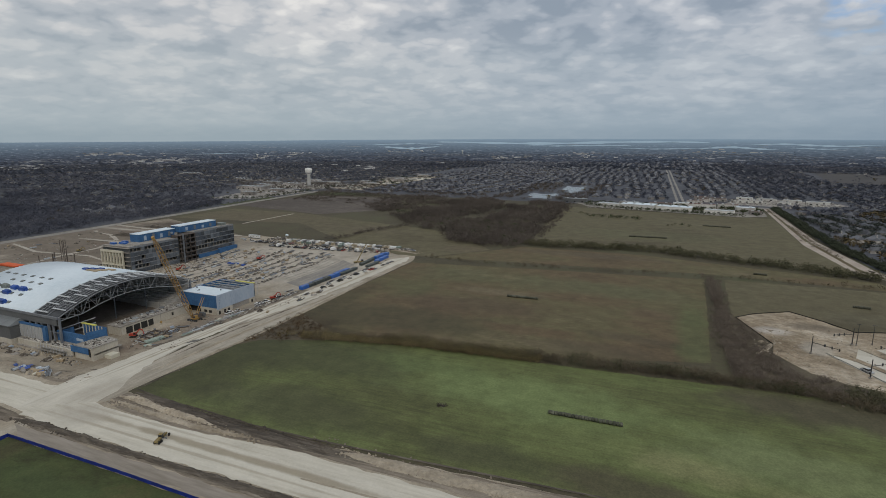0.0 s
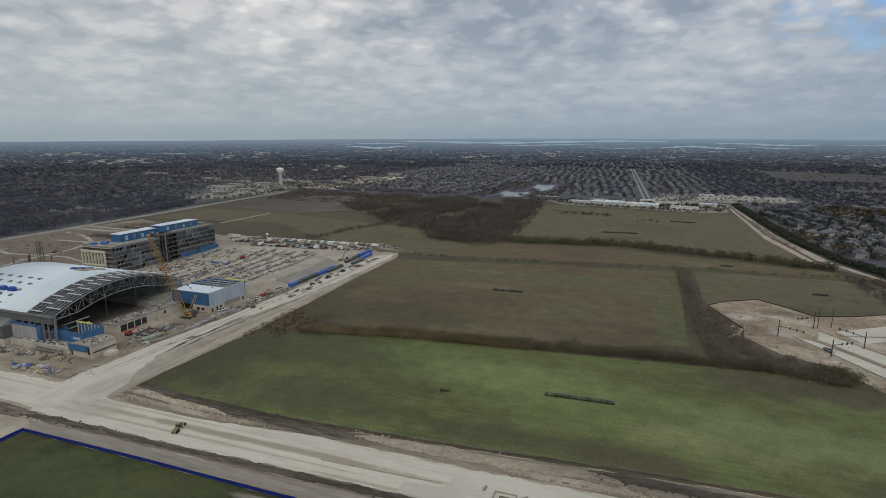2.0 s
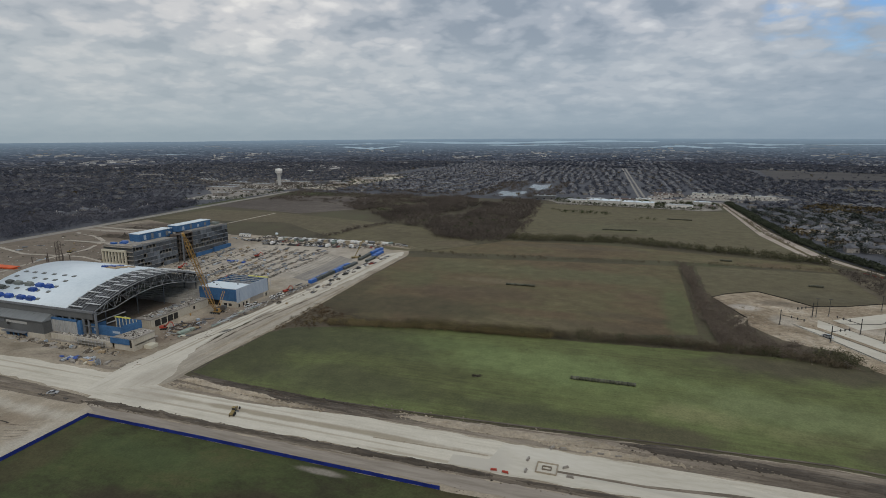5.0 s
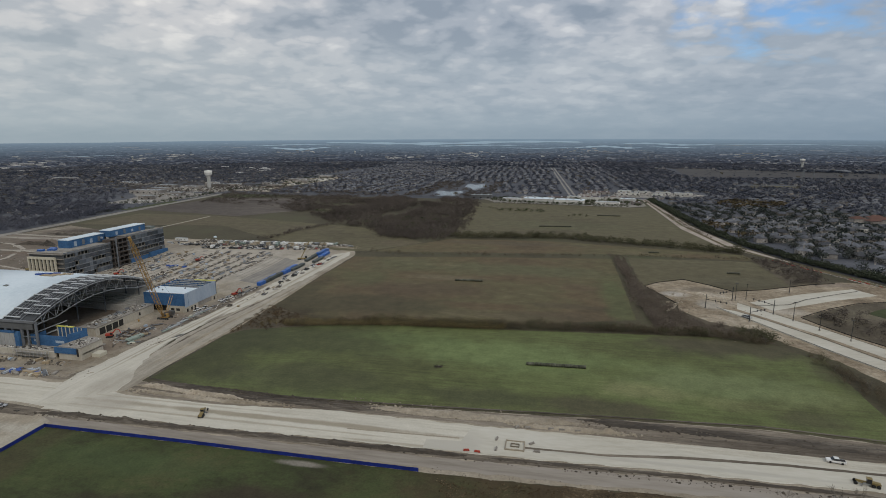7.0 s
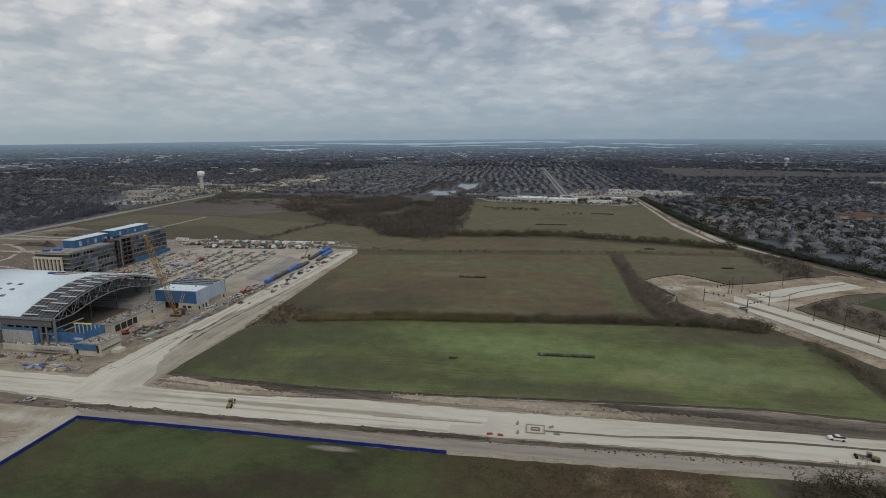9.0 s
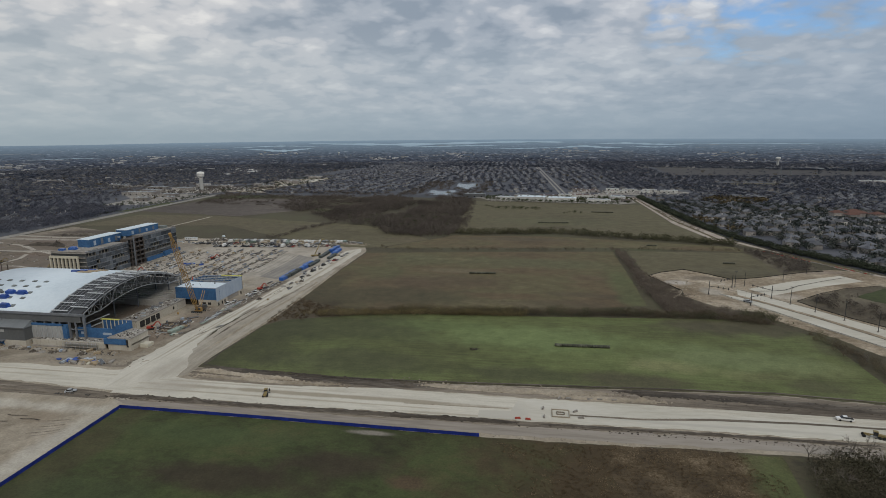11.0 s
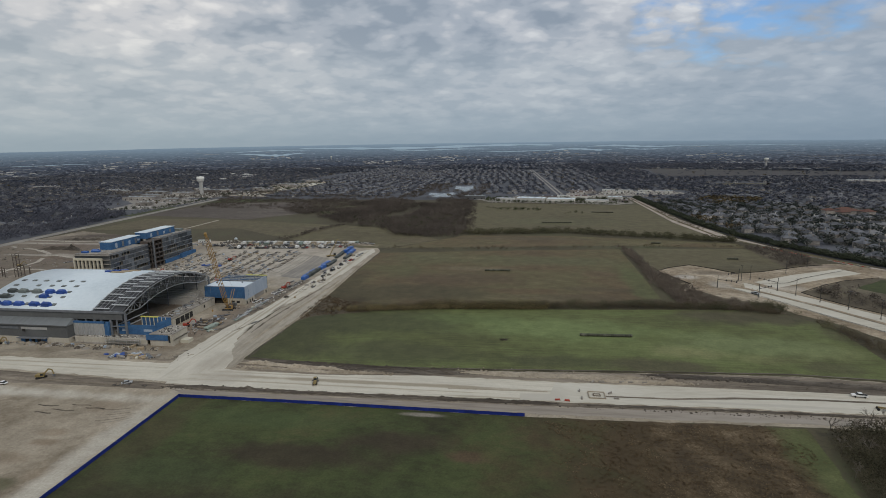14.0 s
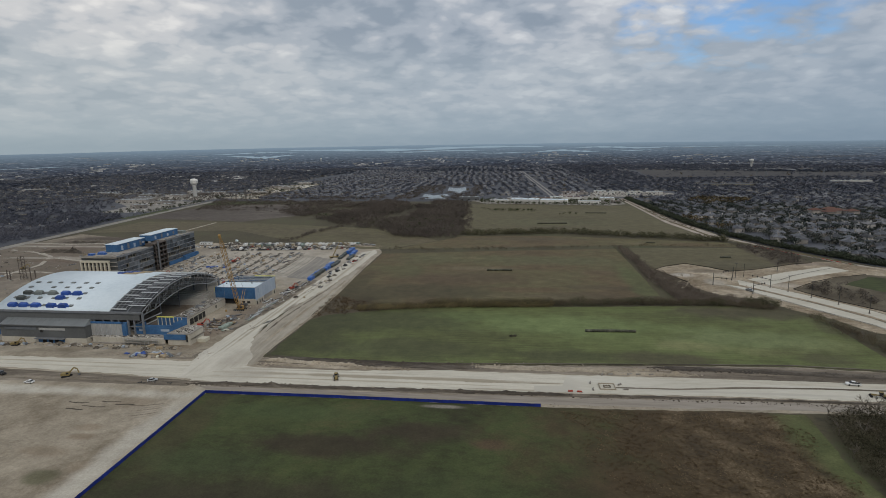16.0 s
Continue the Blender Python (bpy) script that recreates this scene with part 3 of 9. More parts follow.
sheet("verge", [(8, 34), (20, 31), (55, 30), (106, 34.5), (245, 35), (560, 35.5), (560, 44), (330, 47.5), (276, 51.5), (222, 48.5), (166, 44.5), (105, 40.8), (52, 39.6), (9, 43.5)], M["verge"], 0.075, 0, 0.4, "churned brown verge along the field")
sheet("topsoil_strip", [(20, 45.4), (34, 44.4), (60, 41.6), (95, 41.4), (126, 41), (134, 37.6), (104, 35.6), (70, 36.6), (45, 39.6)], M["soil"], 0.125, 0, 0.4, "dark ploughed topsoil strip")
sheet("verge", [(-60, 38.5), (-30, 38), (-22, 42), (-21, 60), (-34, 58), (-52, 44)], M["verge"], 0.09, 10, 0.5, "churned brown ground at the road corner")
sheet("verge", [(-40, 84), (-32, 84), (-24, 140), (-21, 214), (-27, 214)], M["verge"], 0.09, 10, 0.6, "churned brown verge of the site road")
# roads
sheet("haul_road", [(-20, 33), (20, 30), (55, 29.5), (106, 34), (165, 33.5), (245, 34.5), (320, 35), (560, 35), (560, 15), (300, 16.5), (236, 16), (188, 14), (110, 13), (60, 12), (-14, 12)],
      M["caliche"], 0.14, 10, 0.6, "pale unpaved caliche haul road")
sheet("concrete_lane", [(166, 33), (205, 33), (245, 30), (330, 29), (560, 29), (560, 16.5), (300, 17), (236, 16.5), (188, 14.5), (150, 14), (150, 20), (163, 21)], M["concrete"], 0.22, 0, 0.0, "fresh pale concrete lane", 0.2)
sheet("service_road", [(-8, 7), (61, 7.5), (109, 7.5), (163, 9), (211, 11), (246, 12), (560, 12), (560, 5), (254, 5), (209, 3.2), (162, 2.2), (110, 2), (4, 1)], M["track_dirt"], 0.10, 0, 0.7, "brown dirt service track")
sheet("site_road", [(-22, 14), (-27, 38), (-31, 54), (-31, 76), (-30, 95), (-25.5, 118), (-22, 140), (-20, 170), (-18, 240), (-14, 330), (-4, 345), (2, 330), (0.5, 240), (-3, 190), (-8, 152), (-12, 125), (-13, 96), (-11, 73), (-5, 57), (1, 47), (5, 32)], M["caliche_north"], 0.16, 10, 1.1, "pale caliche site road")
sheet("road_shoulder", [(3, 33), (-2, 46), (-7, 58), (-10.5, 76), (-12, 100), (-10.5, 127), (-6.5, 154), (-1.5, 192), (2, 250), (5.5, 250), (6.5, 187), (8.5, 150), (10, 121), (8, 72), (7.5, 46), (10, 33)], M["shoulder"], 0.13, 10, 0.8, "tan churned shoulder of the site road")
sheet("west_road", [(-10, 13.5), (-58, 17), (-124, 20), (-440, 24), (-440, 38), (-136, 34), (-71, 35), (-22, 35)], M["caliche"], 0.15, 10, 0.8, "pale caliche road")
sheet("east_road", [(351, 883), (350, 556), (364, 444), (382, 411), (410, 352), (431, 302), (520, 190), (640, 90), (640, 118), (540, 200), (451, 281), (411, 362), (383, 445), (367, 585), (361, 884)],
      M["road_pink"], 0.14, 0, 0.0, "pinkish divided suburban road under repair")
sheet("road_median", [(354.5, 884), (355.5, 585), (369, 446), (391, 390), (409, 356), (438, 292), (444, 292), (413, 360), (395, 392), (373, 447), (359.5, 586), (357.5, 884)], M["grass_dry"], 0.20, 0, 0.2, "brown grass median of the divided road")
sheet("north_road", [(-425, 120), (-432, 329), (-440, 463), (-456, 676), (-466, 860), (-480, 860), (-470, 676), (-454, 463), (-446, 329), (-440, 120)], M["asphalt"], 0.10, 0, 0.0, "pale straight road beyond the site")
sheet("farm_track", [(-299, 445), (-298, 550), (-294, 550), (-295, 445)], M["shoulder"], 0.10, 0, 0.3, "pale farm track")
LANE_A = [(302.0, 217.1), (310.7, 201.3), (320.8, 181.9), (337.8, 149.2), (354.6, 119.7), (385.8, 20), (395.9, 20), (361.9, 133.8), (344.7, 165.5), (325.1, 194.7), (313.4, 210.2)]
LANE_B = [(314.9, 215.6), (326.8, 199.5), (346.7, 170.1), (364.5, 138.8), (401.7, 20), (415.1, 20), (371.3, 152.0), (352.3, 183.5), (331.5, 213.6), (319.5, 230.9)]
sheet("junction_lane", LANE_A, M["concrete"], 0.16, 0, 0.1, "pale concrete lane at the junction", 0.12)
sheet("junction_lane", LANE_B, M["concrete"], 0.16, 0, 0.1, "pale concrete lane at the junction", 0.12)
sheet("junction_slab", [(328, 233), (368, 260), (414, 284), (423, 268), (389, 250), (337, 216)], M["concrete"], 0.2, 0, 0.0, "new pale concrete slab", 0.18)
sheet("rough_corner", [(10, 106), (18, 117), (60, 134), (48, 142), (9, 166)], M["rough_grass"], 0.11, 0, 0.6, "rough reddish brown weeds at the field corner")
sheet("weedy_bank", [(256, 158), (253, 272), (264, 265), (279, 221), (277, 206), (290, 185), (303, 177), (318, 150), (290, 158)], M["rough_grass"], 0.13, 0, 1.0, "brown weeds between hedgerow and graded lot")
sheet("weedy_bank", [(373, 378), (394, 391), (410, 345), (409, 301), (372, 284), (374, 325)], M["rough_grass"], 0.13, 0, 1.5, "brown weeds along the suburban road")

# ---- vegetation ----


def clump(seed, tris, size, wide=1.0, tall=1.0, hollow=0.45, stems=5):
    """Template of one leafless bush or tree crown: stems and many small twig and leaf faces."""
    r = np.random.RandomState(seed)
    d = r.normal(size=(tris, 3))
    d /= np.linalg.norm(d, axis=1)[:, None]
    rad = hollow + (1 - hollow) * r.rand(tris) ** 0.6
    lobes = 1 + 0.28 * np.sin(3 * np.arctan2(d[:, 1], d[:, 0]) + seed) + 0.2 * np.sin(5 * d[:, 2] + 2 * seed)
    c = d * (rad * lobes)[:, None] * [wide * 0.5, wide * 0.5, tall * 0.40]
    c[:, 2] += tall * 0.58
    a, b = r.normal(size=(tris, 3)), r.normal(size=(tris, 3))
    a *= (size * (0.5 + r.rand(tris)) / np.linalg.norm(a, axis=1))[:, None]
    b *= (size * (0.25 + 0.45 * r.rand(tris)) / np.linalg.norm(b, axis=1))[:, None]
    v = np.stack([c - a * 0.5, c + a * 0.5, c + b], 1).reshape(-1, 3)
    f = np.arange(3 * tris).reshape(-1, 3)
    sv, sf = [], []
    for i in range(stems):
        k = 2 * math.pi * (i + r.rand()) / stems
        tip = np.array([math.cos(k) * wide * 0.32, math.sin(k) * wide * 0.32, tall * (0.6 + 0.25 * r.rand())]) if i else np.array([0, 0, tall * 0.75])
        w = 0.035 * tall * (1 if i == 0 else 0.55)
        base = np.array([0, 0, 0.0 if i == 0 else tall * 0.22])
        o = len(v) + len(sv)
        for q in range(3):
            e = np.array([math.cos(2.1 * q), math.sin(2.1 * q), 0]) * w
            sv += [base + e]
        sv += [tip]
        sf += [(o, o + 1, o + 3), (o + 1, o + 2, o + 3), (o + 2, o, o + 3)]
    return np.vstack([v, np.array(sv).reshape(-1, 3)]), np.vstack([f, np.array(sf, int).reshape(-1, 3)])


def scatter(name, templates, places, material, label, flat_z=None):
    """Many plants joined into one mesh. places: rows of x, y, scale, and width over height."""
    r = np.random.RandomState(len(name) * 7 + len(places))
    vs, fs, o = [], [], 0
    for x, y, s, w in places:
        v, f = templates[r.randint(len(templates))]
        k = r.rand() * 6.283
        c, t = math.cos(k), math.sin(k)
        z = (gz(x, y) if flat_z is None else flat_z(x, y)) - 0.05
        vs.append(np.stack([(v[:, 0] * c - v[:, 1] * t) * s * w + x, (v[:, 0] * t + v[:, 1] * c) * s * w + y, v[:, 2] * s + z], 1))
        fs.append(f + o)
        o += len(v)
    v, f = np.vstack(vs).astype(np.float32), np.vstack(fs).astype(np.int32)
    me = bpy.data.meshes.new(name)
    me.vertices.add(len(v))
    me.vertices.foreach_set("co", v.ravel())
    me.loops.add(f.size)
    me.loops.foreach_set("vertex_index", f.ravel())
    me.polygons.add(len(f))
    me.polygons.foreach_set("loop_start", np.arange(0, f.size, 3, dtype=np.int32))
    me.polygons.foreach_set("loop_total", np.full(len(f), 3, dtype=np.int32))
    me.materials.append(material)
    me.update(calc_edges=True)
    return tagged(new(name, me), label, "", "", "stuff")


def inside(x, y, poly):
    hit = False
    for (x0, y0), (x1, y1) in zip(poly, poly[1:] + poly[:1]):
        if (y0 > y) != (y1 > y) and x < (x1 - x0) * (y - y0) / (y1 - y0) + x0:
            hit = not hit
    return hit


def along(line, step, spread, lo, hi, wide=1.0, seed=1, gaps=0.0):
    r = random.Random(seed)
    out = []
    for (x0, y0), (x1, y1) in zip(line, line[1:]):
        d = math.hypot(x1 - x0, y1 - y0)
        for i in range(max(1, int(d / step))):
            a = (i + r.random()) / max(1, int(d / step))
            if r.random() < gaps:
                continue
            j = r.gauss(0, spread)
            out.append((x0 + (x1 - x0) * a - (y1 - y0) / d * j, y0 + (y1 - y0) * a + (x1 - x0) / d * j, lo + (hi - lo) * r.random() ** 1.6, wide * r.uniform(0.8, 1.3)))
    return out


def fill(poly, area, lo, hi, wide=1.0, seed=1):
    r = random.Random(seed)
    xs, ys = [p[0] for p in poly], [p[1] for p in poly]
    n = int((max(xs) - min(xs)) * (max(ys) - min(ys)) / area)
    pts = [(r.uniform(min(xs), max(xs)), r.uniform(min(ys), max(ys))) for _ in range(n)]
    return [(x, y, r.uniform(lo, hi), wide * r.uniform(0.8, 1.3)) for x, y in pts if inside(x, y, poly)]


M["scrub"] = surface("winter_scrub", [(0.078, 0.064, 0.046), (0.110, 0.090, 0.062), (0.120, 0.112, 0.066)], 0.025, 0.5, 0.95, island=0.22, spec=0.1)
M["olive_brush"] = surface("olive_brush", [(0.056, 0.058, 0.034), (0.082, 0.080, 0.048), (0.105, 0.095, 0.060)], 0.02, 0.3, 0.95, island=0.2, spec=0.05)
M["wood_scrub"] = surface("grey_winter_wood", [(0.062, 0.053, 0.046), (0.094, 0.080, 0.070), (0.122, 0.106, 0.090)], 0.012, 0.12, 0.95, island=0.08, spec=0.05)
M["lot_thicket"] = surface("brown_bare_thicket", [(0.092, 0.076, 0.062), (0.140, 0.116, 0.096), (0.180, 0.152, 0.124)], 0.03, 0.5, 0.95, island=0.25, spec=0.05)
M["thicket"] = surface("grey_green_thicket", [(0.066, 0.063, 0.038), (0.098, 0.088, 0.058), (0.145, 0.128, 0.095)], 0.05, 0.6, 0.95, island=0.3, spec=0.1)
M["evergreen"] = surface("dark_evergreen", [(0.030, 0.038, 0.020), (0.046, 0.056, 0.028), (0.072, 0.078, 0.040)], 0.05, 0.6, 0.95, island=0.45, spec=0.1)
M["screen_green"] = surface("dark_green_screen", [(0.034, 0.042, 0.030), (0.050, 0.058, 0.040), (0.074, 0.080, 0.056)], 0.05, 0.6, 0.95, island=0.35, spec=0.05)
# reed and bush tans keep part of a passing sun patch, painted in
M["reeds"] = surface("sun_tinted_reeds", [(0.105, 0.084, 0.042), (0.165, 0.134, 0.070), (0.24, 0.198, 0.11)], 0.06, 0.7, 0.95, island=0.4, spec=0.1)
M["tan_bush"] = surface("sun_tinted_bushes", [(0.080, 0.069, 0.038), (0.128, 0.110, 0.060), (0.19, 0.162, 0.092)], 0.05, 0.6, 0.95, island=0.4, spec=0.05)
M["russet_weed"] = surface("russet_weeds", [(0.052, 0.036, 0.022), (0.085, 0.060, 0.036), (0.135, 0.100, 0.062)], 0.05, 0.6, 0.95, island=0.4, spec=0.05)
BUSH = [clump(s, 190, 0.125, 1.25, 1.0) for s in range(6)]
FINE = [clump(90 + s, 420, 0.075, 1.25, 1.0, 0.5, stems=7) for s in range(5)]
WEED = [clump(60 + s, 9, 0.5, 1.3, 1.0, stems=1) for s in range(6)]
SMALL = [clump(20 + s, 64, 0.22, 1.2, 1.0, stems=3) for s in range(6)]
TWIGGY = [clump(110 + s, 92, 0.165, 1.35, 1.0, 0.3, stems=2) for s in range(6)]
FAR = [clump(40 + s, 24, 0.50, 1.2, 1.0, stems=1) for s in range(6)]
OAK = [clump(80 + s, 80, 0.30, 1.25, 1.0, 0.6, stems=2) for s in range(6)]

scatter("hedgerow", BUSH, along([(36, 132), (58, 138), (103, 146), (178, 152), (240, 158), (284, 158), (312, 150)], 0.8, 2.2, 2.2, 5.6, 1.0, 3), M["scrub"], "bare brown brushy hedgerow between fields")
scatter("hedgerow_brush", BUSH, along([(92, 145), (140, 148.5), (178, 152), (240, 158), (290, 157)], 1.5, 1.6, 2.6, 6.4, 0.95, 71, 0.25), M["olive_brush"], "dark olive bushes in the hedgerow")
scatter("reed_bank", BUSH, along([(36, 129.5), (75, 137), (110, 142.5), (168, 147)], 0.5, 1.4, 2.4, 5.0, 0.7, 4), M["reeds"], "dry reeds along the hedgerow, tan partly painted sun")
scatter("hedgerow_bushes", FINE, along([(84, 140.5), (120, 145), (166, 148.5)], 1.3, 1.3, 3.4, 7.0, 0.95, 72, 0.15), M["tan_bush"], "tall bushes in the hedgerow, olive and painted-sun tan")
scatter("corner_weeds", SMALL, fill([(10, 108), (18, 118), (60, 135), (48, 142), (9, 166)], 4.5, 0.5, 1.5, 1.6, 74), M["russet_weed"], "russet weeds and brush at the field corner")
scatter("corner_bushes", FINE, [(26.5, 140, 6.4, 1.0), (24, 143, 4.2, 1.2), (17, 128, 3.0, 1.3), (33, 137, 3.6, 1.2), (40, 139, 4.4, 1.1), (48, 138, 3.2, 1.2), (13, 118, 2.2, 1.4)], M["russet_weed"], "round russet bushes at the field corner")
scatter("hedgerow", BUSH, along([(254, 366), (256, 276), (254, 215), (262, 165)], 0.8, 2.6, 2.0, 5.2, 1.0, 5) + along([(258, 235), (264, 205), (272, 178), (290, 160)], 1.2, 4.5, 1.6, 4.2, 1.0, 6),
        M["lot_thicket"], "bare grey-brown thicket between two fields")
scatter("hedgerow", SMALL, along([(4, 352), (60, 345), (130, 352), (254, 372), (380, 380)], 2.6, 0.9, 1.6, 4.6, 1.0, 7, 0.25), M["scrub"], "thin broken hedgerow of bare bushes")
scatter("hedgerow", SMALL, along([(82, 444), (140, 458), (204, 464), (300, 436), (376, 408)], 0.6, 5.5, 2.2, 7.6, 1.15, 8, 0.2), M["olive_brush"], "wide bare hedgerow with some green brush")
scatter("hedgerow", FINE, along([(328, 138), (333, 110), (336, 82), (340, 50)], 0.8, 2.6, 2.0, 5.0, 1.0, 9), M["scrub"], "dark bare thicket at the field edge")
scatter("thicket", FINE, fill([(262, -8), (276, 2), (330, 2), (330, -90), (270, -90), (256, -45)], 8.0, 2.0, 5.2, 1.1, 10), M["thicket"], "dark leafless thicket beside the road")
M["dark_brush"] = surface("dark_brown_brush", [(0.034, 0.034, 0.020), (0.062, 0.055, 0.037), (0.112, 0.095, 0.070)], 0.06, 0.8, 0.95, island=0.35, spec=0.05)
scatter("thicket_brush", BUSH, fill([(264, -6), (276, 3), (330, 3), (330, -90), (266, -90), (258, -48), (261, -24)], 13.0, 3.2, 6.2, 1.15, 73), M["dark_brush"], "dense dark brush beside the road")
M["dead_weed"] = surface("dead_weed_stalks", [(0.058, 0.040, 0.023), (0.094, 0.067, 0.039), (0.22, 0.172, 0.115)], 0.1, 1.5, 0.95, island=0.4, spec=0.05)
scatter("dead_weeds", WEED, [q for q in fill([(140, -72), (258, -72), (254, -30), (257, 0), (154, -3), (140, -20)], 0.9, 0.2, 0.7, 1.5, 13) if noise.noise((q[0] * 0.07, q[1] * 0.07, 2)) * 0.9 + min((q[0] - 162 + 0.3 * q[1]) / 26, (247 - q[0]) / 12) + 0.45 * noise.noise((q[0] * 0.9, q[1] * 0.9, 7)) > -0.05], M["dead_weed"], "brown dead weed stalks")
scatter("grass_tufts", WEED, fill([(3, -70), (148, -72), (146, -3), (3, -3)], 6.0, 0.15, 0.4, 2.0, 14), M["grass_low"], "low dark tufts of grass")
WOOD = [(-475, 898), (-260, 865), (54, 826), (70, 640), (81, 452), (57, 420), (2, 424), (-20, 480), (-85, 515), (-159, 592), (-281, 690), (-420, 700)]
scatter("rough_corner_brush", BUSH, fill([(10, 108), (60, 134), (48, 142), (9, 164)], 40, 0.9, 2.4, 1.2, 51), M["scrub"], "low brown brush at the field corner")
wood_places = [(x, y, s * (0.5 + 0.5 * smooth01((x + 300) / 240)) * (0.65 + 0.7 * (noise.noise((x * 0.012, y * 0.012, 5)) * 0.5 + 0.5)), w) for x, y, s, w in fill(WOOD, 19.0, 2.6, 8.0, 1.25, 11) if noise.noise((x * 0.016, y * 0.016, 9)) + 0.35 * noise.noise((x * 0.06, y * 0.06, 4)) > -0.16]
scatter("winter_wood", TWIGGY, wood_places, M["wood_scrub"], "bare grey-brown winter woodland")
scatter("green_brush", SMALL, fill([(-180, 640), (60, 560), (78, 452), (20, 440), (-60, 530)], 110.0, 2.5, 5.5, 1.2, 12), M["evergreen"], "dark green brush in the wood")

scatter("hedgerow", BUSH, fill([(255, 158), (254, 268), (262, 263), (276, 219), (274, 204), (287, 183), (300, 175), (316, 153), (290, 160)], 11, 1.6, 4.2, 1.1, 54), M["lot_thicket"], "grey leafless thicket beside the graded lot")
scatter("roadside_brush", SMALL, fill([(374, 378), (394, 391), (410, 345), (407, 303), (376, 288), (376, 325)], 16, 1.5, 4.2, 1.2, 55) + fill([(374, 224), (392, 222), (392, 178), (378, 160), (364, 182), (358, 204)], 26, 1.5, 4.5, 1.2, 56),
        M["wood_scrub"], "dark brown brush along the suburban road")
scatter("green_brush", BUSH, fill([(297, 156), (324, 147), (322, 163), (302, 170)], 10, 3.0, 5.6, 1.1, 57), M["olive_brush"], "dark green bushes at the end of the hedgerow")
scatter("hedgerow", SMALL, along([(-128, 388), (-119, 402), (-112, 459), (-90, 514)], 1.6, 1.6, 2.0, 5.0, 1.1, 52, 0.1), M["wood_scrub"], "thin dark hedgerow across the pasture")
scatter("wood_edge", SMALL, along([(-20, 480), (30, 440), (60, 424), (84, 450), (72, 640), (56, 826)], 2.0, 6.0, 2.0, 5.5, 1.2, 53), M["wood_scrub"], "ragged grey edge of the winter wood")


M["bark"] = surface("pale_winter_bark", [(0.11, 0.095, 0.078), (0.17, 0.15, 0.125)], 0.4, 3.0, 0.95)


def bare_tree(x, y, h, seed):
    """A leafless tree: tapered trunk, limbs that fork three times, and a haze of twigs."""
    r = random.Random(seed)
    t = new("bare_tree")
    t.matrix_basis = pose(x, y, gz(x, y))
    tagged(t, "leafless grey-brown tree beside the haul road", "tree", "bare trees by the road")
    trunk, limbs, twigs = Geo(), Geo(), Geo()

    def grow(p, d, length, rad, level):
        q = p + d * length
        (trunk if level == 0 else limbs if level < 3 else twigs).rod(p, q, rad, 6 if level < 2 else 4 if level < 3 else 3, rad * 0.62)
        if level == 4:
            return
        for _ in range(3 if level < 3 else 4):
            e = (d + Vector((r.gauss(0, 0.55), r.gauss(0, 0.55), r.gauss(0.1, 0.3)))).normalized()
            grow(p + d * length * r.uniform(0.6, 1.0), e, length * r.uniform(0.6, 0.85), rad * 0.58, level + 1)

    grow(Vector((0, 0, -0.1)), Vector((r.uniform(-0.1, 0.1), r.uniform(-0.1, 0.1), 1)).normalized(), h * 0.34, h * 0.022, 0)
    part("trunk", trunk, M["bark"], t)
    part("branchwork", limbs, M["bark"], t)
    tagged(part("twig_crown", twigs, M["bark"], t), "fine bare twigs", "", "", "stuff")


for i, (x, y, h) in enumerate(((266, 1, 7), (272, -2, 6), (279, 2, 8), (286, 4, 7.5), (293, 1, 7), (300, 5, 8), (262, -14, 5.5), (270, -16, 6.5), (281, -12, 7), (258, -30, 5), (267, -34, 6), (290, -20, 7), (262, -50, 5.5),
                               (330, 118, 6), (334, 96, 6), (333, 78, 5.5), (310, 150, 6), (296, 155, 5.5), (258, 300, 6), (255, 245, 6.5), (260, 205, 6))):
    bare_tree(x, y, h * (1.35 if y < 20 else 1.0), 700 + i)
scatter("russet_brush", BUSH, [(28, 128, 4.2, 1.1), (31, 130, 3.6, 1.2), (24, 126, 3.0, 1.2)], M["reeds"], "tall russet bush at the field corner")

# ---- building site ----
M["membrane"] = surface("white_roof_membrane", [(0.48, 0.555, 0.61), (0.555, 0.625, 0.675), (0.605, 0.67, 0.715)], 0.03, 0.4, 0.55)
M["blue"] = surface("blue_sheathing", [(0.028, 0.080, 0.175), (0.040, 0.110, 0.235), (0.060, 0.145, 0.28)], 0.12, 0.9, 0.75)
M["panel"] = surface("pale_blue_grey_panel", [(0.27, 0.32, 0.39), (0.32, 0.375, 0.45), (0.36, 0.41, 0.47)], 0.10, 0.8, 0.6, stretch=(1, 1, 0.4))
M["bare_panel"] = surface("stained_grey_panel", [(0.20, 0.20, 0.20), (0.30, 0.30, 0.295), (0.36, 0.36, 0.35)], 0.2, 1.5, 0.8, stretch=(1, 1, 0.3))
M["precast"] = surface("tan_precast", [(0.34, 0.31, 0.255), (0.42, 0.385, 0.325), (0.47, 0.44, 0.38)], 0.12, 1.2, 0.9, stretch=(1, 1, 0.5))
M["cream"] = surface("cream_stone_panel", [(0.44, 0.415, 0.335), (0.53, 0.50, 0.415)], 0.2, 1.5, 0.85)
M["steel"] = surface("grey_primed_steel", [(0.13, 0.14, 0.155), (0.20, 0.21, 0.225)], 0.3, 2.0, 0.6, metal=0.2)
M["light_steel"] = surface("galvanised_steel", [(0.36, 0.38, 0.40), (0.48, 0.50, 0.51)], 0.3, 2.0, 0.45, metal=0.4)
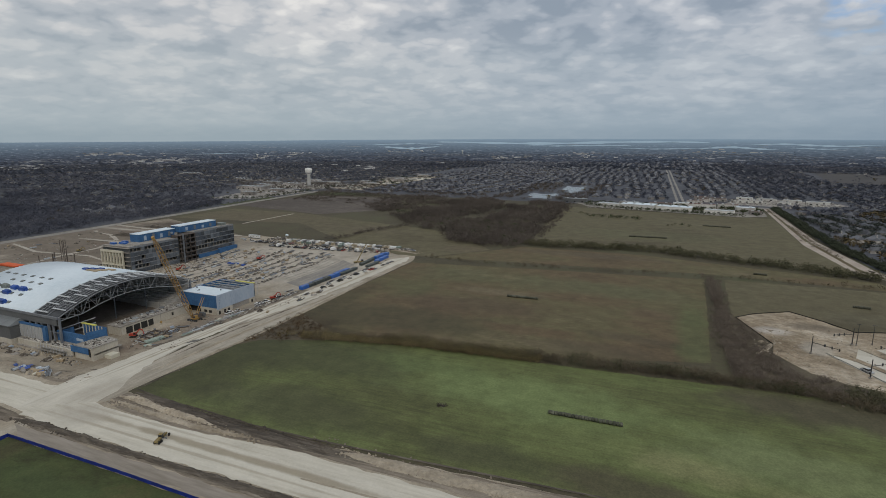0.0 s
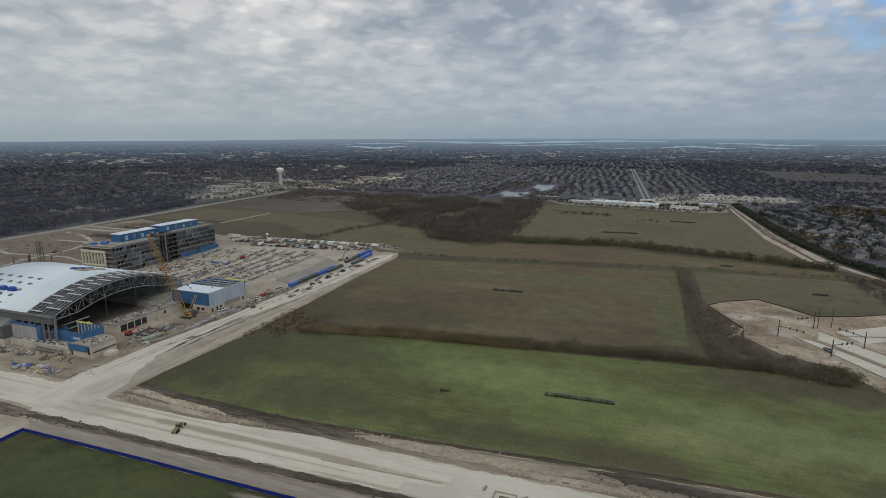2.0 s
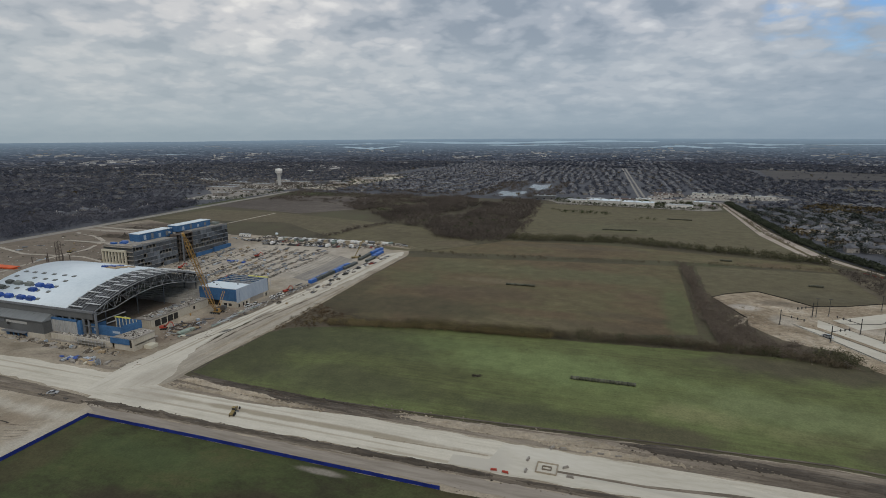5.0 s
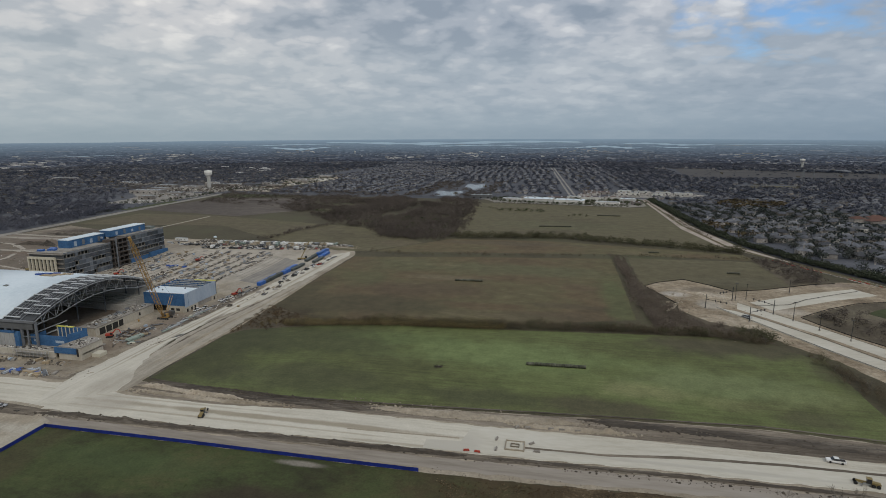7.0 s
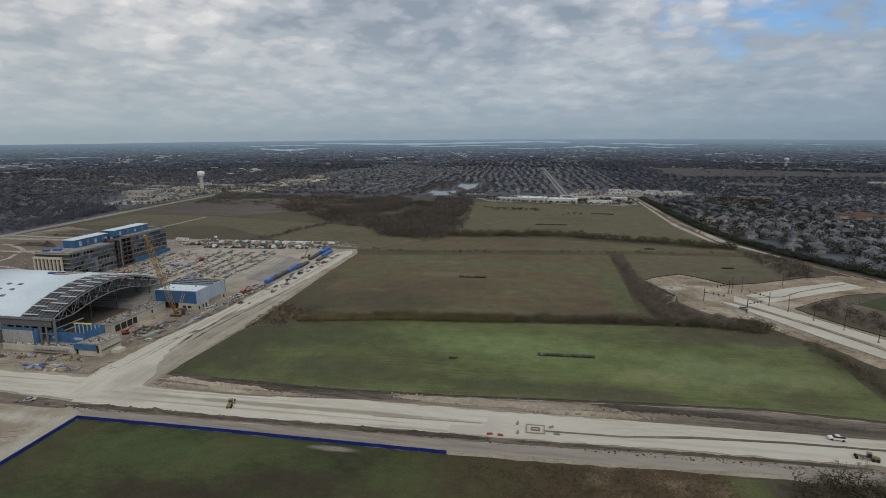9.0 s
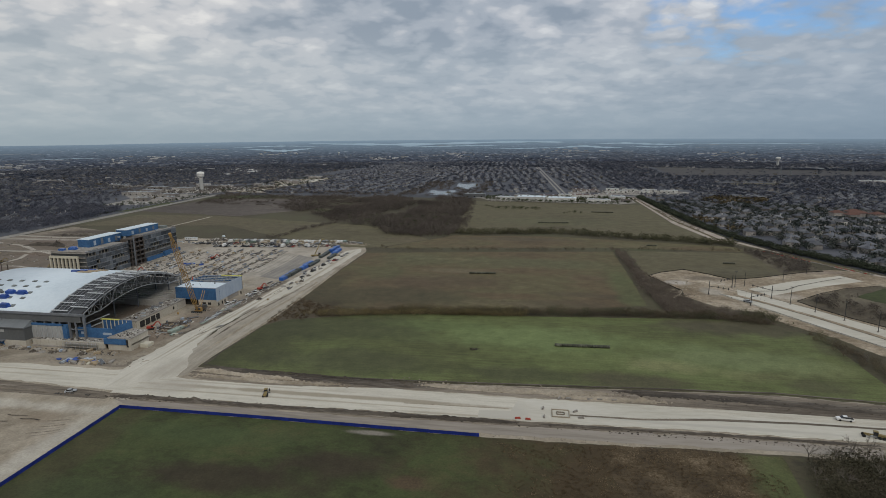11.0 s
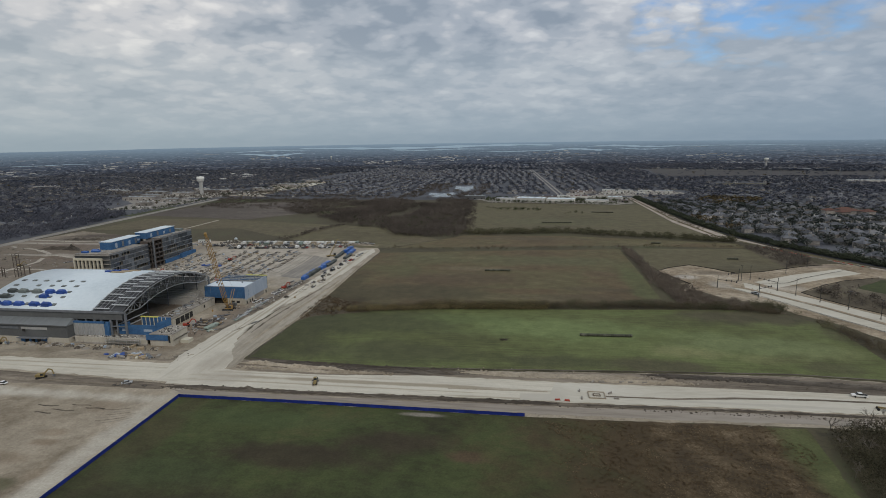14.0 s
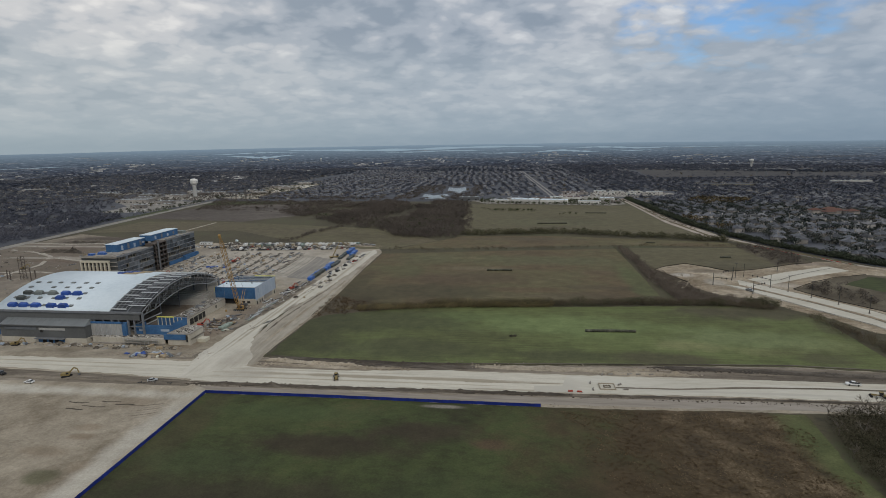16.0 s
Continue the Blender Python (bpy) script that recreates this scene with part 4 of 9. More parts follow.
M["bright_steel"] = surface("new_galvanised_steel", [(0.46, 0.48, 0.50), (0.60, 0.62, 0.63)], 0.3, 2.0, 0.5, metal=0.15)
M["tier"] = surface("pale_precast_tiers", [(0.33, 0.32, 0.305), (0.42, 0.41, 0.395), (0.48, 0.47, 0.455)], 0.12, 0.9, 0.9)
M["truss"] = surface("weathered_truss_steel", [(0.20, 0.21, 0.22), (0.29, 0.30, 0.31)], 0.3, 2.0, 0.55, metal=0.3)
M["dark"] = surface("dark_opening", [(0.018, 0.018, 0.018), (0.035, 0.033, 0.03)], 0.2, 1.0, 0.9)
M["greyclad"] = surface("dark_grey_cladding", [(0.085, 0.088, 0.090), (0.115, 0.118, 0.120)], 0.15, 1.0, 0.6)
M["greyroof"] = surface("grey_metal_roof", [(0.135, 0.147, 0.153), (0.175, 0.187, 0.193)], 0.1, 1.0, 0.5, stretch=(2, 0.3, 1))
M["slab"] = surface("raw_concrete_slab", [(0.17, 0.155, 0.135), (0.25, 0.23, 0.205), (0.32, 0.30, 0.27)], 0.12, 0.9, 0.9)
M["rust"] = surface("brown_core_steel", [(0.060, 0.050, 0.044), (0.105, 0.086, 0.074)], 0.2, 1.0, 0.9)
# dark for the shaded gaps under the purlins
M["open_bay_shade"] = surface("dark_bay_gap", [(0.030, 0.032, 0.036), (0.060, 0.063, 0.068)], 0.2, 1.0, 0.6, stretch=(0.2, 2, 1))
M["arena_earth"] = surface("brown_arena_earth", [(0.125, 0.10, 0.08), (0.19, 0.16, 0.13), (0.26, 0.225, 0.19)], 0.06, 0.6, 0.95)
M["yellow"] = surface("yellow_green_board", [(0.48, 0.46, 0.10), (0.58, 0.56, 0.16)], 0.3, 2.0, 0.8)
M["crane"] = surface("amber_crane_paint", [(0.27, 0.160, 0.050), (0.36, 0.225, 0.075)], 0.3, 2.0, 0.5)
M["tarp"] = surface("blue_tarpaulin", [(0.012, 0.040, 0.165), (0.022, 0.065, 0.26), (0.040, 0.10, 0.35)], 0.3, 1.5, 0.45, vary=0.15)
M["tarp_light"] = surface("bright_blue_wrap", [(0.022, 0.085, 0.30), (0.035, 0.12, 0.38)], 0.2, 1.2, 0.4, vary=0.12)
M["ply"] = surface("plywood", [(0.25, 0.195, 0.125), (0.35, 0.28, 0.19)], 0.3, 2.0, 0.9, vary=0.15)
M["glass"] = surface("dark_facade_glass", [(0.030, 0.037, 0.048), (0.062, 0.074, 0.090)], 0.06, 0.4, 0.06, spec=1.0, vary=0.35)
# sky reflection put into the paler panes as base colour
M["pale_glass"] = surface("painted_sky_glass", [(0.085, 0.10, 0.12), (0.13, 0.147, 0.17)], 0.06, 0.4, 0.12, spec=0.9, vary=0.3)
M["slab_edge"] = surface("grey_slab_edge", [(0.15, 0.148, 0.145), (0.24, 0.235, 0.225)], 0.3, 1.5, 0.9)
M["spandrel"] = surface("grey_spandrel_panel", [(0.10, 0.112, 0.13), (0.17, 0.183, 0.20)], 0.1, 0.8, 0.4, vary=0.3)
SITE = -3.3


def world_part(name, geo, material, parent, label="", smooth=False):
    """A part whose geometry is given in the place's own coordinates."""
    off = parent.matrix_basis.translation if parent.parent is None else parent.parent.matrix_basis.translation
    geo.v = [(x - off.x, y - off.y, z - off.z) for x, y, z in geo.v]
    return part(name, geo, material, parent, label, smooth)


def arch_z(y, drop=0.0):
    return 15.0 + 11.0 * (1 - ((y - 115) / 45.0) ** 2) - drop


def vault(x0, x1, y0, y1, drop, thick, n=30):
    g = Geo()
    ys = [y0 + (y1 - y0) * i / n for i in range(n + 1)]
    top = [(y, arch_z(y, drop)) for y in ys]
    low = [(y, arch_z(y, drop + thick)) for y in ys]
    ring = top + low[::-1]
    m = len(ring)
    g.v = [(x0, y, z) for y, z in ring] + [(x1, y, z) for y, z in ring]
    g.f = [(i, m + i, m + (i + 1) % m, (i + 1) % m) for i in range(m)]
    g.f += [tuple((i, i + 1, m - 2 - i, m - 1 - i)) for i in range(n)] + [tuple(m + k for k in (m - 1 - i, m - 2 - i, i + 1, i)) for i in range(n)]
    return g


def build_arena():
    a = thing("arena", -130, 115, SITE, "unfinished arena with a white vaulted roof and open steel arch", "arena")
    roof = world_part("roof", vault(-176, -99, 70, 160, 0, 0.7), M["membrane"], a, "white membrane vault", True)
    world_part("eave_fascia", Geo().box(-176, -78, 69.6, 70.4, 13.6, 14.9), M["steel"], roof)
    # bare steel bay in front of the finished roof
    # added dark sheet: the shade seen between purlins of the undecked bay
    world_part("deck", vault(-99, -80, 71, 159, 1.3, 0.15), M["open_bay_shade"], a, "dark sheet in place of the open roof bay")
    rnd = random.Random(4)
    for xa, xb, shift in ((-99, -89.4, 0.0), (-89.0, -79.2, 3.2)):
        y = 72.0 + shift
        while y < 157:
            y2 = min(158.5, y + 6.4)
            world_part("purlin", Geo().beam((xa - 0.3, y, arch_z(y)), (xb + 0.5, y, arch_z(y)), 0.8, 0.4), M["bright_steel"], a)
            g = Geo()
            for k in (0.06, 0.36, 0.66, 0.94):
                x = xa + (xb - xa) * k
                g.beam((x, y, arch_z(y, 0.25)), (x, y2, arch_z(y2, 0.25)), 0.26, 0.2)
            for k in (0.33, 0.66):
                ym = y + (y2 - y) * k
                if rnd.random() < 0.8:
                    g.beam((xa + 0.5, ym, arch_z(ym, 0.3)), (xa + (xb - xa) * rnd.choice((0.66, 0.95)), ym, arch_z(ym, 0.3)), 0.22, 0.18)
            world_part("roof_frame", g, M["truss"], a)
            y += 6.4
    for x in (-78.3, -88, -98.4):
        n = 20
        ys = [70.5 + 89 * i / n for i in range(n + 1)]
        depth = [2.0 + 5.0 * min(1, (min(y - 70.5, 159.5 - y)) / 14) for y in ys]
        up = Geo().sweep([(x, y, arch_z(y, 1.0)) for y in ys], 0.4, 0.45)
        low = Geo().sweep([(x, y, arch_z(y, 1 + d)) for y, d in zip(ys, depth)], 0.35, 0.4)
        truss = world_part("arch_truss", up, M["truss"] if x > -80 else M["steel"], a, "grey steel arch truss")
        world_part("bottom_chord", low, M["truss"] if x > -80 else M["steel"], truss)
        for i in range(n):
            p, q = ys[i], ys[i + 1]
            w = Geo().beam((x, p, arch_z(p, 1)), (x, p, arch_z(p, 1 + depth[i])), 0.18, 0.18)
            w.beam((x, p, arch_z(p, 1 + depth[i])) if i % 2 else (x, p, arch_z(p, 1)), (x, q, arch_z(q, 1)) if i % 2 else (x, q, arch_z(q, 1 + depth[i + 1])), 0.2, 0.2)
            world_part("web_member", w, M["truss"] if x > -80 else M["steel"], truss)
    for i in range(12):
        y = 78 + i * 7
        world_part("lateral_brace", Geo().beam((-98.4, y, arch_z(y, 6.5)), (-78.3, y + 3, arch_z(y + 3, 6.5)), 0.25, 0.25), M["steel"], a)
    for x in (-78.3, -88, -98.4):
        for y in (71, 159):
            world_part("column", Geo().box(x - 0.5, x + 0.5, y - 0.5, y + 0.5, SITE, 14.2), M["steel"], a)
    for x, y in ((-99, 118), (-99, 140), (-100, 95)):
        world_part("shoring_post", Geo().rod((x, y, SITE - 4), (x, y, arch_z(y, 7)), 0.35, 8), M["steel"], a)
    world_part("wall", Geo().box(-176, -112, 70.4, 71.2, SITE, 13.7), M["greyclad"], a, "dark side wall below the eave")
    world_part("eave_wall", Geo().box(-112, -80, 70.4, 71.0, 9.6, 13.7), M["greyclad"], a, "dark band below the eave")
    for x in (-110, -104, -94, -84):
        world_part("column", Geo().box(x - 0.35, x + 0.35, 70.6, 71.3, SITE, 9.6), M["steel"], a)
    world_part("tie_beam", Geo().beam((-112, 71, 5.5), (-79, 71, 5.5), 0.4, 0.5), M["steel"], a)
    world_part("wall", Geo().box(-176, -80, 158.8, 159.6, SITE, 13.7), M["tier"], a)
    g = Geo()
    ys = [70.5 + 89 * i / 16 for i in range(17)]
    g.v = [(-175.6, y, SITE) for y in ys] + [(-175.6, y, arch_z(y, 0.8)) for y in ys]
    g.f = [(i, i + 1, 18 + i, 17 + i) for i in range(16)]
    world_part("end_wall", g, M["tier"], a)
    # seating bowl
    world_part("arena_floor", Geo().box(-170, -79, 82, 152, SITE - 0.2, SITE + 0.25), M["arena_earth"], a, "brown bare earth field")
    for i in range(7):
        world_part("seating_tier", Geo().box(-172, -84, 145 + 2 * i, 147 + 2 * i, SITE, SITE + 2.0 + 0.9 * i), M["tier"], a)
        world_part("seating_tier", Geo().box(-172 + 2.2 * i - 2.2, -172 + 2.2 * i, 80, 145, SITE, SITE + 8.3 - 0.9 * i), M["tier"], a)
        world_part("seating_tier", Geo().box(-172, -112, 73 + 1.6 * i, 74.6 + 1.6 * i, SITE, SITE + 7.5 - 0.9 * i), M["tier"], a)
    world_part("ring_wall", Geo().box(-112, -80, 143.6, 144.4, SITE, SITE + 4.5), M["tier"], a)
    world_part("stair_beam", Geo().beam((-90, 76, 1), (-80, 92, 5), 0.5, 0.6).beam((-90, 76, 4), (-80, 92, 8), 0.4, 0.5), M["light_steel"], a)


build_arena()


def roof_unit(x, y, wrapped, colour, long=5.0):
    z = arch_z(y) - 0.1
    slope = math.degrees(math.atan(-2 * 11 * (y - 115) / 45 ** 2))
    u = thing("rooftop_unit", x, y, z, "rooftop air unit wrapped in a blue tarpaulin" if wrapped else "bare grey-green rooftop air unit on the white roof", "air conditioner", "units on the arena roof")
    u.matrix_basis = pose(x, y, z, slope * 0.7)
    r = random.Random(int(x * 10 + y))
    h = long / 2
    g = Geo()
    ring = [(-h, -1.3), (h, -1.3), (h, 1.3), (-h, 1.3)]
    for k, (s, zz) in enumerate(((1.05, -0.3), (1.0, 1.1), (0.96, 1.7), (0.7, 2.15))):
        g.v += [(px * s + r.uniform(-0.15, 0.15), py * s + r.uniform(-0.12, 0.12), zz + r.uniform(-0.1, 0.1)) for px, py in ring]
    g.f = [(4 * k + i, 4 * k + (i + 1) % 4, 4 * k + 4 + (i + 1) % 4, 4 * k + 4 + i) for k in range(3) for i in range(4)] + [(12, 13, 14, 15)]
    part("tarpaulin" if wrapped else "casing", g, colour, u)
    part("curb", Geo().box(-h * 0.9, h * 0.9, -1.1, 1.1, -0.9, 0.0), M["greyclad"], u)
    d = part("duct", Geo().box(h, h + 1.5, -0.6, 0.6, -0.5, 0.8), M["tarp"] if wrapped else M["greyclad"], u)


M["unit_dark"] = plain("dark_green_casing", (0.055, 0.065, 0.062), 0.6)
M["unit_grey"] = plain("grey_green_casing", (0.16, 0.18, 0.17), 0.6)
for x in (-165, -157.7, -149.6, -139.1, -131.2):
    roof_unit(x, 73.1, True, M["tarp"])
for x, w, m in ((-164.6, False, "unit_dark"), (-156.9, False, "unit_grey"), (-147.5, False, "unit_grey"), (-138.4, True, "tarp"), (-130.6, True, "tarp")):
    roof_unit(x, 84.6, w, M[m])
roof_unit(-138.7, 80.2, True, M["tarp"])
roof_unit(-164.6, 79.2, False, M["unit_dark"])


def roof_curb(x, y):
    z = arch_z(y)
    c = thing("roof_curb", x, y, z - 0.2, "small dark square roof curb with a lid", "roof curb", "curbs on the arena roof", 0)
    c.matrix_basis = pose(x, y, z - 0.2, math.degrees(math.atan(-2 * 11 * (y - 115) / 45 ** 2)))
    part("frame", Geo().box(-1.3, 1.3, -0.9, 0.9, 0, 0.55), M["greyclad"], c)
    part("lid", Geo().add([(-1.15, -0.8, 0.552), (1.15, -0.8, 0.552), (1.15, 0.8, 0.552), (-1.15, 0.8, 0.552), (0, 0, 0.8)], [(0, 1, 4), (1, 2, 4), (2, 3, 4), (3, 0, 4)]), M["unit_grey"], c)


for y, xs in ((98.8, (-169.7, -161.9, -153.6, -144.6, -135.4, -127.2)), (92.2, (-169.3, -153.2, -143.7, -135.4, -126.5)), (80.4, (-169.3, -161.4, -152.7, -143.1, -135, -126)), (73.8, (-154.1, -144.3, -126.5)), (85.6, (-152.7, -126.1))):
    for x in xs:
        roof_curb(x, y)


def flat_stack(name, x, y, z, w, d, h, n, material, label, category, turn=0.0, group=""):
    """A loose stack of boards, sheets or bundles, each layer a part slightly out of line."""
    r = random.Random(int(abs(x) * 31 + abs(y) * 17))
    t = thing(name, x, y, z, label, category, group, turn)
    for i in range(n):
        jx, jy = r.uniform(-0.06, 0.06) * w, r.uniform(-0.06, 0.06) * d
        part("layer", Geo().box(-w / 2 + jx, w / 2 + jx, -d / 2 + jy, d / 2 + jy, h * i / n, h * (i + 0.9) / n), material, t)
    return t


for x, y, w, d in ((-119, 120, 10, 3), (-116, 124, 8, 3), (-113, 128, 7, 2.5)):
    flat_stack("plywood_stack", x, y, arch_z(y) - 0.5, w, d, 1.1, 3, M["ply"], "stack of tan plywood sheets on the white roof", "plywood")
for x, y in ((-127, 121), (-123, 123), (-119.5, 126)):
    flat_stack("tarped_pallet", x, y, arch_z(y) - 0.5, 4.5, 2.4, 1.6, 2, M["tarp"], "pallet under a crumpled blue tarpaulin on the roof", "pallet")


def build_annex():
    a = thing("annex_building", -139, 69, SITE, "dark grey clad annex with a sloping metal roof", "building")
    w = world_part("wall", Geo().prism([(-167, 64.5), (-111, 64), (-111, 74), (-167, 74)], -0.2, 7.5), M["greyclad"], a)
    world_part("base_wall", Geo().prism([(-167.2, 64.3), (-110.8, 63.8), (-110.8, 74), (-167.2, 74)], SITE, -0.2), M["precast"], a, "tan precast base wall")
    g = Geo()
    g.add([(-167.4, 63.9, 7.5), (-110.6, 63.4, 7.5), (-112.6, 73, 10.8), (-167.4, 73, 10.8), (-167.4, 63.9, 7.0), (-110.6, 63.4, 7.0), (-110.6, 73, 7.0), (-167.4, 73, 7.0)],
          [(0, 1, 2, 3), (7, 6, 5, 4), (0, 4, 5, 1), (1, 5, 6, 2), (2, 6, 7, 3), (3, 7, 4, 0)])
    roof = world_part("roof", g, M["greyroof"], a, "grey standing-seam metal roof")
    for i in range(18):
        x = -166 + i * 3.2
        world_part("seam", Geo().beam((x, 64, 7.58), (x, 73, 10.88), 0.12, 0.14), M["greyroof"], roof)
    world_part("gutter", Geo().box(-167.4, -110.6, 63.2, 63.6, 7.0, 7.5), M["greyclad"], roof)
    world_part("light_panel", Geo().box(-141, -124, 63.75, 63.95, 4.4, 5.9), M["bare_panel"], w, "pale unfinished wall strip")
    world_part("light_panel", Geo().box(-164, -143, 63.95, 64.2, 4.4, 5.9), M["spandrel"], w, "grey unfinished wall strip")
    world_part("storefront", Geo().box(-142, -125, 63.55, 64.0, SITE, -0.6), M["blue"], w, "blue wrapped entrance")
    for x in (-139, -135, -131):
        world_part("door_opening", Geo().box(x, x + 2.4, 63.4, 63.7, SITE, -1.0), M["dark"], w)
    world_part("canopy", Geo().box(-143, -124, 61.5, 64, -0.5, -0.1), M["steel"], w)
    world_part("vent", Geo().box(-140.2, -138.6, 63.5, 63.8, 3.2, 4.6), M["dark"], w)
    b = thing("side_building", -176, 70, SITE, "low blue clad side block beside the arena", "building")
    world_part("wall", Geo().box(-196, -168.2, 65.5, 78, SITE, 5.5), M["slab"], b)
    world_part("sheathing", Geo().box(-196, -168.4, 65.2, 65.48, 0.5, 5.0), M["blue"], b, "blue wall sheathing")
    world_part("roof", Geo().box(-196.4, -168, 65, 78.4, 5.5, 5.9), M["blue"], b)


def build_podium():
    p = thing("podium", -80, 74, SITE, "tan precast podium around the arena, unfinished on top", "podium")
    low = world_part("wall", Geo().box(-108, -62, 65.6, 66.4, SITE, 0.4), M["precast"], p, "tan precast panel wall")
    for i in range(9):
        x = -108 + i * 5.1
        world_part("panel_joint", Geo().box(x, x + 0.12, 65.55, 65.62, SITE, 0.4), M["slab"], low)
    world_part("deck", Geo().box(-110, -46, 66.4, 82, -0.4, 0.2), M["slab"], p, "rough concrete deck")
    east = world_part("wall", Geo().prism([(-60, 65.6), (-46, 65.6), (-46, 80), (-57, 81)], SITE, 3.6), M["precast"], p, "tan precast corner block")
    world_part("coping", Geo().prism([(-60.2, 65.4), (-45.7, 65.4), (-45.7, 80.3), (-57.2, 81.3)], 3.6, 3.9), M["slab"], east)
    world_part("sheathing", Geo().box(-62, -48.5, 65.0, 65.55, 0.2, 3.3), M["blue"], east, "blue sheathing strip")
    world_part("opening", Geo().box(-48.4, -47.4, 65.3, 65.55, -1.2, 3.0), M["dark"], east)
    world_part("step_block", Geo().box(-45, -40, 71, 76, SITE, -1.2), M["cream"], p)
    world_part("ledge", Geo().box(-108, -62, 64.6, 65.6, SITE, SITE + 0.7), M["slab"], p)
    # scaffold in front of the wall
    s = thing("scaffold", -74, 64, SITE, "light tube scaffold along the podium wall", "scaffold")
    for i in range(9):
        x = -86 + i * 2.6
        for y in (62.8, 64.4):
            world_part("standard", Geo().rod((x, y, SITE), (x, y, SITE + 5.0), 0.07, 6), M["light_steel"], s)
        for z in (SITE + 1.6, SITE + 3.4):
            if i < 8:
                world_part("ledger", Geo().rod((x, 62.8, z), (x + 2.6, 62.8, z), 0.06, 5), M["light_steel"], s)
                world_part("plank", Geo().box(x, x + 2.5, 62.7, 64.4, z, z + 0.1), M["slab"], s)
    # blue walled block on the deck
    b = thing("blue_block", -74, 80, 0.2, "open topped block in blue sheathing with yellow-green coping", "building")
    z0, z1 = 0.2, 7.3
    world_part("wall", Geo().box(-85, -60.6, 73.0, 73.6, z0, z1 - 1.3), M["blue"], b)
    e = world_part("wall", Geo().prism([(-60.6, 73.0), (-57.6, 82.0), (-58.2, 82.2), (-61.2, 73.2)], z0, z1 + 0.2), M["blue"], b)
    w = world_part("wall", Geo().box(-77, -57.8, 82.2, 82.8, z0, z1 + 0.7), M["blue"], b)
    world_part("wall", Geo().box(-85, -84.4, 73.6, 82, z0, z1 - 2.2), M["blue"], b)
    world_part("coping", Geo().box(-77.4, -66, 81.8, 83.1, z1 + 0.7, z1 + 1.1), M["yellow"], w, "yellow-green coping board")
    for i in range(7):
        world_part("stud", Geo().box(-76.6 + i * 2.6, -76.2 + i * 2.6, 81.9, 82.2, z0, z1 + 0.7), M["cream"], w)
    world_part("floor", Geo().box(-84.4, -61.2, 73.6, 82.2, z0 - 0.1, z0 + 0.15), M["slab"], b)
    for x, q in ((-83, 2.4), (-69, 5.5)):
        world_part("patch", Geo().box(x, x + q, 72.9, 73.02, 2.2, 3.6), M["panel"], b, "pale patch on the sheathing")
    # pale panel wall behind the deck
    f = thing("panel_wall", -100, 71.5, 0.2, "pale panel wall framed by torn blue sheathing", "wall")
    world_part("panel", Geo().box(-111.5, -91, 69.2, 70.2, 0.2, 7.6), M["bare_panel"], f, "stained grey wall panel")
    for i in range(7):
        x = -111 + i * 3.2
        world_part("rib", Geo().box(x, x + 0.2, 69.05, 69.2, 0.2, 7.6), M["light_steel"], f)
    world_part("frame", Geo().box(-112.3, -90.2, 69.0, 70.3, 7.6, 8.6), M["blue"], f)
    world_part("frame", Geo().box(-112.3, -111.5, 69.0, 70.3, 0.2, 7.6), M["blue"], f)
    world_part("frame", Geo().box(-91, -88.2, 69.0, 70.3, 0.2, 8.6), M["blue"], f)


def build_concourse():
    c = thing("concourse", -71.0, 122, SITE, "low tan concourse block with dark openings", "building")
    w = world_part("wall", Geo().box(-68.2, -67.6, 98, 147, SITE, 1.7), M["precast"], c)
    world_part("wall", Geo().box(-78.0, -68.2, 97.4, 98, SITE, 1.7), M["precast"], c)
    world_part("wall", Geo().box(-78.6, -78.0, 97.4, 146, SITE, 1.7), M["slab"], c)
    world_part("roof", Geo().box(-78.8, -67.4, 97.2, 147.2, 1.7, 2.2), M["slab"], c, "rough unfinished concrete roof")
    for y, d in ((101, 4.2), (106, 4.2), (111, 4.2), (116, 3.4)):
        world_part("opening", Geo().box(-67.7, -67.5, y, y + d, SITE, 0.7), M["dark"], w)
    world_part("opening", Geo().box(-67.7, -67.5, 133, 134.4, -1.6, 0.4), M["dark"], w)
    for i in range(14):
        r = random.Random(60 + i)
        x, y = r.uniform(-77, -69), r.uniform(99, 144)
        flat_stack("rubble_stack", x, y, 2.2, r.uniform(1, 2.6), r.uniform(1, 3), r.uniform(0.3, 0.9), 2, M[r.choice(("slab", "steel", "light_steel"))], "small stack of materials on the concourse roof", "material stack", r.uniform(0, 90), "stacks on the concourse")


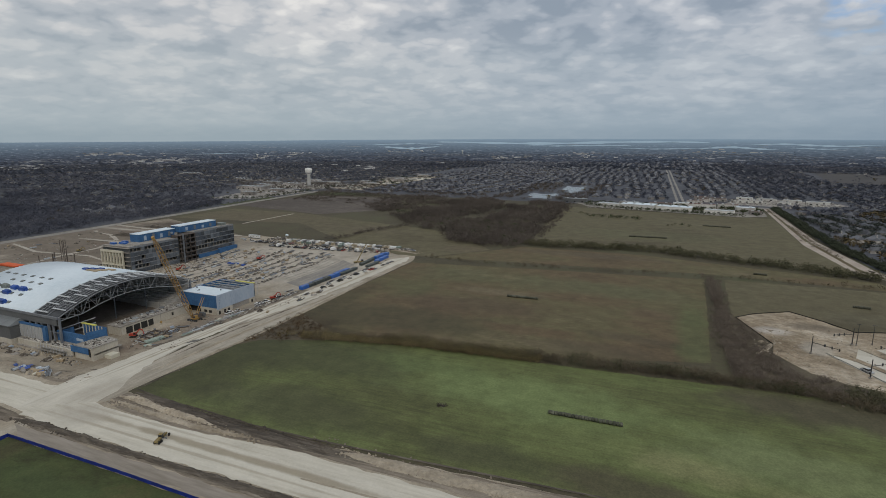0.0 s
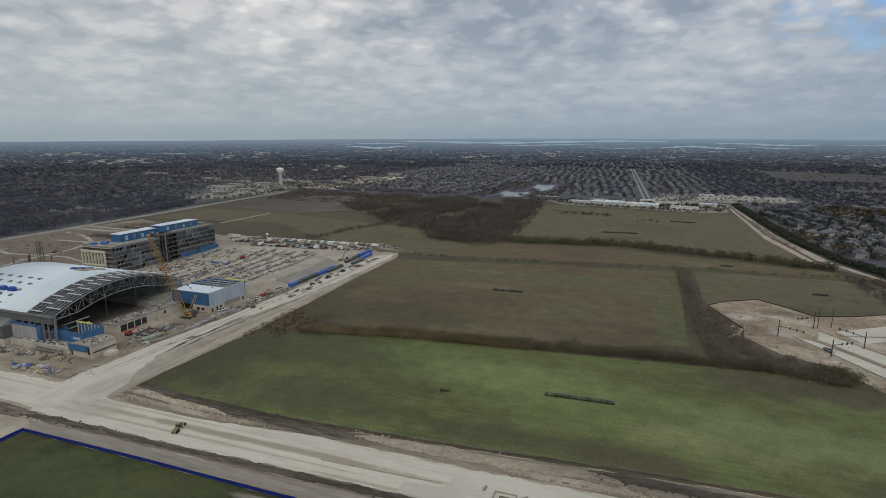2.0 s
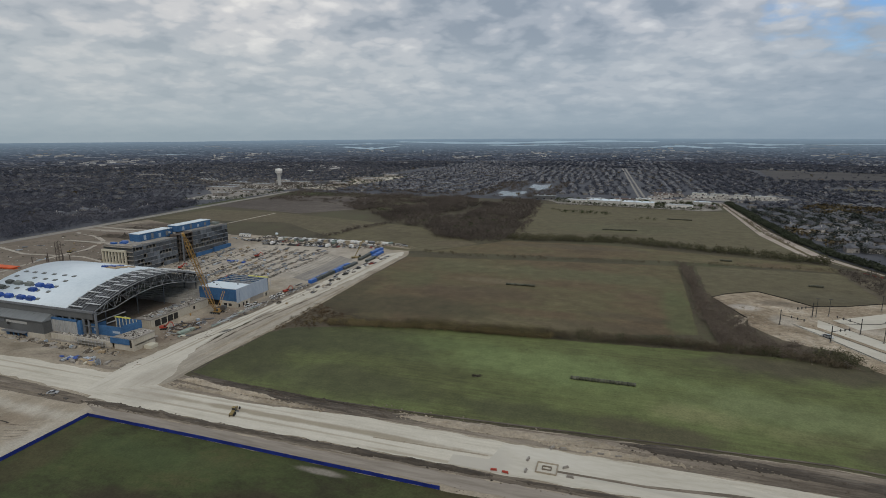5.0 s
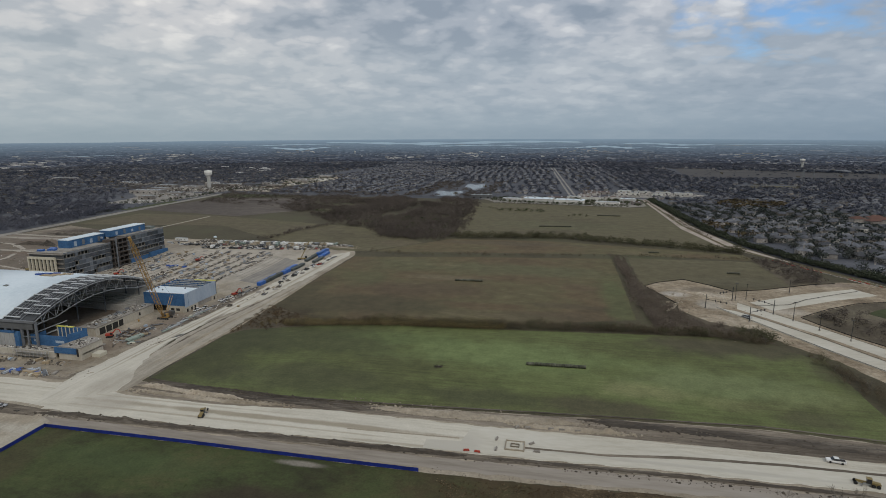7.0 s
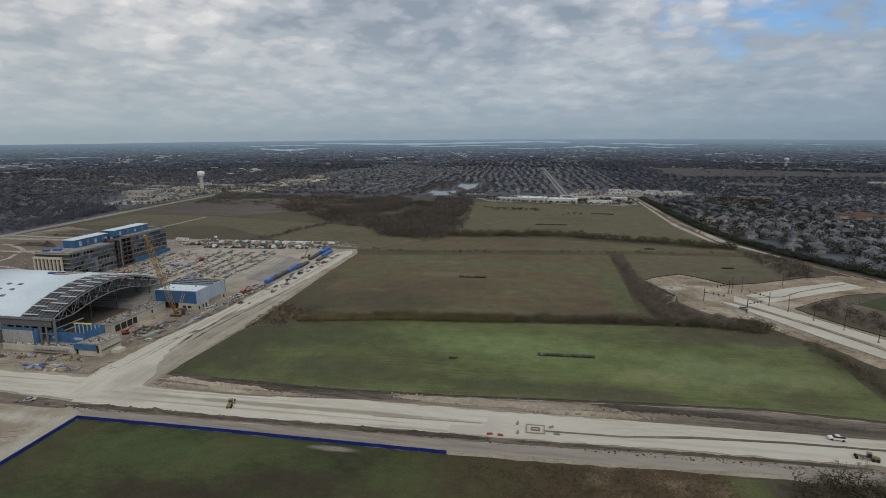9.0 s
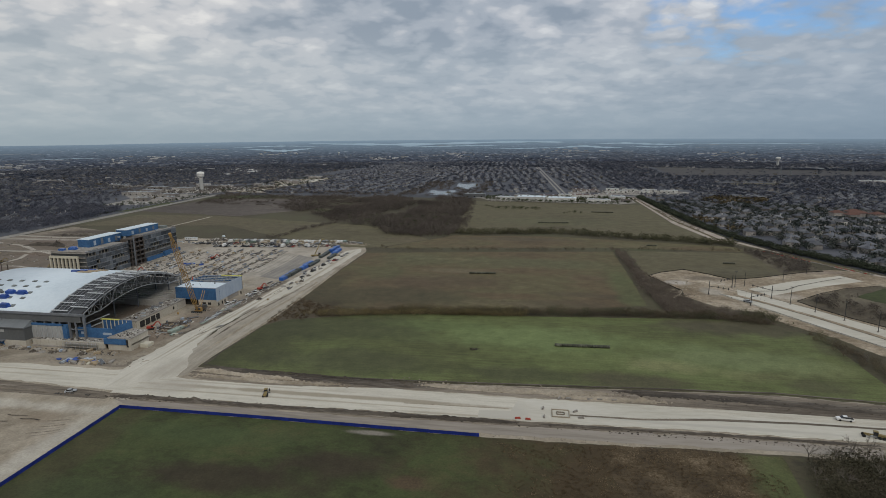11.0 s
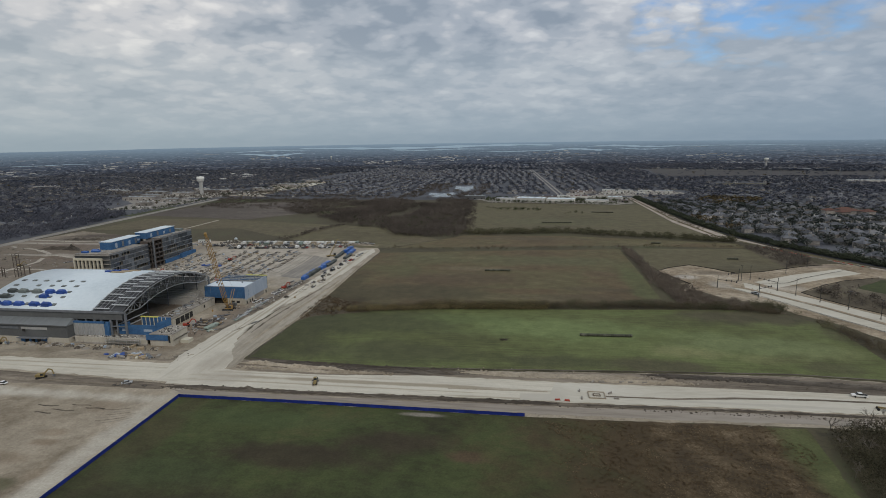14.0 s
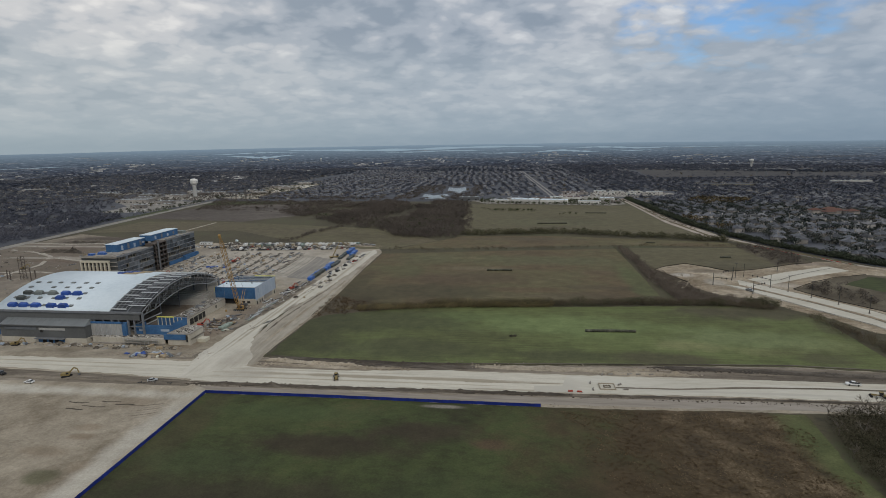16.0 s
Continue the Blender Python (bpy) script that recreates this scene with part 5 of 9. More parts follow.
def build_box():
    b = thing("box_building", -62, 166, SITE, "box building in blue sheathing and pale panels with a white roof", "building")
    x0, x1, y0, y1, z1 = -75.5, -45.0, 148.2, 184, 9.7
    s = world_part("south_wall", Geo().box(x0, x1, y0, y0 + 0.5, SITE + 4.6, z1), M["blue"], b, "blue sheathed wall")
    for i in range(6):
        x = x0 + 5.6 * (i + 1)
        world_part("joint", Geo().box(x, x + 0.08, y0 - 0.04, y0, SITE + 4.6, z1), M["blue"], s)
    world_part("south_base", Geo().box(x0 + 17, x1, y0, y0 + 0.6, SITE, SITE + 4.6), M["precast"], b, "tan lower wall")
    world_part("window", Geo().box(x0 + 20, x0 + 22.5, y0 - 0.08, y0, SITE + 1.2, SITE + 2.9), M["dark"], b)
    world_part("window", Geo().box(x0 + 24, x0 + 26.5, y0 - 0.08, y0, SITE + 1.2, SITE + 2.9), M["dark"], b)
    world_part("recess", Geo().box(x0, x0 + 17, y0 + 2.5, y0 + 3, SITE, SITE + 4.6), M["dark"], b)
    e = world_part("east_wall", Geo().box(x1 - 0.5, x1, y0 + 0.5, y1, SITE + 3.4, z1), M["panel"], b, "pale blue-grey panel wall")
    for i in range(9):
        y = y0 + 4.3 * (i + 1)
        world_part("joint", Geo().box(x1, x1 + 0.05, y, y + 0.06, SITE + 3.4, z1), M["panel"], e)
    world_part("east_base", Geo().box(x1 - 0.55, x1 + 0.1, y0 + 0.5, y0 + 14, SITE, SITE + 3.4), M["precast"], b)
    world_part("opening", Geo().box(x1 - 0.6, x1 - 0.4, y0 + 14, y0 + 30, SITE, SITE + 3.4), M["slab"], b, "unfinished grey ground floor")
    world_part("east_base", Geo().box(x1 - 0.55, x1 + 0.1, y0 + 30, y1, SITE, SITE + 3.4), M["precast"], b)
    for y in (150, 154.5, 158, 180):
        world_part("doorway", Geo().box(x1 + 0.08, x1 + 0.2, y, y + 1.5, SITE, SITE + 2.3), M["dark"], b)
    world_part("west_wall", Geo().box(x0, x0 + 0.5, y0 + 0.5, y1, SITE, z1), M["blue"], b)
    world_part("north_wall", Geo().box(x0, x1, y1 - 0.5, y1, SITE, z1), M["blue"], b)
    roof = world_part("roof", Geo().box(x0 + 0.5, x1 - 0.5, y0 + 0.5, y0 + 16, z1 - 0.6, z1 - 0.1), M["membrane"], b, "white membrane roof")
    world_part("parapet", Geo().box(x0, x1, y0, y0 + 0.5, z1, z1 + 0.25), M["light_steel"], roof)
    for x, y in ((-66, 155), (-53, 161), (-72, 159)):
        world_part("roof_vent", Geo().lathe([(0.5, z1 - 0.1), (0.5, z1 + 0.6), (0.2, z1 + 0.8)], 8, (x, y)), M["steel"], roof)
    world_part("deck", Geo().box(x0 + 0.5, x1 - 0.5, y0 + 16, y1 - 0.5, z1 - 4.6, z1 - 4.2), M["steel"], b, "dark bare deck")
    for i in range(5):
        y = y0 + 16.4 + i * 4.6
        world_part("roof_beam", Geo().beam((x0 + 0.5, y, z1 - 0.4), (x1 - 0.5, y, z1 - 0.4), 0.35, 0.6), M["light_steel"], b)
    for x in (-70, -61, -52):
        world_part("roof_beam", Geo().beam((x, y0 + 16, z1 - 0.4), (x, y1 - 0.5, z1 - 0.4), 0.35, 0.5), M["steel"], b)
    world_part("coping", Geo().box(x0 + 14, x1 + 0.2, y1 - 0.8, y1 + 0.3, z1, z1 + 0.4), M["yellow"], b, "yellow-green coping board")
    world_part("corner_board", Geo().box(x0 - 2.2, x0, y0 + 3, y0 + 3.5, z1 - 4.4, z1 - 0.6), M["yellow"], b, "yellow-green sheathing board")


build_annex()
build_podium()
build_concourse()
build_box()


def build_office():
    o = thing("office_building", -210, 258, SITE, "long office block with half-glazed floors, open core and blue penthouses", "office building")
    xe, xw, floors = -193.0, -226.0, 6
    y0, y1, ya, yb = 203.0, 321.0, 252.0, 271.0
    r = random.Random(8)
    # the south wing stands half a storey lower than the north wing
    for low, high, fh, bays, wing in ((y0, ya, 3.72, 14, "south"), (yb, y1, 4.2, 13, "north")):
        top = SITE + fh * floors + 0.45
        for k in range(floors + 1):
            z = SITE + fh * k
            world_part("floor_slab", Geo().box(xw, xe - 0.02, low, high, z, z + 0.42), M["slab_edge"], o)
        world_part("roof", Geo().box(xw, xe, low, high, top, top + 0.3), M["slab"], o, "pale flat roof")
        world_part("parapet", Geo().box(xe - 0.4, xe + 0.05, low, high, top + 0.3, top + 1.0), M["spandrel"], o)
        world_part("parapet", Geo().box(xw, xe - 0.4, (low if wing == "south" else high) - 0.2, (low if wing == "south" else high) + 0.2, top + 0.3, top + 1.0), M["slab"], o)
        world_part("back_wall", Geo().box(xw, xw + 0.5, low, high, SITE, top), M["greyclad"], o)
        world_part("inner_wall", Geo().box(xe - 7, xe - 6.6, low, high, SITE, top - 0.5), M["greyclad"], o)
        w = (high - low) / bays
        for i in range(bays + 1):
            y = min(high - 0.3, max(low + 0.3, low + w * i))
            world_part("column", Geo().box(xe - 1.2, xe - 0.7, y - 0.25, y + 0.25, SITE, top), M["slab"], o)
        for k in range(floors):
            z = SITE + fh * k + 0.42
            run = 0
            for i in range(bays):
                y = low + w * i
                if run <= 0:
                    kind = r.choices(("glass", "pale_glass", "open", "wrap"), (6, 2.6, 1.5 if k < 4 else 0.6, 0.12))[0]
                    run = r.randint(1, 4)
                run -= 1
                if kind == "open" or (k == 0 and wing == "north"):
                    continue
                t, u = r.uniform(-0.03, 0.03), r.uniform(-0.03, 0.03)
                za, zb = z + 0.05, z + fh - 0.47
                g = Geo().add([(xe + t, y + 0.08, za), (xe + u, y + w - 0.08, za), (xe + u + t * 0.5, y + w - 0.08, zb), (xe - u * 0.4, y + 0.08, zb),
                               (xe - 0.12, y + 0.08, za), (xe - 0.12, y + w - 0.08, za), (xe - 0.12, y + w - 0.08, zb), (xe - 0.12, y + 0.08, zb)],
                              [(0, 1, 2, 3), (7, 6, 5, 4), (0, 4, 5, 1), (1, 5, 6, 2), (2, 6, 7, 3), (3, 7, 4, 0)])
                world_part("window_pane", g, M[{"wrap": "panel"}.get(kind, kind)], o)
        for k in range(floors):
            z = SITE + fh * (k + 1) - 0.35
            for i in range(bays):
                if r.random() < 0.75:
                    world_part("spandrel", Geo().box(xe - 0.05, xe + 0.06, low + w * i + 0.05, low + w * (i + 1) - 0.05, z, z + 0.85), M["spandrel"], o)
    top = SITE + 4.2 * floors + 0.45
    # open core
    for k in range(floors + 1):
        z = SITE + 4.2 * k
        world_part("core_slab", Geo().box(xe - 8, xe + 2.2, ya + 0.2, yb - 0.2, z, z + 0.4), M["rust"], o)
        if k < floors:
            for y in (ya + 1.4, ya + 6.8, ya + 12.2, yb - 1.4):
                world_part("core_column", Geo().box(xe + 1.2, xe + 1.8, y - 0.3, y + 0.3, z + 0.4, z + 4.2), M["rust"], o)
            world_part("guard_rail", Geo().beam((xe + 2.1, ya + 0.4, z + 1.3), (xe + 2.1, yb - 0.4, z + 1.3), 0.12, 0.18), M["steel"], o)
    for y in (ya, yb):
        world_part("core_wall", Geo().box(xe - 8, xe - 0.2, y - 0.2, y + 0.2, SITE, top), M["rust"], o)
    world_part("hoist_mast", Geo().beam((xe + 3.2, ya + 3, SITE), (xe + 3.2, ya + 3, top + 2), 0.9, 0.9), M["steel"], o)
    # penthouses
    for xa, xb, pa, pb, base, zt in ((-219, -208, 224, 262, 19.6, 26.4), (-214, -203, 264, 308, top + 0.3, 28.4)):
        ph = world_part("penthouse", Geo().box(xa, xb, pa, pb, base, zt), M["blue"], o, "blue sheathed penthouse")
        world_part("penthouse_roof", Geo().box(xa - 0.4, xb + 0.4, pa - 0.4, pb + 0.4, zt, zt + 0.4), M["membrane"], ph, "white roof")
        for i in range(9):
            y = pa + (pb - pa) * (i + 0.5) / 9
            world_part("louvre", Geo().box(xb, xb + 0.12, y - 1.3, y + 1.3, base + 1.0, zt - 1.0 - (i % 3) * 0.6), M["panel"] if i % 4 == 1 else M["steel"] if i % 4 == 3 else M["blue"], ph)
    world_part("roof_housing", Geo().box(-208, -200, 312, 318, top + 0.3, top + 2.6), M["unit_grey"], o)
    for i in range(16):
        x, y = r.uniform(xw + 2, xe - 3), r.uniform(y0 + 2, y1 - 2)
        z = (19.4 if y < ya else top + 0.28)
        world_part("roof_equipment", Geo().box(x, x + r.uniform(1, 3), y, y + r.uniform(1, 4), z, z + r.uniform(0.6, 1.8)), M[r.choice(("steel", "light_steel", "slab"))], o)
    world_part("blue_base", Geo().box(xe - 3, xe + 2.5, 298, 322, SITE, SITE + 5.2), M["blue"], o, "blue sheathed lower block")
    world_part("blue_base", Geo().box(xe - 0.5, xe + 0.6, 274, 297, SITE, SITE + 3.8), M["blue"], o)
    # cream stone screen before the south end
    s = world_part("south_block", Geo().box(-224, -199.5, 201.4, 202.8, SITE, 15.6), M["dark"], o, "cream stone framed south block")
    world_part("stone_header", Geo().box(-225.4, -199, 199.8, 201.6, 15.2, 17.0), M["cream"], s)
    world_part("stone_sill", Geo().box(-225.4, -199, 199.8, 201.6, 4.2, 5.4), M["cream"], s)
    for i in range(8):
        x = -225.4 + i * 3.63
        world_part("stone_pier", Geo().box(x, x + 0.95, 199.9, 201.5, SITE, 15.2), M["cream"], s)
    for k in range(3):
        world_part("transom", Geo().box(-224.4, -199.8, 201.2, 201.4, 7.6 + 2.6 * k, 7.9 + 2.6 * k), M["steel"], s)
    world_part("south_frame", Geo().box(-226, -193, 202.8, 203.2, SITE, 19.2), M["greyclad"], o)
    for k in range(floors):
        world_part("south_slab", Geo().box(-226, -193, 201.0, 202.7, SITE + 3.72 * (k + 1), SITE + 3.72 * (k + 1) + 0.4), M["slab"], o)
    for x, y, w in ((-222, 210, 5), (-215, 214, 7), (-219, 219, 5)):
        flat_stack("tarped_pallet", x, y, 19.5, w, 3, 1.8, 2, M["tarp_light"], "pallet under a blue tarpaulin on the office roof", "pallet")


build_office()


def build_crane():
    base, tip = Vector((-50.5, 135.5, SITE)), Vector((-45.5, 107.5, 54.5))
    c = thing("crawler_crane", base.x, base.y, base.z, "amber crawler crane with a tall lattice boom", "crane")
    for s in (-2.2, 2.2):
        tr = part("track", Geo().prism([(-3.8, s - 0.5), (3.8, s - 0.5), (3.8, s + 0.5), (-3.8, s + 0.5)], 0.0, 1.1), M["dark"], c, "black crawler track")
        for k in range(5):
            part("road_wheel", Geo().rod((-3 + 1.5 * k, s - 0.55, 0.5), (-3 + 1.5 * k, s + 0.55, 0.5), 0.42, 8), M["steel"], tr)
    part("carbody", Geo().box(-2, 2, -1.8, 1.8, 0.7, 1.5), M["crane"], c)
    part("machinery_house", Geo().box(-1.6, 1.6, -1.0, 4.4, 1.5, 3.5), M["rust"], c)
    part("counterweight", Geo().box(-2.3, 2.3, 5.2, 6.9, 1.5, 3.4), M["greyclad"], c)
    cab = part("cab", Geo().box(1.8, 3.2, -2.6, -0.4, 1.6, 3.9), M["crane"], c)
    part("cab_window", Geo().box(1.85, 3.15, -2.66, -2.58, 2.4, 3.7), M["glass"], cab)
    foot, head = Vector((0, -1.5, 2.2)), tip - base
    axis = (head - foot).normalized()
    side = axis.cross(Vector((0, 0, 1))).normalized()
    up = side.cross(axis).normalized()
    n = 34
    boom = part("boom_head", Geo().rod(head - axis * 1.2, head + axis * 1.0, 0.9, 8), M["crane"], c)

    def corner(i, a, b):
        k = i / n
        w = 1.1 * min(1.0, 0.25 + k * 6, 0.3 + (1 - k) * 5)
        return foot + (head - foot) * k + side * a * w + up * b * w

    for a, b in ((1, 1), (1, -1), (-1, 1), (-1, -1)):
        part("boom_chord", Geo().sweep([corner(i, a, b) for i in range(n + 1)], 0.24, 0.24), M["crane"], c)
    for i in range(n):
        g = Geo()
        sgn = 1 if i % 2 else -1
        for b in (1, -1):
            g.rod(corner(i, -sgn, b), corner(i + 1, sgn, b), 0.07, 4)
        for a in (1, -1):
            g.rod(corner(i, a, -sgn), corner(i + 1, a, sgn), 0.07, 4)
        part("boom_lacing", g, M["crane"], c)
    part("mast", Geo().rod((0.8, 2, 3.8), (0.8, 8, 13), 0.2, 5).rod((-0.8, 2, 3.8), (-0.8, 8, 13), 0.2, 5), M["crane"], c)
    part("pendant_line", Geo().rod((0, 8, 13), head, 0.05, 4), M["steel"], c)
    part("hoist_line", Geo().rod(head + axis, (head + axis) * Vector((1, 1, 0)) + Vector((0, 0, 9)), 0.05, 4), M["steel"], c)
    part("hook_block", Geo().lathe([(0.2, 0), (0.55, 0.4), (0.55, 1.2), (0.2, 1.6)], 8, ((head + axis).x, (head + axis).y)), M["crane"], c).location = (0, 0, 7.6)


build_crane()


def water_tower(x, y, z, h, r, label):
    t = thing("water_tower", x, y, z, label, "water tower")
    part("shaft", Geo().lathe([(r * 0.62, 0), (r * 0.50, h * 0.08), (r * 0.48, h * 0.60), (r * 0.55, h * 0.68)], 24), M["tower_shaft"], t, "fluted grey concrete shaft", True)
    part("tank", Geo().lathe([(r * 0.55, h * 0.68), (r * 0.98, h * 0.79), (r, h * 0.84), (r, h * 0.95), (r * 0.9, h * 0.985), (r * 0.3, h)], 28), M["tower_white"], t, "white tank with a wide band", True)
    part("band", Geo().lathe([(r * 1.01, h * 0.845), (r * 1.02, h * 0.85), (r * 1.02, h * 0.87), (r * 1.01, h * 0.875)], 28), M["tower_shaft"], t)
    part("railing", Geo().lathe([(r * 0.35, h), (r * 0.35, h + 1.1), (r * 0.33, h + 1.1)], 16), M["light_steel"], t)
    part("hatch", Geo().box(-0.8, 0.8, -r * 0.63, -r * 0.5, 0, 3), M["greyclad"], t)


M["tower_shaft"] = surface("pale_concrete_shaft", [(0.33, 0.33, 0.32), (0.42, 0.42, 0.40)], 0.05, 0.5, 0.9, stretch=(1, 1, 0.2))
M["tower_white"] = surface("white_tank_paint", [(0.60, 0.59, 0.56), (0.70, 0.69, 0.66)], 0.05, 0.4, 0.5)
water_tower(-566, 952, 0, 41.5, 8.0, "white water tower on a fluted concrete shaft")

# ---- distance ----


def far_z(x, y):
    """The far land rises gently to the skyline, in place of the curve of many kilometres."""
    r = math.hypot(x - 180, y + 165)
    if r < 2300:
        return 0.0
    a = min(1.0, (r - 2300) / 2500)
    reach = float(np.interp(math.degrees(math.atan2(x - 180, y + 165)), [-58, -42, -26, -8, 8, 26], [17000, 21000, 42000, 80000, 60000, 27000]))
    inv = (1 - a) / 2300 + a / reach
    return 110.0 * (1 - r * inv)


def backdrop_material(name, low, high, streak, water=False):
    m = bpy.data.materials.new(name)
    m.use_nodes = True
    n, l = m.node_tree.nodes, m.node_tree.links
    b = n["Principled BSDF"]
    b.inputs["Roughness"].default_value, b.inputs["Specular IOR Level"].default_value = 1.0, 0.0
    geo = n.new("ShaderNodeNewGeometry")
    off = n.new("ShaderNodeVectorMath")
    off.operation = "SUBTRACT"
    off.inputs[1].default_value = (180, -165, 0)
    l.new(geo.outputs["Position"], off.inputs[0])
    axes = n.new("ShaderNodeSeparateXYZ")
    l.new(off.outputs[0], axes.inputs[0])
    bearing, radius = n.new("ShaderNodeMath"), n.new("ShaderNodeVectorMath")
    bearing.operation, radius.operation = "ARCTAN2", "LENGTH"
    l.new(axes.outputs[0], bearing.inputs[0]), l.new(axes.outputs[1], bearing.inputs[1])
    l.new(off.outputs[0], radius.inputs[0])
    polar = n.new("ShaderNodeCombineXYZ")
    l.new(bearing.outputs[0], polar.inputs[0]), l.new(radius.outputs["Value"], polar.inputs[1])
    mp = n.new("ShaderNodeMapping")
    mp.inputs["Scale"].default_value = (75, 0.0075, 0.0)
    l.new(polar.outputs[0], mp.inputs[0])
    t = n.new("ShaderNodeTexNoise")
    t.inputs["Scale"].default_value, t.inputs["Detail"].default_value, t.inputs["Roughness"].default_value = 1.6, 7, 0.74
    l.new(mp.outputs[0], t.inputs["Vector"])
    r = n.new("ShaderNodeValToRGB")
    stops = [(0.40, low), (0.50, high), (0.585, tuple(v * 1.5 for v in high)), (0.66, streak)]
    while len(r.color_ramp.elements) < 4:
        r.color_ramp.elements.new(0.5)
    for e, (p, c) in zip(r.color_ramp.elements, stops):
        e.position, e.color = p, (*c, 1)
    l.new(t.outputs["Fac"], r.inputs[0])
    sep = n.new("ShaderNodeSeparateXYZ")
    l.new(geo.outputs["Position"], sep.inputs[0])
    # painted haze: base colour fades to pale blue as the land climbs
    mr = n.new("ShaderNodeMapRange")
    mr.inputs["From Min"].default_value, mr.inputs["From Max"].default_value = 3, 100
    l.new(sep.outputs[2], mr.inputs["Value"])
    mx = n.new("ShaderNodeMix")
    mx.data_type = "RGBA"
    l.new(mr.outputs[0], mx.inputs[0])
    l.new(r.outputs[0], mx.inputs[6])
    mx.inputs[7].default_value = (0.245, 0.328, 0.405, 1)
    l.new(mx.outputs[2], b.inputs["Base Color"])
    return m


M["hazy_far_land"] = backdrop_material("hazy_far_land", (0.032, 0.039, 0.055), (0.062, 0.071, 0.094), (0.35, 0.37, 0.40))
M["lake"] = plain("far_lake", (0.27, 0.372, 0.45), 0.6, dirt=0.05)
M["pond"] = surface("pond_water", [(0.13, 0.16, 0.18), (0.17, 0.20, 0.215)], 0.01, 0.2, 0.25, spec=0.5)


def build_backdrop():
    g = Geo()
    n = 180
    radii = [2280, 2400, 2550, 2700, 2900, 3100, 3300, 3500, 3700, 3900, 4100, 4300, 4500, 4650, 4790]
    for r in radii:
        for i in range(n):
            a = 2 * math.pi * i / n
            x, y = 180 + r * math.sin(a), -165 + r * math.cos(a)
            g.v.append((x, y, far_z(x, y) + 0.3 if r > 2300 else -0.5))
    w = n
    g.f = [(k * w + i, k * w + (i + 1) % w, (k + 1) * w + (i + 1) % w, (k + 1) * w + i) for k in range(len(radii) - 1) for i in range(w)]
    g.f = [f[::-1] for f in g.f]
    tagged(new("backdrop", g.mesh("backdrop", M["hazy_far_land"], True)), "hazy blue distant suburbs and woods", "", "", "structure")


def far_patch(name, az0, az1, r0, r1, material, label, seed, taper=0.5):
    """A long thin patch on the far land, between two bearings (degrees east of north) and two distances."""
    rnd = random.Random(seed)
    g = Geo()
    n = 40
    for i in range(n + 1):
        a = i / n
        b = radians(az0 + (az1 - az0) * a)
        swell = math.sin(math.pi * a) ** taper
        mid = (r0 + r1) / 2 + (r1 - r0) * 0.35 * math.sin(a * 7 + seed)
        half = max(1.0, (r1 - r0) / 2 * swell * (0.55 + 0.45 * math.sin(a * 17 + seed * 2) ** 2) * rnd.uniform(0.75, 1.2))
        for r in (mid - half, mid + half):
            x, y = 180 + r * math.sin(b), -165 + r * math.cos(b)
            g.v.append((x, y, far_z(x, y) + 1.5))
    g.f = [(2 * i, 2 * i + 2, 2 * i + 3, 2 * i + 1) for i in range(n)]
    tagged(new(name, g.mesh(name, material)), label, "", "", "structure")


build_backdrop()
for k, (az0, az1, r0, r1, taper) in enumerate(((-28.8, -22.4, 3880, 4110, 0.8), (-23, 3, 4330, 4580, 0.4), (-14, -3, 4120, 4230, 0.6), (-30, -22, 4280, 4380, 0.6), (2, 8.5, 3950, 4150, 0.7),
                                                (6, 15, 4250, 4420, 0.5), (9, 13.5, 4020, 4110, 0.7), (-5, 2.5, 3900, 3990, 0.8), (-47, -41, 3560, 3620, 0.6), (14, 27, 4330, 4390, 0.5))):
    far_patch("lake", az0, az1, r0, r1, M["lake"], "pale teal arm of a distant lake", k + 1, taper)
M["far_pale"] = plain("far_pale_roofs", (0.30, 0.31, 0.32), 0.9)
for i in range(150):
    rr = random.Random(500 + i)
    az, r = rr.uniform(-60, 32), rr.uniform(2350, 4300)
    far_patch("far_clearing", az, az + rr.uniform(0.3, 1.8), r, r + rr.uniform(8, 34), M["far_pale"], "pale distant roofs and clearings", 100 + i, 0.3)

# suburbs
# aerial haze painted in: shingle, tree and ground colours below lean blue
M["shingle"] = surface("hazy_roof_shingle", [(0.056, 0.060, 0.072), (0.083, 0.087, 0.099), (0.136, 0.136, 0.140)], 0.02, 0.3, 0.95, 0.0, vary=0.42, island=0.40)
M["brick_wall"] = surface("suburban_brick", [(0.11, 0.096, 0.088), (0.24, 0.222, 0.205), (0.50, 0.48, 0.45)], 0.02, 0.4, 0.95, vary=0.3, island=0.3)
M["hazy_suburb_tree"] = surface("suburban_trees", [(0.044, 0.050, 0.067), (0.071, 0.077, 0.099), (0.112, 0.114, 0.134)], 0.008, 0.3, 0.95, island=0.45, spec=0.05)
M["suburb_ground"] = surface("hazy_suburban_ground", [(0.044, 0.048, 0.058), (0.066, 0.070, 0.083), (0.104, 0.106, 0.118)], 0.02, 0.35, 0.95)
M["garden_tree"] = surface("dark_garden_trees", [(0.028, 0.035, 0.033), (0.046, 0.054, 0.049), (0.078, 0.080, 0.072)], 0.012, 0.3, 0.95, island=0.4, spec=0.05)
M["white_trim"] = plain("white_trim", (0.6, 0.58, 0.54), 0.8)
M["red_roof"] = surface("red_tile_roof", [(0.085, 0.045, 0.036), (0.135, 0.072, 0.056)], 0.05, 0.6, 0.9)


def in_view(x, y, margin=80):
    if y < 80:
        return False
    return -margin + 225 - 1.95 * (y + 110) < x < margin + 140 + 0.66 * (y + 220)


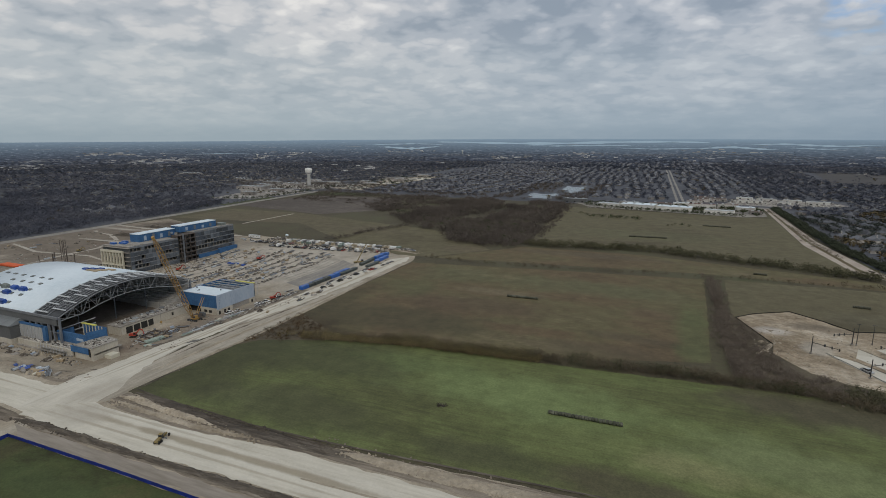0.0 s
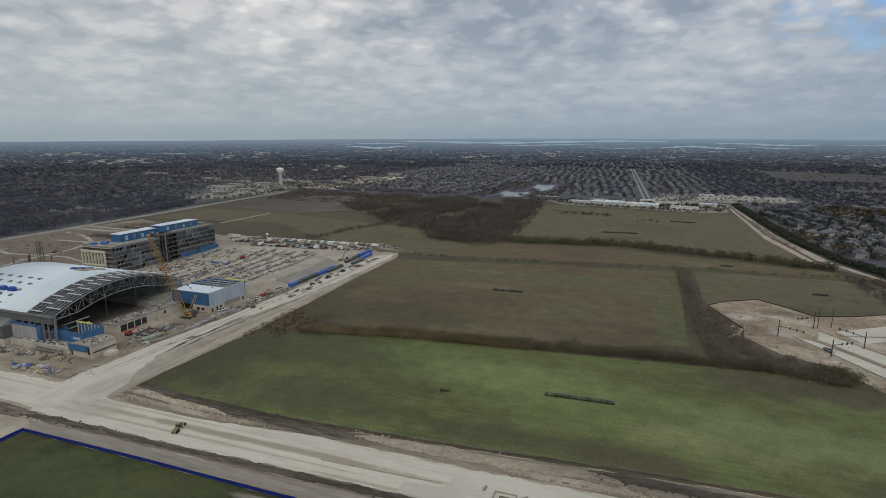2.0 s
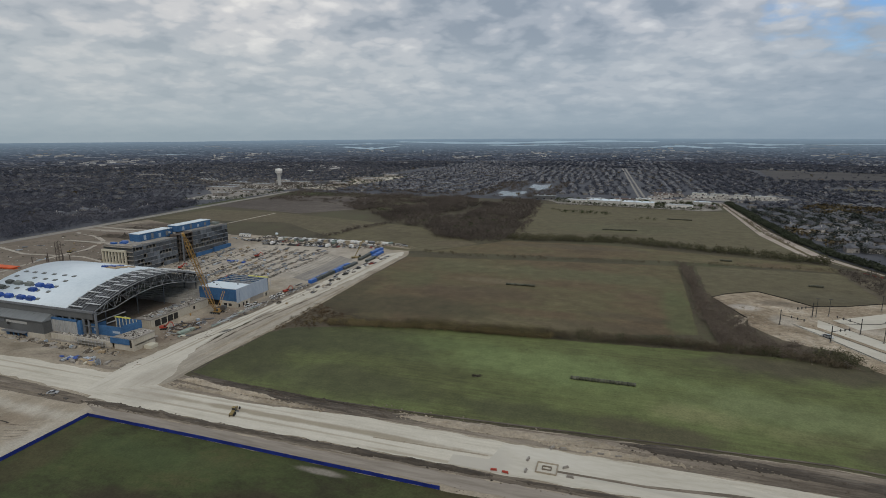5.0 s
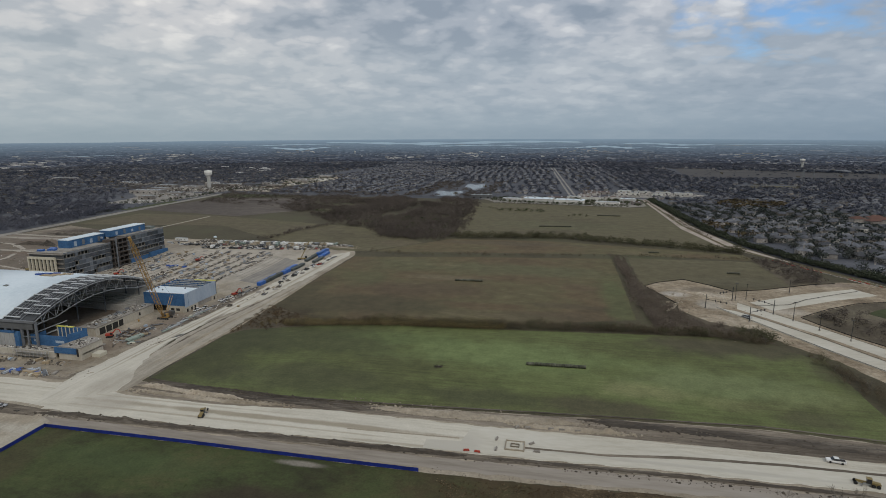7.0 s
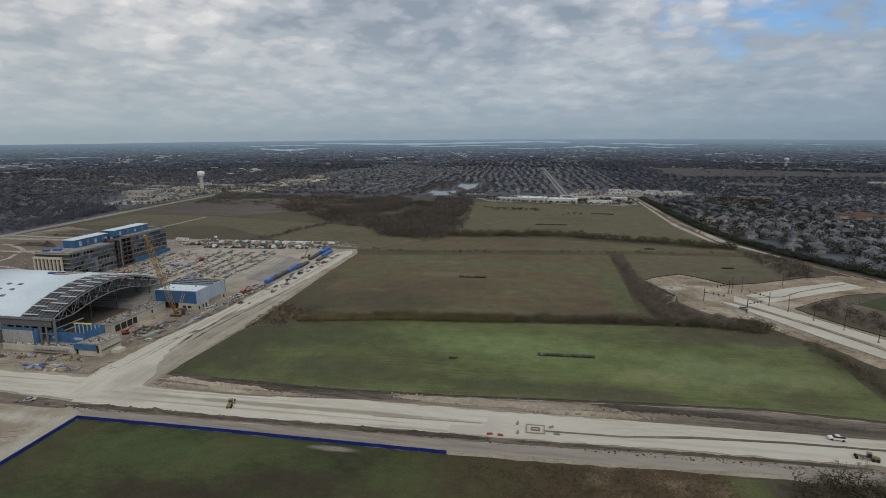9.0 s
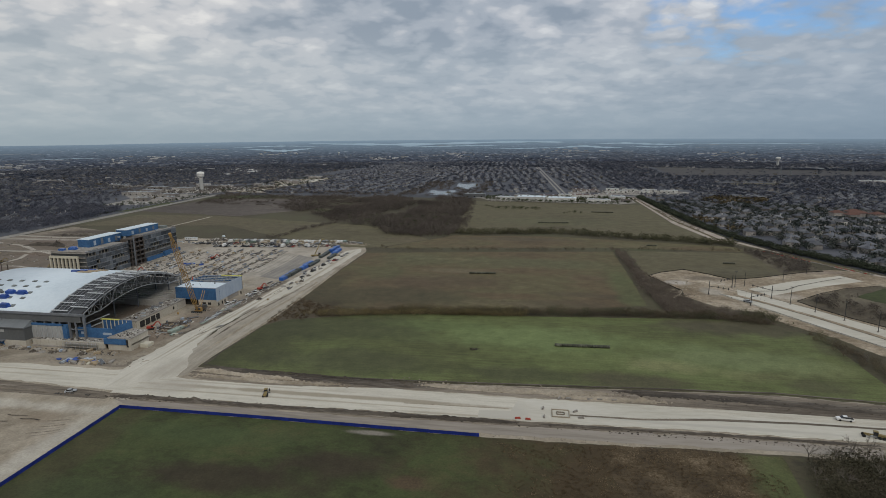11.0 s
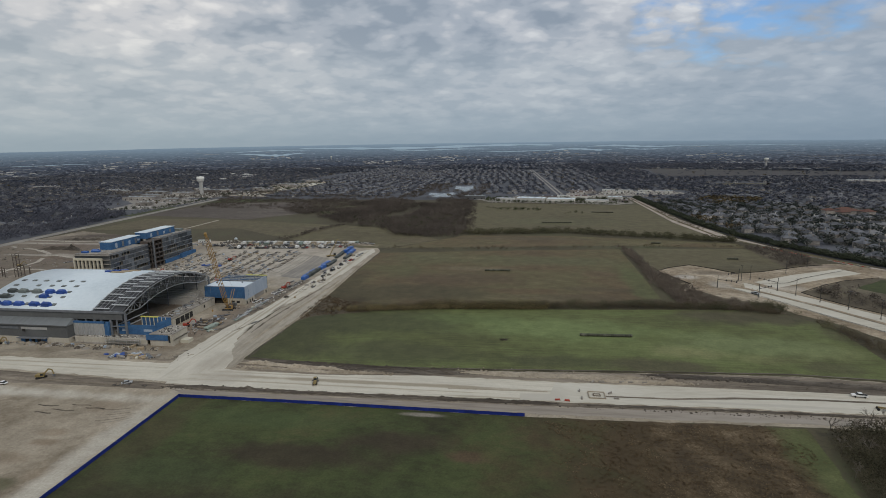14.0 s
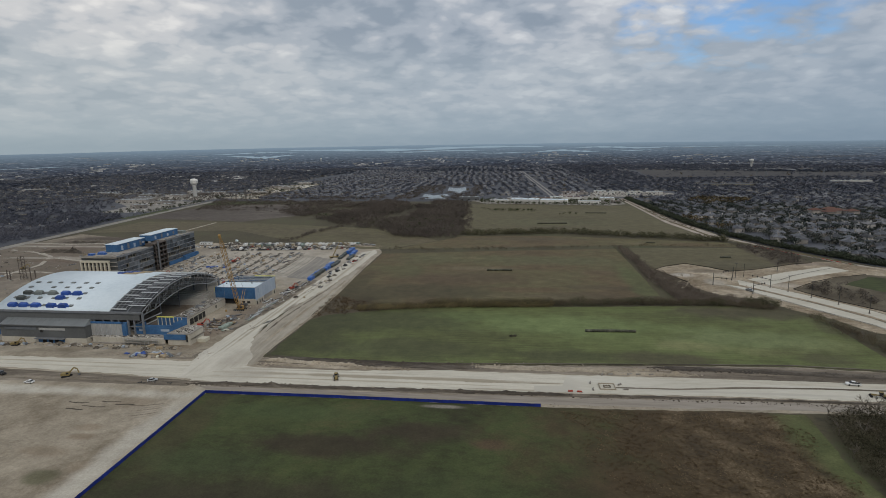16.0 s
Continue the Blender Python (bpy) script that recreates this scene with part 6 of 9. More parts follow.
def road_x(y):
    """East edge of the divided road."""
    pts = [(90, 650), (200, 545), (281, 455), (362, 415), (445, 385), (585, 370), (884, 364), (3000, 364)]
    return float(np.interp(y, [p[0] for p in pts], [p[1] for p in pts]))


def hip_roof(g, w, d, eave, rise, over=0.5, x=0.0, y=0.0):
    """A hipped roof over w by d metres."""
    a, b = w / 2 + over, d / 2 + over
    k = max(0.3, a - b)
    g.add([(x - a, y - b, eave), (x + a, y - b, eave), (x + a, y + b, eave), (x - a, y + b, eave), (x - k, y, eave + rise), (x + k, y, eave + rise)],
          [(0, 1, 5, 4), (1, 2, 5), (2, 3, 4, 5), (3, 0, 4), (3, 2, 1, 0)])


HOUSE_PLANS = [(12.5, 9, 3.0, 3.3, 6.8, 6.2, 3.4, 4.6), (11, 10, 5.2, 3.2, 6, 5.4, -2.9, 4.5), (14.5, 8.6, 3.0, 3.4, 5.8, 7.2, 4.2, 4.1), (12, 9.5, 5.0, 3.3, 6.8, 5.4, 2.4, 4.5), (13.5, 9.8, 3.2, 3.6, 5.4, 6.4, -4.0, 4.5)]


def house_geometry(plan):
    w, d, eave, rise, w2, d2, x2, y2 = plan
    wall, roof = Geo(), Geo()
    wall.box(-w / 2, w / 2, -d / 2, d / 2, -0.2, eave)
    wall.box(x2 - w2 / 2, x2 + w2 / 2, -y2 - d2 / 2, -y2 + d2 / 2, -0.2, eave * 0.92)
    hip_roof(roof, w, d, eave, rise)
    x3, y3, w3, d3 = -x2 * 0.9, y2 * 0.75, w2 * 0.85, d2 * 0.9
    wall.box(x3 - w3 / 2, x3 + w3 / 2, y3 - d3 / 2, y3 + d3 / 2, -0.2, eave * 0.95)
    hip_roof(roof, w3, d3, eave * 0.95, rise * 0.8, 0.5, x3, y3)
    hip_roof(roof, w2, d2, eave * 0.92, rise * 0.72, 0.5, x2, -y2)
    return wall, roof


def make_house(k):
    w, d, eave, rise, w2, d2, x2, y2 = HOUSE_PLANS[k]
    h = thing("house", 0, 0, -200 - 30 * k, "brick suburban house with a grey hipped shingle roof", "house", "houses beyond the road")
    wall, roof = house_geometry(HOUSE_PLANS[k])
    body = part("wall", wall, M["brick_wall"], h)
    part("roof", roof, M["shingle"], h)
    part("chimney", Geo().box(-w * 0.28, -w * 0.28 + 0.9, -0.5, 0.6, eave, eave + rise + 1.2), M["brick_wall"], h)
    part("garage_door", Geo().box(x2 - w2 * 0.36, x2 + w2 * 0.36, -y2 - d2 / 2 - 0.06, -y2 - d2 / 2 + 0.02, 0, 2.3), M["white_trim"], h, "pale garage door")
    for s in (-0.3, 0.12):
        part("window", Geo().box(w * s - 0.7, w * s + 0.7, d / 2 - 0.02, d / 2 + 0.05, 0.9, 2.5), M["dark"], body)
    for s in (-0.22, 0.25):
        part("window", Geo().box(-w / 2 - 0.05, -w / 2 + 0.02, d * s - 0.7, d * s + 0.7, 0.9, 2.5), M["dark"], body)
    return h


def house_spots():
    """Block by block: rows of houses along streets that turn from block to block."""
    r = random.Random(77)
    blocks = []
    for i in range(-19, 12):
        for j in range(-1, 15):
            cx, cy = i * 195 + r.uniform(-55, 55), 200 + j * 175 + r.uniform(-50, 50)
            if -160 < cx < 560 and cy > 880:
                blocks.append((cx, cy, 2.4 + r.uniform(-3, 3) + (78 if cx > 420 else 0), r.uniform(-0.0006, 0.0006), 30, r.uniform(14.5, 16.5)))
                continue
            blocks.append((cx, cy, r.choice((0, 12, -14, 90, 78, 100, 35, 90, 0)) + r.uniform(-8, 8), r.uniform(-0.0022, 0.0022), r.uniform(27, 32), r.uniform(15, 18)))
    centres = np.array([(q[0], q[1]) for q in blocks])
    spots = []
    for k, (cx, cy, turn, bend, gap, lot) in enumerate(blocks):
        c, s = math.cos(radians(turn)), math.sin(radians(turn))
        for a in range(-6, 7):
            for b in range(-13, 14):
                u, v = a * gap + (4.5 if a % 2 else -4.5), b * lot + (7 if a % 4 < 2 else 0)
                u += bend * v * v
                x, y = cx + u * c - v * s + r.uniform(-2.5, 2.5), cy + u * s + v * c + r.uniform(-2.5, 2.5)
                d = (centres[:, 0] - x) ** 2 + (centres[:, 1] - y) ** 2
                if int(d.argmin()) != k or r.random() < 0.07:
                    continue
                if x > road_x(y) + 26 and y > 120:
                    pass
                elif y > 905 and -460 < x <= 358 and not (y < 965 and x > -140) and not (-85 < x < 75 and y < 1230) and not (245 < x < 310 and y < 1020) and not (x < -385 and y < 1340):
                    pass
                elif y > 905 and 358 < x:
                    pass
                elif x < -520 and y > 430 and not (860 < y < 1130 and x > -800) and not (640 < y < 880 and x > -730) and r.random() < 0.45 + 0.3 * smooth01((y - 900) / 400):
                    pass
                else:
                    continue
                if y > 905 and abs(x - (231.5 - 0.042 * (y - 925))) < 20:
                    continue
                spots.append((x, y, turn + (0 if a % 2 else 180) + 90 + r.uniform(-9, 9)))
    return [q for q in spots if in_view(q[0], q[1], 40) and math.hypot(q[0] - 180, q[1] + 165) < 2650 and not (595 < q[0] < 765 and 1175 < q[1] < 1270) and not (295 < q[0] < 495 and 915 < q[1] < 1055) and not (930 < q[0] < 1050 and 1250 < q[1] < 1290) and not (560 < q[0] < 650 and 618 < q[1] < 685) and not (q[1] > 1480 and q[0] > 560 and q[1] < 1980)]


def build_suburbs():
    r = random.Random(5)
    spots = sorted(house_spots(), key=lambda s: math.hypot(s[0] - 180, s[1] + 165))
    near = [s for s in spots if s[0] > 370][:112] + [s for s in spots if s[0] < -400][:10]
    kept = set(near)
    protos = [make_house(k) for k in range(len(HOUSE_PLANS))]
    used = set()
    for x, y, turn in near:
        k = r.randrange(len(protos))
        m = pose(x, y, 0, 0, 0, turn)
        if k not in used:
            used.add(k)
            protos[k].matrix_basis = m
        else:
            copy_thing(protos[k], m)
    for label, area in (("east", lambda x, y: x > 364), ("north", lambda x, y: -480 < x <= 364), ("west", lambda x, y: x <= -480)):
        walls, roofs = Geo(), Geo()
        geos = [house_geometry(p) for p in HOUSE_PLANS]
        for x, y, turn in spots:
            if (x, y, turn) in kept or not area(x, y):
                continue
            w, rf = geos[r.randrange(len(geos))]
            k = r.uniform(0.8, 1.0) * (0.82 if y > 905 else 1.0)
            c, s, z = k * math.cos(radians(turn)), k * math.sin(radians(turn)), far_z(x, y)
            for src, dst in ((w, walls), (rf, roofs)):
                dst.add([(px * c - py * s + x, px * s + py * c + y, pz * k + z) for px, py, pz in src.v], src.f)
        base = tagged(new("distant_houses", walls.mesh("distant_houses", M["brick_wall"])), "rows of distant brick houses", "", "", "stuff")
        tagged(part("distant_roofs", roofs, M["shingle"], base), "grey shingle roofs tinted blue for haze", "", "", "stuff")
    # trees between the houses
    for tag, area, rate in (("east", lambda x, y: x > 364, 5.0), ("north", lambda x, y: -480 < x <= 364, 4.6), ("west", lambda x, y: x <= -480, 8.0)):
        tree_near, tree_far = [], []
        for x, y, turn in spots:
            if not area(x, y):
                continue
            for _ in range(int(rate) + (r.random() < rate % 1)):
                a = r.uniform(0, 6.283)
                d = r.uniform(9, 15)
                tx, ty = x + d * math.cos(a), y + d * math.sin(a)
                if tx < road_x(ty) + 12 and tx > 330 and ty < 884:
                    continue
                row = (tx, ty, r.uniform(3.2, 7.2) * (1.1 if x > 364 else 0.8), r.uniform(0.9, 1.4))
                (tree_near if math.hypot(tx - 180, ty + 165) < 1000 else tree_far).append(row)
        if tree_near:
            scatter("suburban_trees", OAK, tree_near, M["garden_tree" if tag == "east" else "hazy_suburb_tree"], "dark garden trees between houses", far_z)
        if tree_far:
            scatter("suburban_trees", FAR, tree_far, M["hazy_suburb_tree"], "distant garden trees tinted blue for haze", far_z)


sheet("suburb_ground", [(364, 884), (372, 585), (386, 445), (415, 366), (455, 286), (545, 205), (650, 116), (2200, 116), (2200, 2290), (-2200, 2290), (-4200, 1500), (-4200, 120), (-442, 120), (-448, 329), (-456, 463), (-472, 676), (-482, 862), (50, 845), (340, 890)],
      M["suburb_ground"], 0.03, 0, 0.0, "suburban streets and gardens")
sheet("pond", [(-50, 1005), (-20, 985), (1, 1010), (10, 965), (-4, 940), (13, 920), (8, 903), (-34, 900), (-30, 930), (-48, 950)], M["pond"], 0.10, 0, 2.0, "small pale pond")
sheet("pond", [(-15, 1199), (8, 1170), (29, 1205), (34, 1140), (45, 1110), (28, 1080), (42, 1034), (10, 1030), (14, 1075), (-8, 1100)], M["pond"], 0.10, 0, 2.0, "small pale pond")
sheet("boulevard", [(233.5, 925), (238, 925), (179, 2330), (174.5, 2330)], M["asphalt"], 0.08, 0, 0.0, "pale boulevard through the suburb")
sheet("boulevard", [(224, 925), (228.5, 925), (169.5, 2330), (165, 2330)], M["asphalt"], 0.08, 0, 0.0, "pale boulevard through the suburb")
sheet("cross_street", [(60, 862), (345, 885), (364, 886), (364, 905), (340, 905), (55, 880)], M["asphalt"], 0.12, 0, 0.0, "pale street behind the shops")
sheet("car_park", [(75, 842), (90, 812), (312, 768), (345, 790), (348, 880), (60, 860)], M["asphalt"], 0.10, 0, 0.0, "pale shopping centre car park")
build_suburbs()
scatter("roadside_trees", OAK, along([(366, 884), (374, 640), (380, 530), (392, 450), (420, 370), (460, 292), (550, 212), (650, 125)], 0.55, 2.2, 3.2, 6.0, 1.0, 31), M["screen_green"], "dense dark green tree screen along the road")
# blue of the hazy air is put into this woodland's grey
M["west_scrub"] = surface("haze_blue_woodland", [(0.048, 0.053, 0.071), (0.078, 0.082, 0.103), (0.124, 0.125, 0.142)], 0.008, 0.2, 0.95, island=0.3, spec=0.05)
scatter("west_wood", SMALL, fill([(-450, 130), (-462, 480), (-480, 600), (-600, 660), (-720, 560), (-900, 640), (-1100, 560), (-1000, 130)], 40.0, 3.5, 7.5, 1.3, 32), M["west_scrub"], "bare woodland west of the road, tinted blue for haze")
scatter("west_wood", FAR, [q for q in fill([(-500, 620), (-520, 860), (-820, 880), (-1100, 1000), (-1900, 1000), (-1700, 480), (-1080, 560), (-720, 560)], 150.0, 3.0, 6.5, 1.4, 34) if not (645 < q[1] < 885 and q[0] > -0.55 * q[1] - 215)], M["west_scrub"], "bare trees among western houses, tinted blue for haze")
scatter("roadside_trees", SMALL, along([(-478, 520), (-484, 700), (-492, 860)], 9.0, 0.8, 3.0, 4.5, 1.0, 33), M["evergreen"], "row of small street trees")

r = random.Random(61)
far_places = []
while len(far_places) < 11000:
    az, d = radians(r.uniform(-62, 36)), 2150 + 1750 * r.random() ** 1.3
    x, y = 180 + d * math.sin(az), -165 + d * math.cos(az)
    if noise.noise((x * 0.004, y * 0.004, 3)) + 0.5 * noise.noise((x * 0.02, y * 0.02, 8)) > -0.12:
        far_places.append((x, y, r.uniform(3, 7.5) * (1 - 0.65 * smooth01((d - 2150) / 1500)), r.uniform(1.2, 3.0)))
# far haze mixed into the woods' base colour as blue
M["far_woods"] = surface("hazy_distant_woods", [(0.031, 0.038, 0.055), (0.052, 0.060, 0.081), (0.090, 0.095, 0.114)], 0.004, 0.05, 0.95, island=0.45, spec=0.05)
far_roofs = Geo()
for i in range(420):
    az, d = radians(r.uniform(-61, 36)), 2250 + 1300 * r.random() ** 1.6
    drift = r.gauss(0, 3)
    for k in range(r.randint(5, 16)):
        b, q = az + 22 * k / d, d + drift * k + r.uniform(-5, 5)
        x, y = 180 + q * math.sin(b), -165 + q * math.cos(b)
        hip_roof(far_roofs, r.uniform(9, 15), r.uniform(8, 11), far_z(x, y) + 1.0, r.uniform(1.6, 2.8), 0.5, x, y)
# roof greys take a blue cast in place of haze
M["far_roofs"] = surface("hazy_shingles", [(0.062, 0.071, 0.088), (0.100, 0.106, 0.120), (0.175, 0.180, 0.188)], 0.01, 0.1, 0.95, island=0.5)
tagged(new("distant_roofs", far_roofs.mesh("distant_roofs", M["far_roofs"])), "rows of far grey roofs with haze in their colour", "", "", "stuff")
scatter("far_woods", FAR, far_places, M["far_woods"], "distant woods and gardens in painted blue haze", far_z)
scatter("prairie_brush", FAR, fill([(560, 1500), (1250, 1500), (1500, 1960), (700, 1960)], 2600, 2, 5, 1.4, 62), M["hazy_suburb_tree"], "scattered brush on a distant prairie", far_z)
M["far_prairie"] = surface("grey_brown_prairie", [(0.044, 0.042, 0.042), (0.060, 0.056, 0.055), (0.084, 0.078, 0.074)], 0.006, 0.05, 0.95, stretch=(0.3, 1, 1))
sheet("distant_prairie", [(560, 1490), (1300, 1490), (1560, 1970), (620, 1970)], M["far_prairie"], 0.14, 0, 6.0, "brown distant prairie")
sheet("distant_park", [(605, 1195), (640, 1180), (700, 1178), (752, 1195), (745, 1240), (690, 1262), (620, 1245)], M["pasture"], 0.14, 0, 6.0, "pale green park among houses")

# pale commercial roofs, autumn trees and a school among the distant houses
M["pale_block"] = surface("distant_buildings", [(0.22, 0.22, 0.22), (0.36, 0.355, 0.345), (0.52, 0.51, 0.49)], 0.01, 0.1, 0.9, island=0.4)
blocks = Geo()
centres = [(r.uniform(-58, 34), r.uniform(1900, 3900)) for _ in range(26)]
for i in range(330):
    az, d = r.choice(centres)
    az, d = radians(az + r.gauss(0, 1.6)), d + r.gauss(0, 110)
    if d < 1750:
        continue
    if d < 2400 and (-0.5 < az < 0.30 or az < -0.72):
        continue
    x, y = 180 + d * math.sin(az), -165 + d * math.cos(az)
    w, dp, h = 3 + 15 * r.random() ** 2, r.uniform(8, 26), r.uniform(2.5, 5.5)
    blocks.box(x - w, x + w, y - dp / 2, y + dp / 2, far_z(x, y) - 1, far_z(x, y) + h)
tagged(new("distant_buildings", blocks.mesh("distant_buildings", M["pale_block"])), "pale flat-roofed buildings far off", "", "", "stuff")
M["autumn"] = surface("autumn_trees", [(0.050, 0.042, 0.026), (0.078, 0.062, 0.036), (0.105, 0.082, 0.048)], 0.02, 0.4, 0.95, island=0.4, spec=0.05)
autumn = fill([(470, 770), (545, 780), (570, 850), (500, 880), (460, 830)], 70, 5, 9.5, 1.2, 63) + fill([(380, 500), (430, 480), (420, 620), (385, 620)], 260, 4, 8, 1.2, 64)
for i in range(160):
    az, d = radians(r.uniform(-55, 34)), 700 + 1500 * r.random()
    x, y = 180 + d * math.sin(az), -165 + d * math.cos(az)
    if x > road_x(y) + 14 or y > 910 or x < -500:
        autumn.append((x, y, r.uniform(4, 8), 1.2))
scatter("autumn_trees", FAR, autumn, M["autumn"], "russet autumn trees among the houses", far_z)
around = [q for q in fill([(-95, 868), (72, 875), (76, 1230), (-95, 1240)], 100, 3, 6.5, 1.3, 65) if not (-54 < q[0] < 16 and 893 < q[1] < 1012) and not (-19 < q[0] < 48 and 1024 < q[1] < 1210)]
around += fill([(-800, 870), (-500, 860), (-410, 1020), (-470, 1120), (-800, 1110)], 200, 3, 6, 1.3, 66) + fill([(-470, 905), (-100, 860), (-100, 900), (-240, 1030), (-440, 1040)], 150, 3, 6, 1.3, 67)
scatter("pond_side_trees", SMALL, around, M["wood_scrub"], "dark bare trees round ponds and car parks")


def school():
    s = thing("school", 618, 655, 0.03, "long building with red tiled hipped roofs", "school", "", 12)
    for x, y, w, d in ((0, 0, 22, 12), (-20, -12, 16, 11), (16, -12, 17, 12), (6, 17, 20, 11), (-24, 10, 15, 10)):
        part("wall", Geo().box(x - w / 2, x + w / 2, y - d / 2, y + d / 2, 0, 5), M["brick_wall"], s)
        g = Geo()
        hip_roof(g, w, d, 5, 3.2, 0.8, x, y) if w > d else g.add([(x - w / 2 - 0.8, y - d / 2 - 0.8, 5), (x + w / 2 + 0.8, y - d / 2 - 0.8, 5), (x + w / 2 + 0.8, y + d / 2 + 0.8, 5), (x - w / 2 - 0.8, y + d / 2 + 0.8, 5), (x, y, 9)],
                                                               [(0, 1, 4), (1, 2, 4), (2, 3, 4), (3, 0, 4), (3, 2, 1, 0)])
        part("roof", g, M["red_roof"], s)


school()

# ---- machines, vehicles and loose things ----
M["tyre"] = plain("black_rubber", (0.02, 0.02, 0.02), 0.9)
M["car_glass"] = plain("dark_car_glass", (0.02, 0.024, 0.028), 0.1, spec=0.8)
PAINT = {"white": (0.68, 0.68, 0.67), "silver": (0.36, 0.37, 0.38), "black": (0.025, 0.025, 0.028), "red": (0.33, 0.035, 0.025), "dark blue": (0.025, 0.045, 0.11), "tan": (0.33, 0.28, 0.20), "grey": (0.13, 0.135, 0.14), "grey green": (0.16, 0.21, 0.18)}
for key, c in PAINT.items():
    M["paint " + key] = plain(key.replace(" ", "_") + "_car_paint", c, 0.3, spec=0.5, dirt=0.12)


def extruded(profile, w0, w1):
    """A side profile in x and z, drawn out across y."""
    g, n = Geo(), len(profile)
    g.v = [(x, w0, z) for x, z in profile] + [(x, w1, z) for x, z in profile]
    g.f = [tuple(range(n)), tuple(range(n, 2 * n))[::-1]] + [(i, n + i, n + (i + 1) % n, (i + 1) % n) for i in range(n)]
    return g


def wheels(parent, xs, half, r=0.38, w=0.24):
    for x in xs:
        for s in (-1, 1):
            part("wheel", Geo().rod((x, s * half, r), (x, s * (half - w), r), r, 10), M["tyre"], parent)


def make_vehicle(kind, colour, group):
    paint = M["paint " + colour]
    if kind == "car":
        t = thing("car", 0, 0, -300, f"{colour} saloon car parked on the bare site", "car", group)
        part("body", extruded([(-2.3, 0.35), (2.3, 0.35), (2.3, 0.75), (1.2, 0.9), (-1.6, 0.95), (-2.3, 0.85)], -0.88, 0.88), paint, t)
        part("cabin", extruded([(1.1, 0.9), (0.4, 1.42), (-1.1, 1.45), (-1.8, 0.95)], -0.78, 0.78), M["car_glass"], t, "dark glazed cabin")
        part("roof", extruded([(0.35, 1.42), (-1.05, 1.45), (-1.05, 1.5), (0.35, 1.47)], -0.72, 0.72), paint, t)
        wheels(t, (1.4, -1.4), 0.9, 0.33)
    elif kind == "pickup":
        t = thing("pickup_truck", 0, 0, -300, f"{colour} crew-cab pickup truck standing on the dirt", "pickup truck", group)
        part("body", extruded([(-2.9, 0.5), (2.9, 0.5), (2.9, 1.05), (1.5, 1.2), (-0.9, 1.2), (-2.9, 1.15)], -0.98, 0.98), paint, t)
        part("cabin", extruded([(1.5, 1.2), (0.8, 1.85), (-0.8, 1.88), (-0.95, 1.2)], -0.86, 0.86), M["car_glass"], t, "dark glazed cabin")
        part("roof", extruded([(0.75, 1.85), (-0.78, 1.88), (-0.78, 1.94), (0.75, 1.91)], -0.82, 0.82), paint, t)
        part("load_bed", Geo().box(-2.75, -1.05, -0.82, 0.82, 1.16, 1.21), M["dark"], t)
        wheels(t, (1.85, -1.75), 1.0, 0.42)
    elif kind == "van":
        t = thing("box_truck", 0, 0, -300, f"{colour} box truck parked on the site", "truck", group)
        part("box", Geo().box(-3.6, 1.4, -1.2, 1.2, 0.9, 3.4), M["paint white"], t)
        part("cab", extruded([(1.5, 0.6), (3.4, 0.6), (3.4, 1.5), (2.9, 2.4), (1.5, 2.5)], -1.05, 1.05), paint, t)
        part("windscreen", extruded([(3.42, 1.55), (2.95, 2.35), (2.85, 2.35), (3.3, 1.55)], -0.95, 0.95), M["car_glass"], t)
        part("chassis", Geo().box(-3.5, 3.2, -0.5, 0.5, 0.5, 0.9), M["greyclad"], t)
        wheels(t, (2.5, -2.4), 1.1, 0.46)
    elif kind == "trailer":
        t = thing("site_trailer", 0, 0, -300, "long white site office trailer on blocks", "trailer", group)
        body = part("body", Geo().box(-7, 7, -1.6, 1.6, 0.8, 3.5), M["paint " + colour], t)
        part("roof", Geo().box(-7.1, 7.1, -1.7, 1.7, 3.5, 3.7), M["light_steel"], t)
        for x in (-4.5, 0.5, 4.5):
            part("window", Geo().box(x - 0.6, x + 0.6, -1.64, -1.6, 1.7, 2.6), M["car_glass"], body)
        part("door", Geo().box(-2.4, -1.5, -1.65, -1.6, 0.9, 2.9), M["greyclad"], body)
        part("skirt", Geo().box(-6.9, 6.9, -1.5, 1.5, 0.0, 0.8), M["greyclad"], t)
    elif kind == "container":
        t = thing("shipping_container", 0, 0, -300, f"{colour} steel shipping container on the ground", "container", group)
        body = part("body", Geo().box(-3, 3, -1.2, 1.2, 0.1, 2.6), M["paint " + colour], t)
        for i in range(9):
            part("rib", Geo().box(-2.8 + i * 0.66, -2.6 + i * 0.66, -1.25, -1.2, 0.2, 2.5), M["paint " + colour], body)
        for s in (-0.6, 0.6):
            part("door", Geo().box(3.0, 3.05, s - 0.55, s + 0.55, 0.2, 2.5), M["paint " + colour], body)
    return t


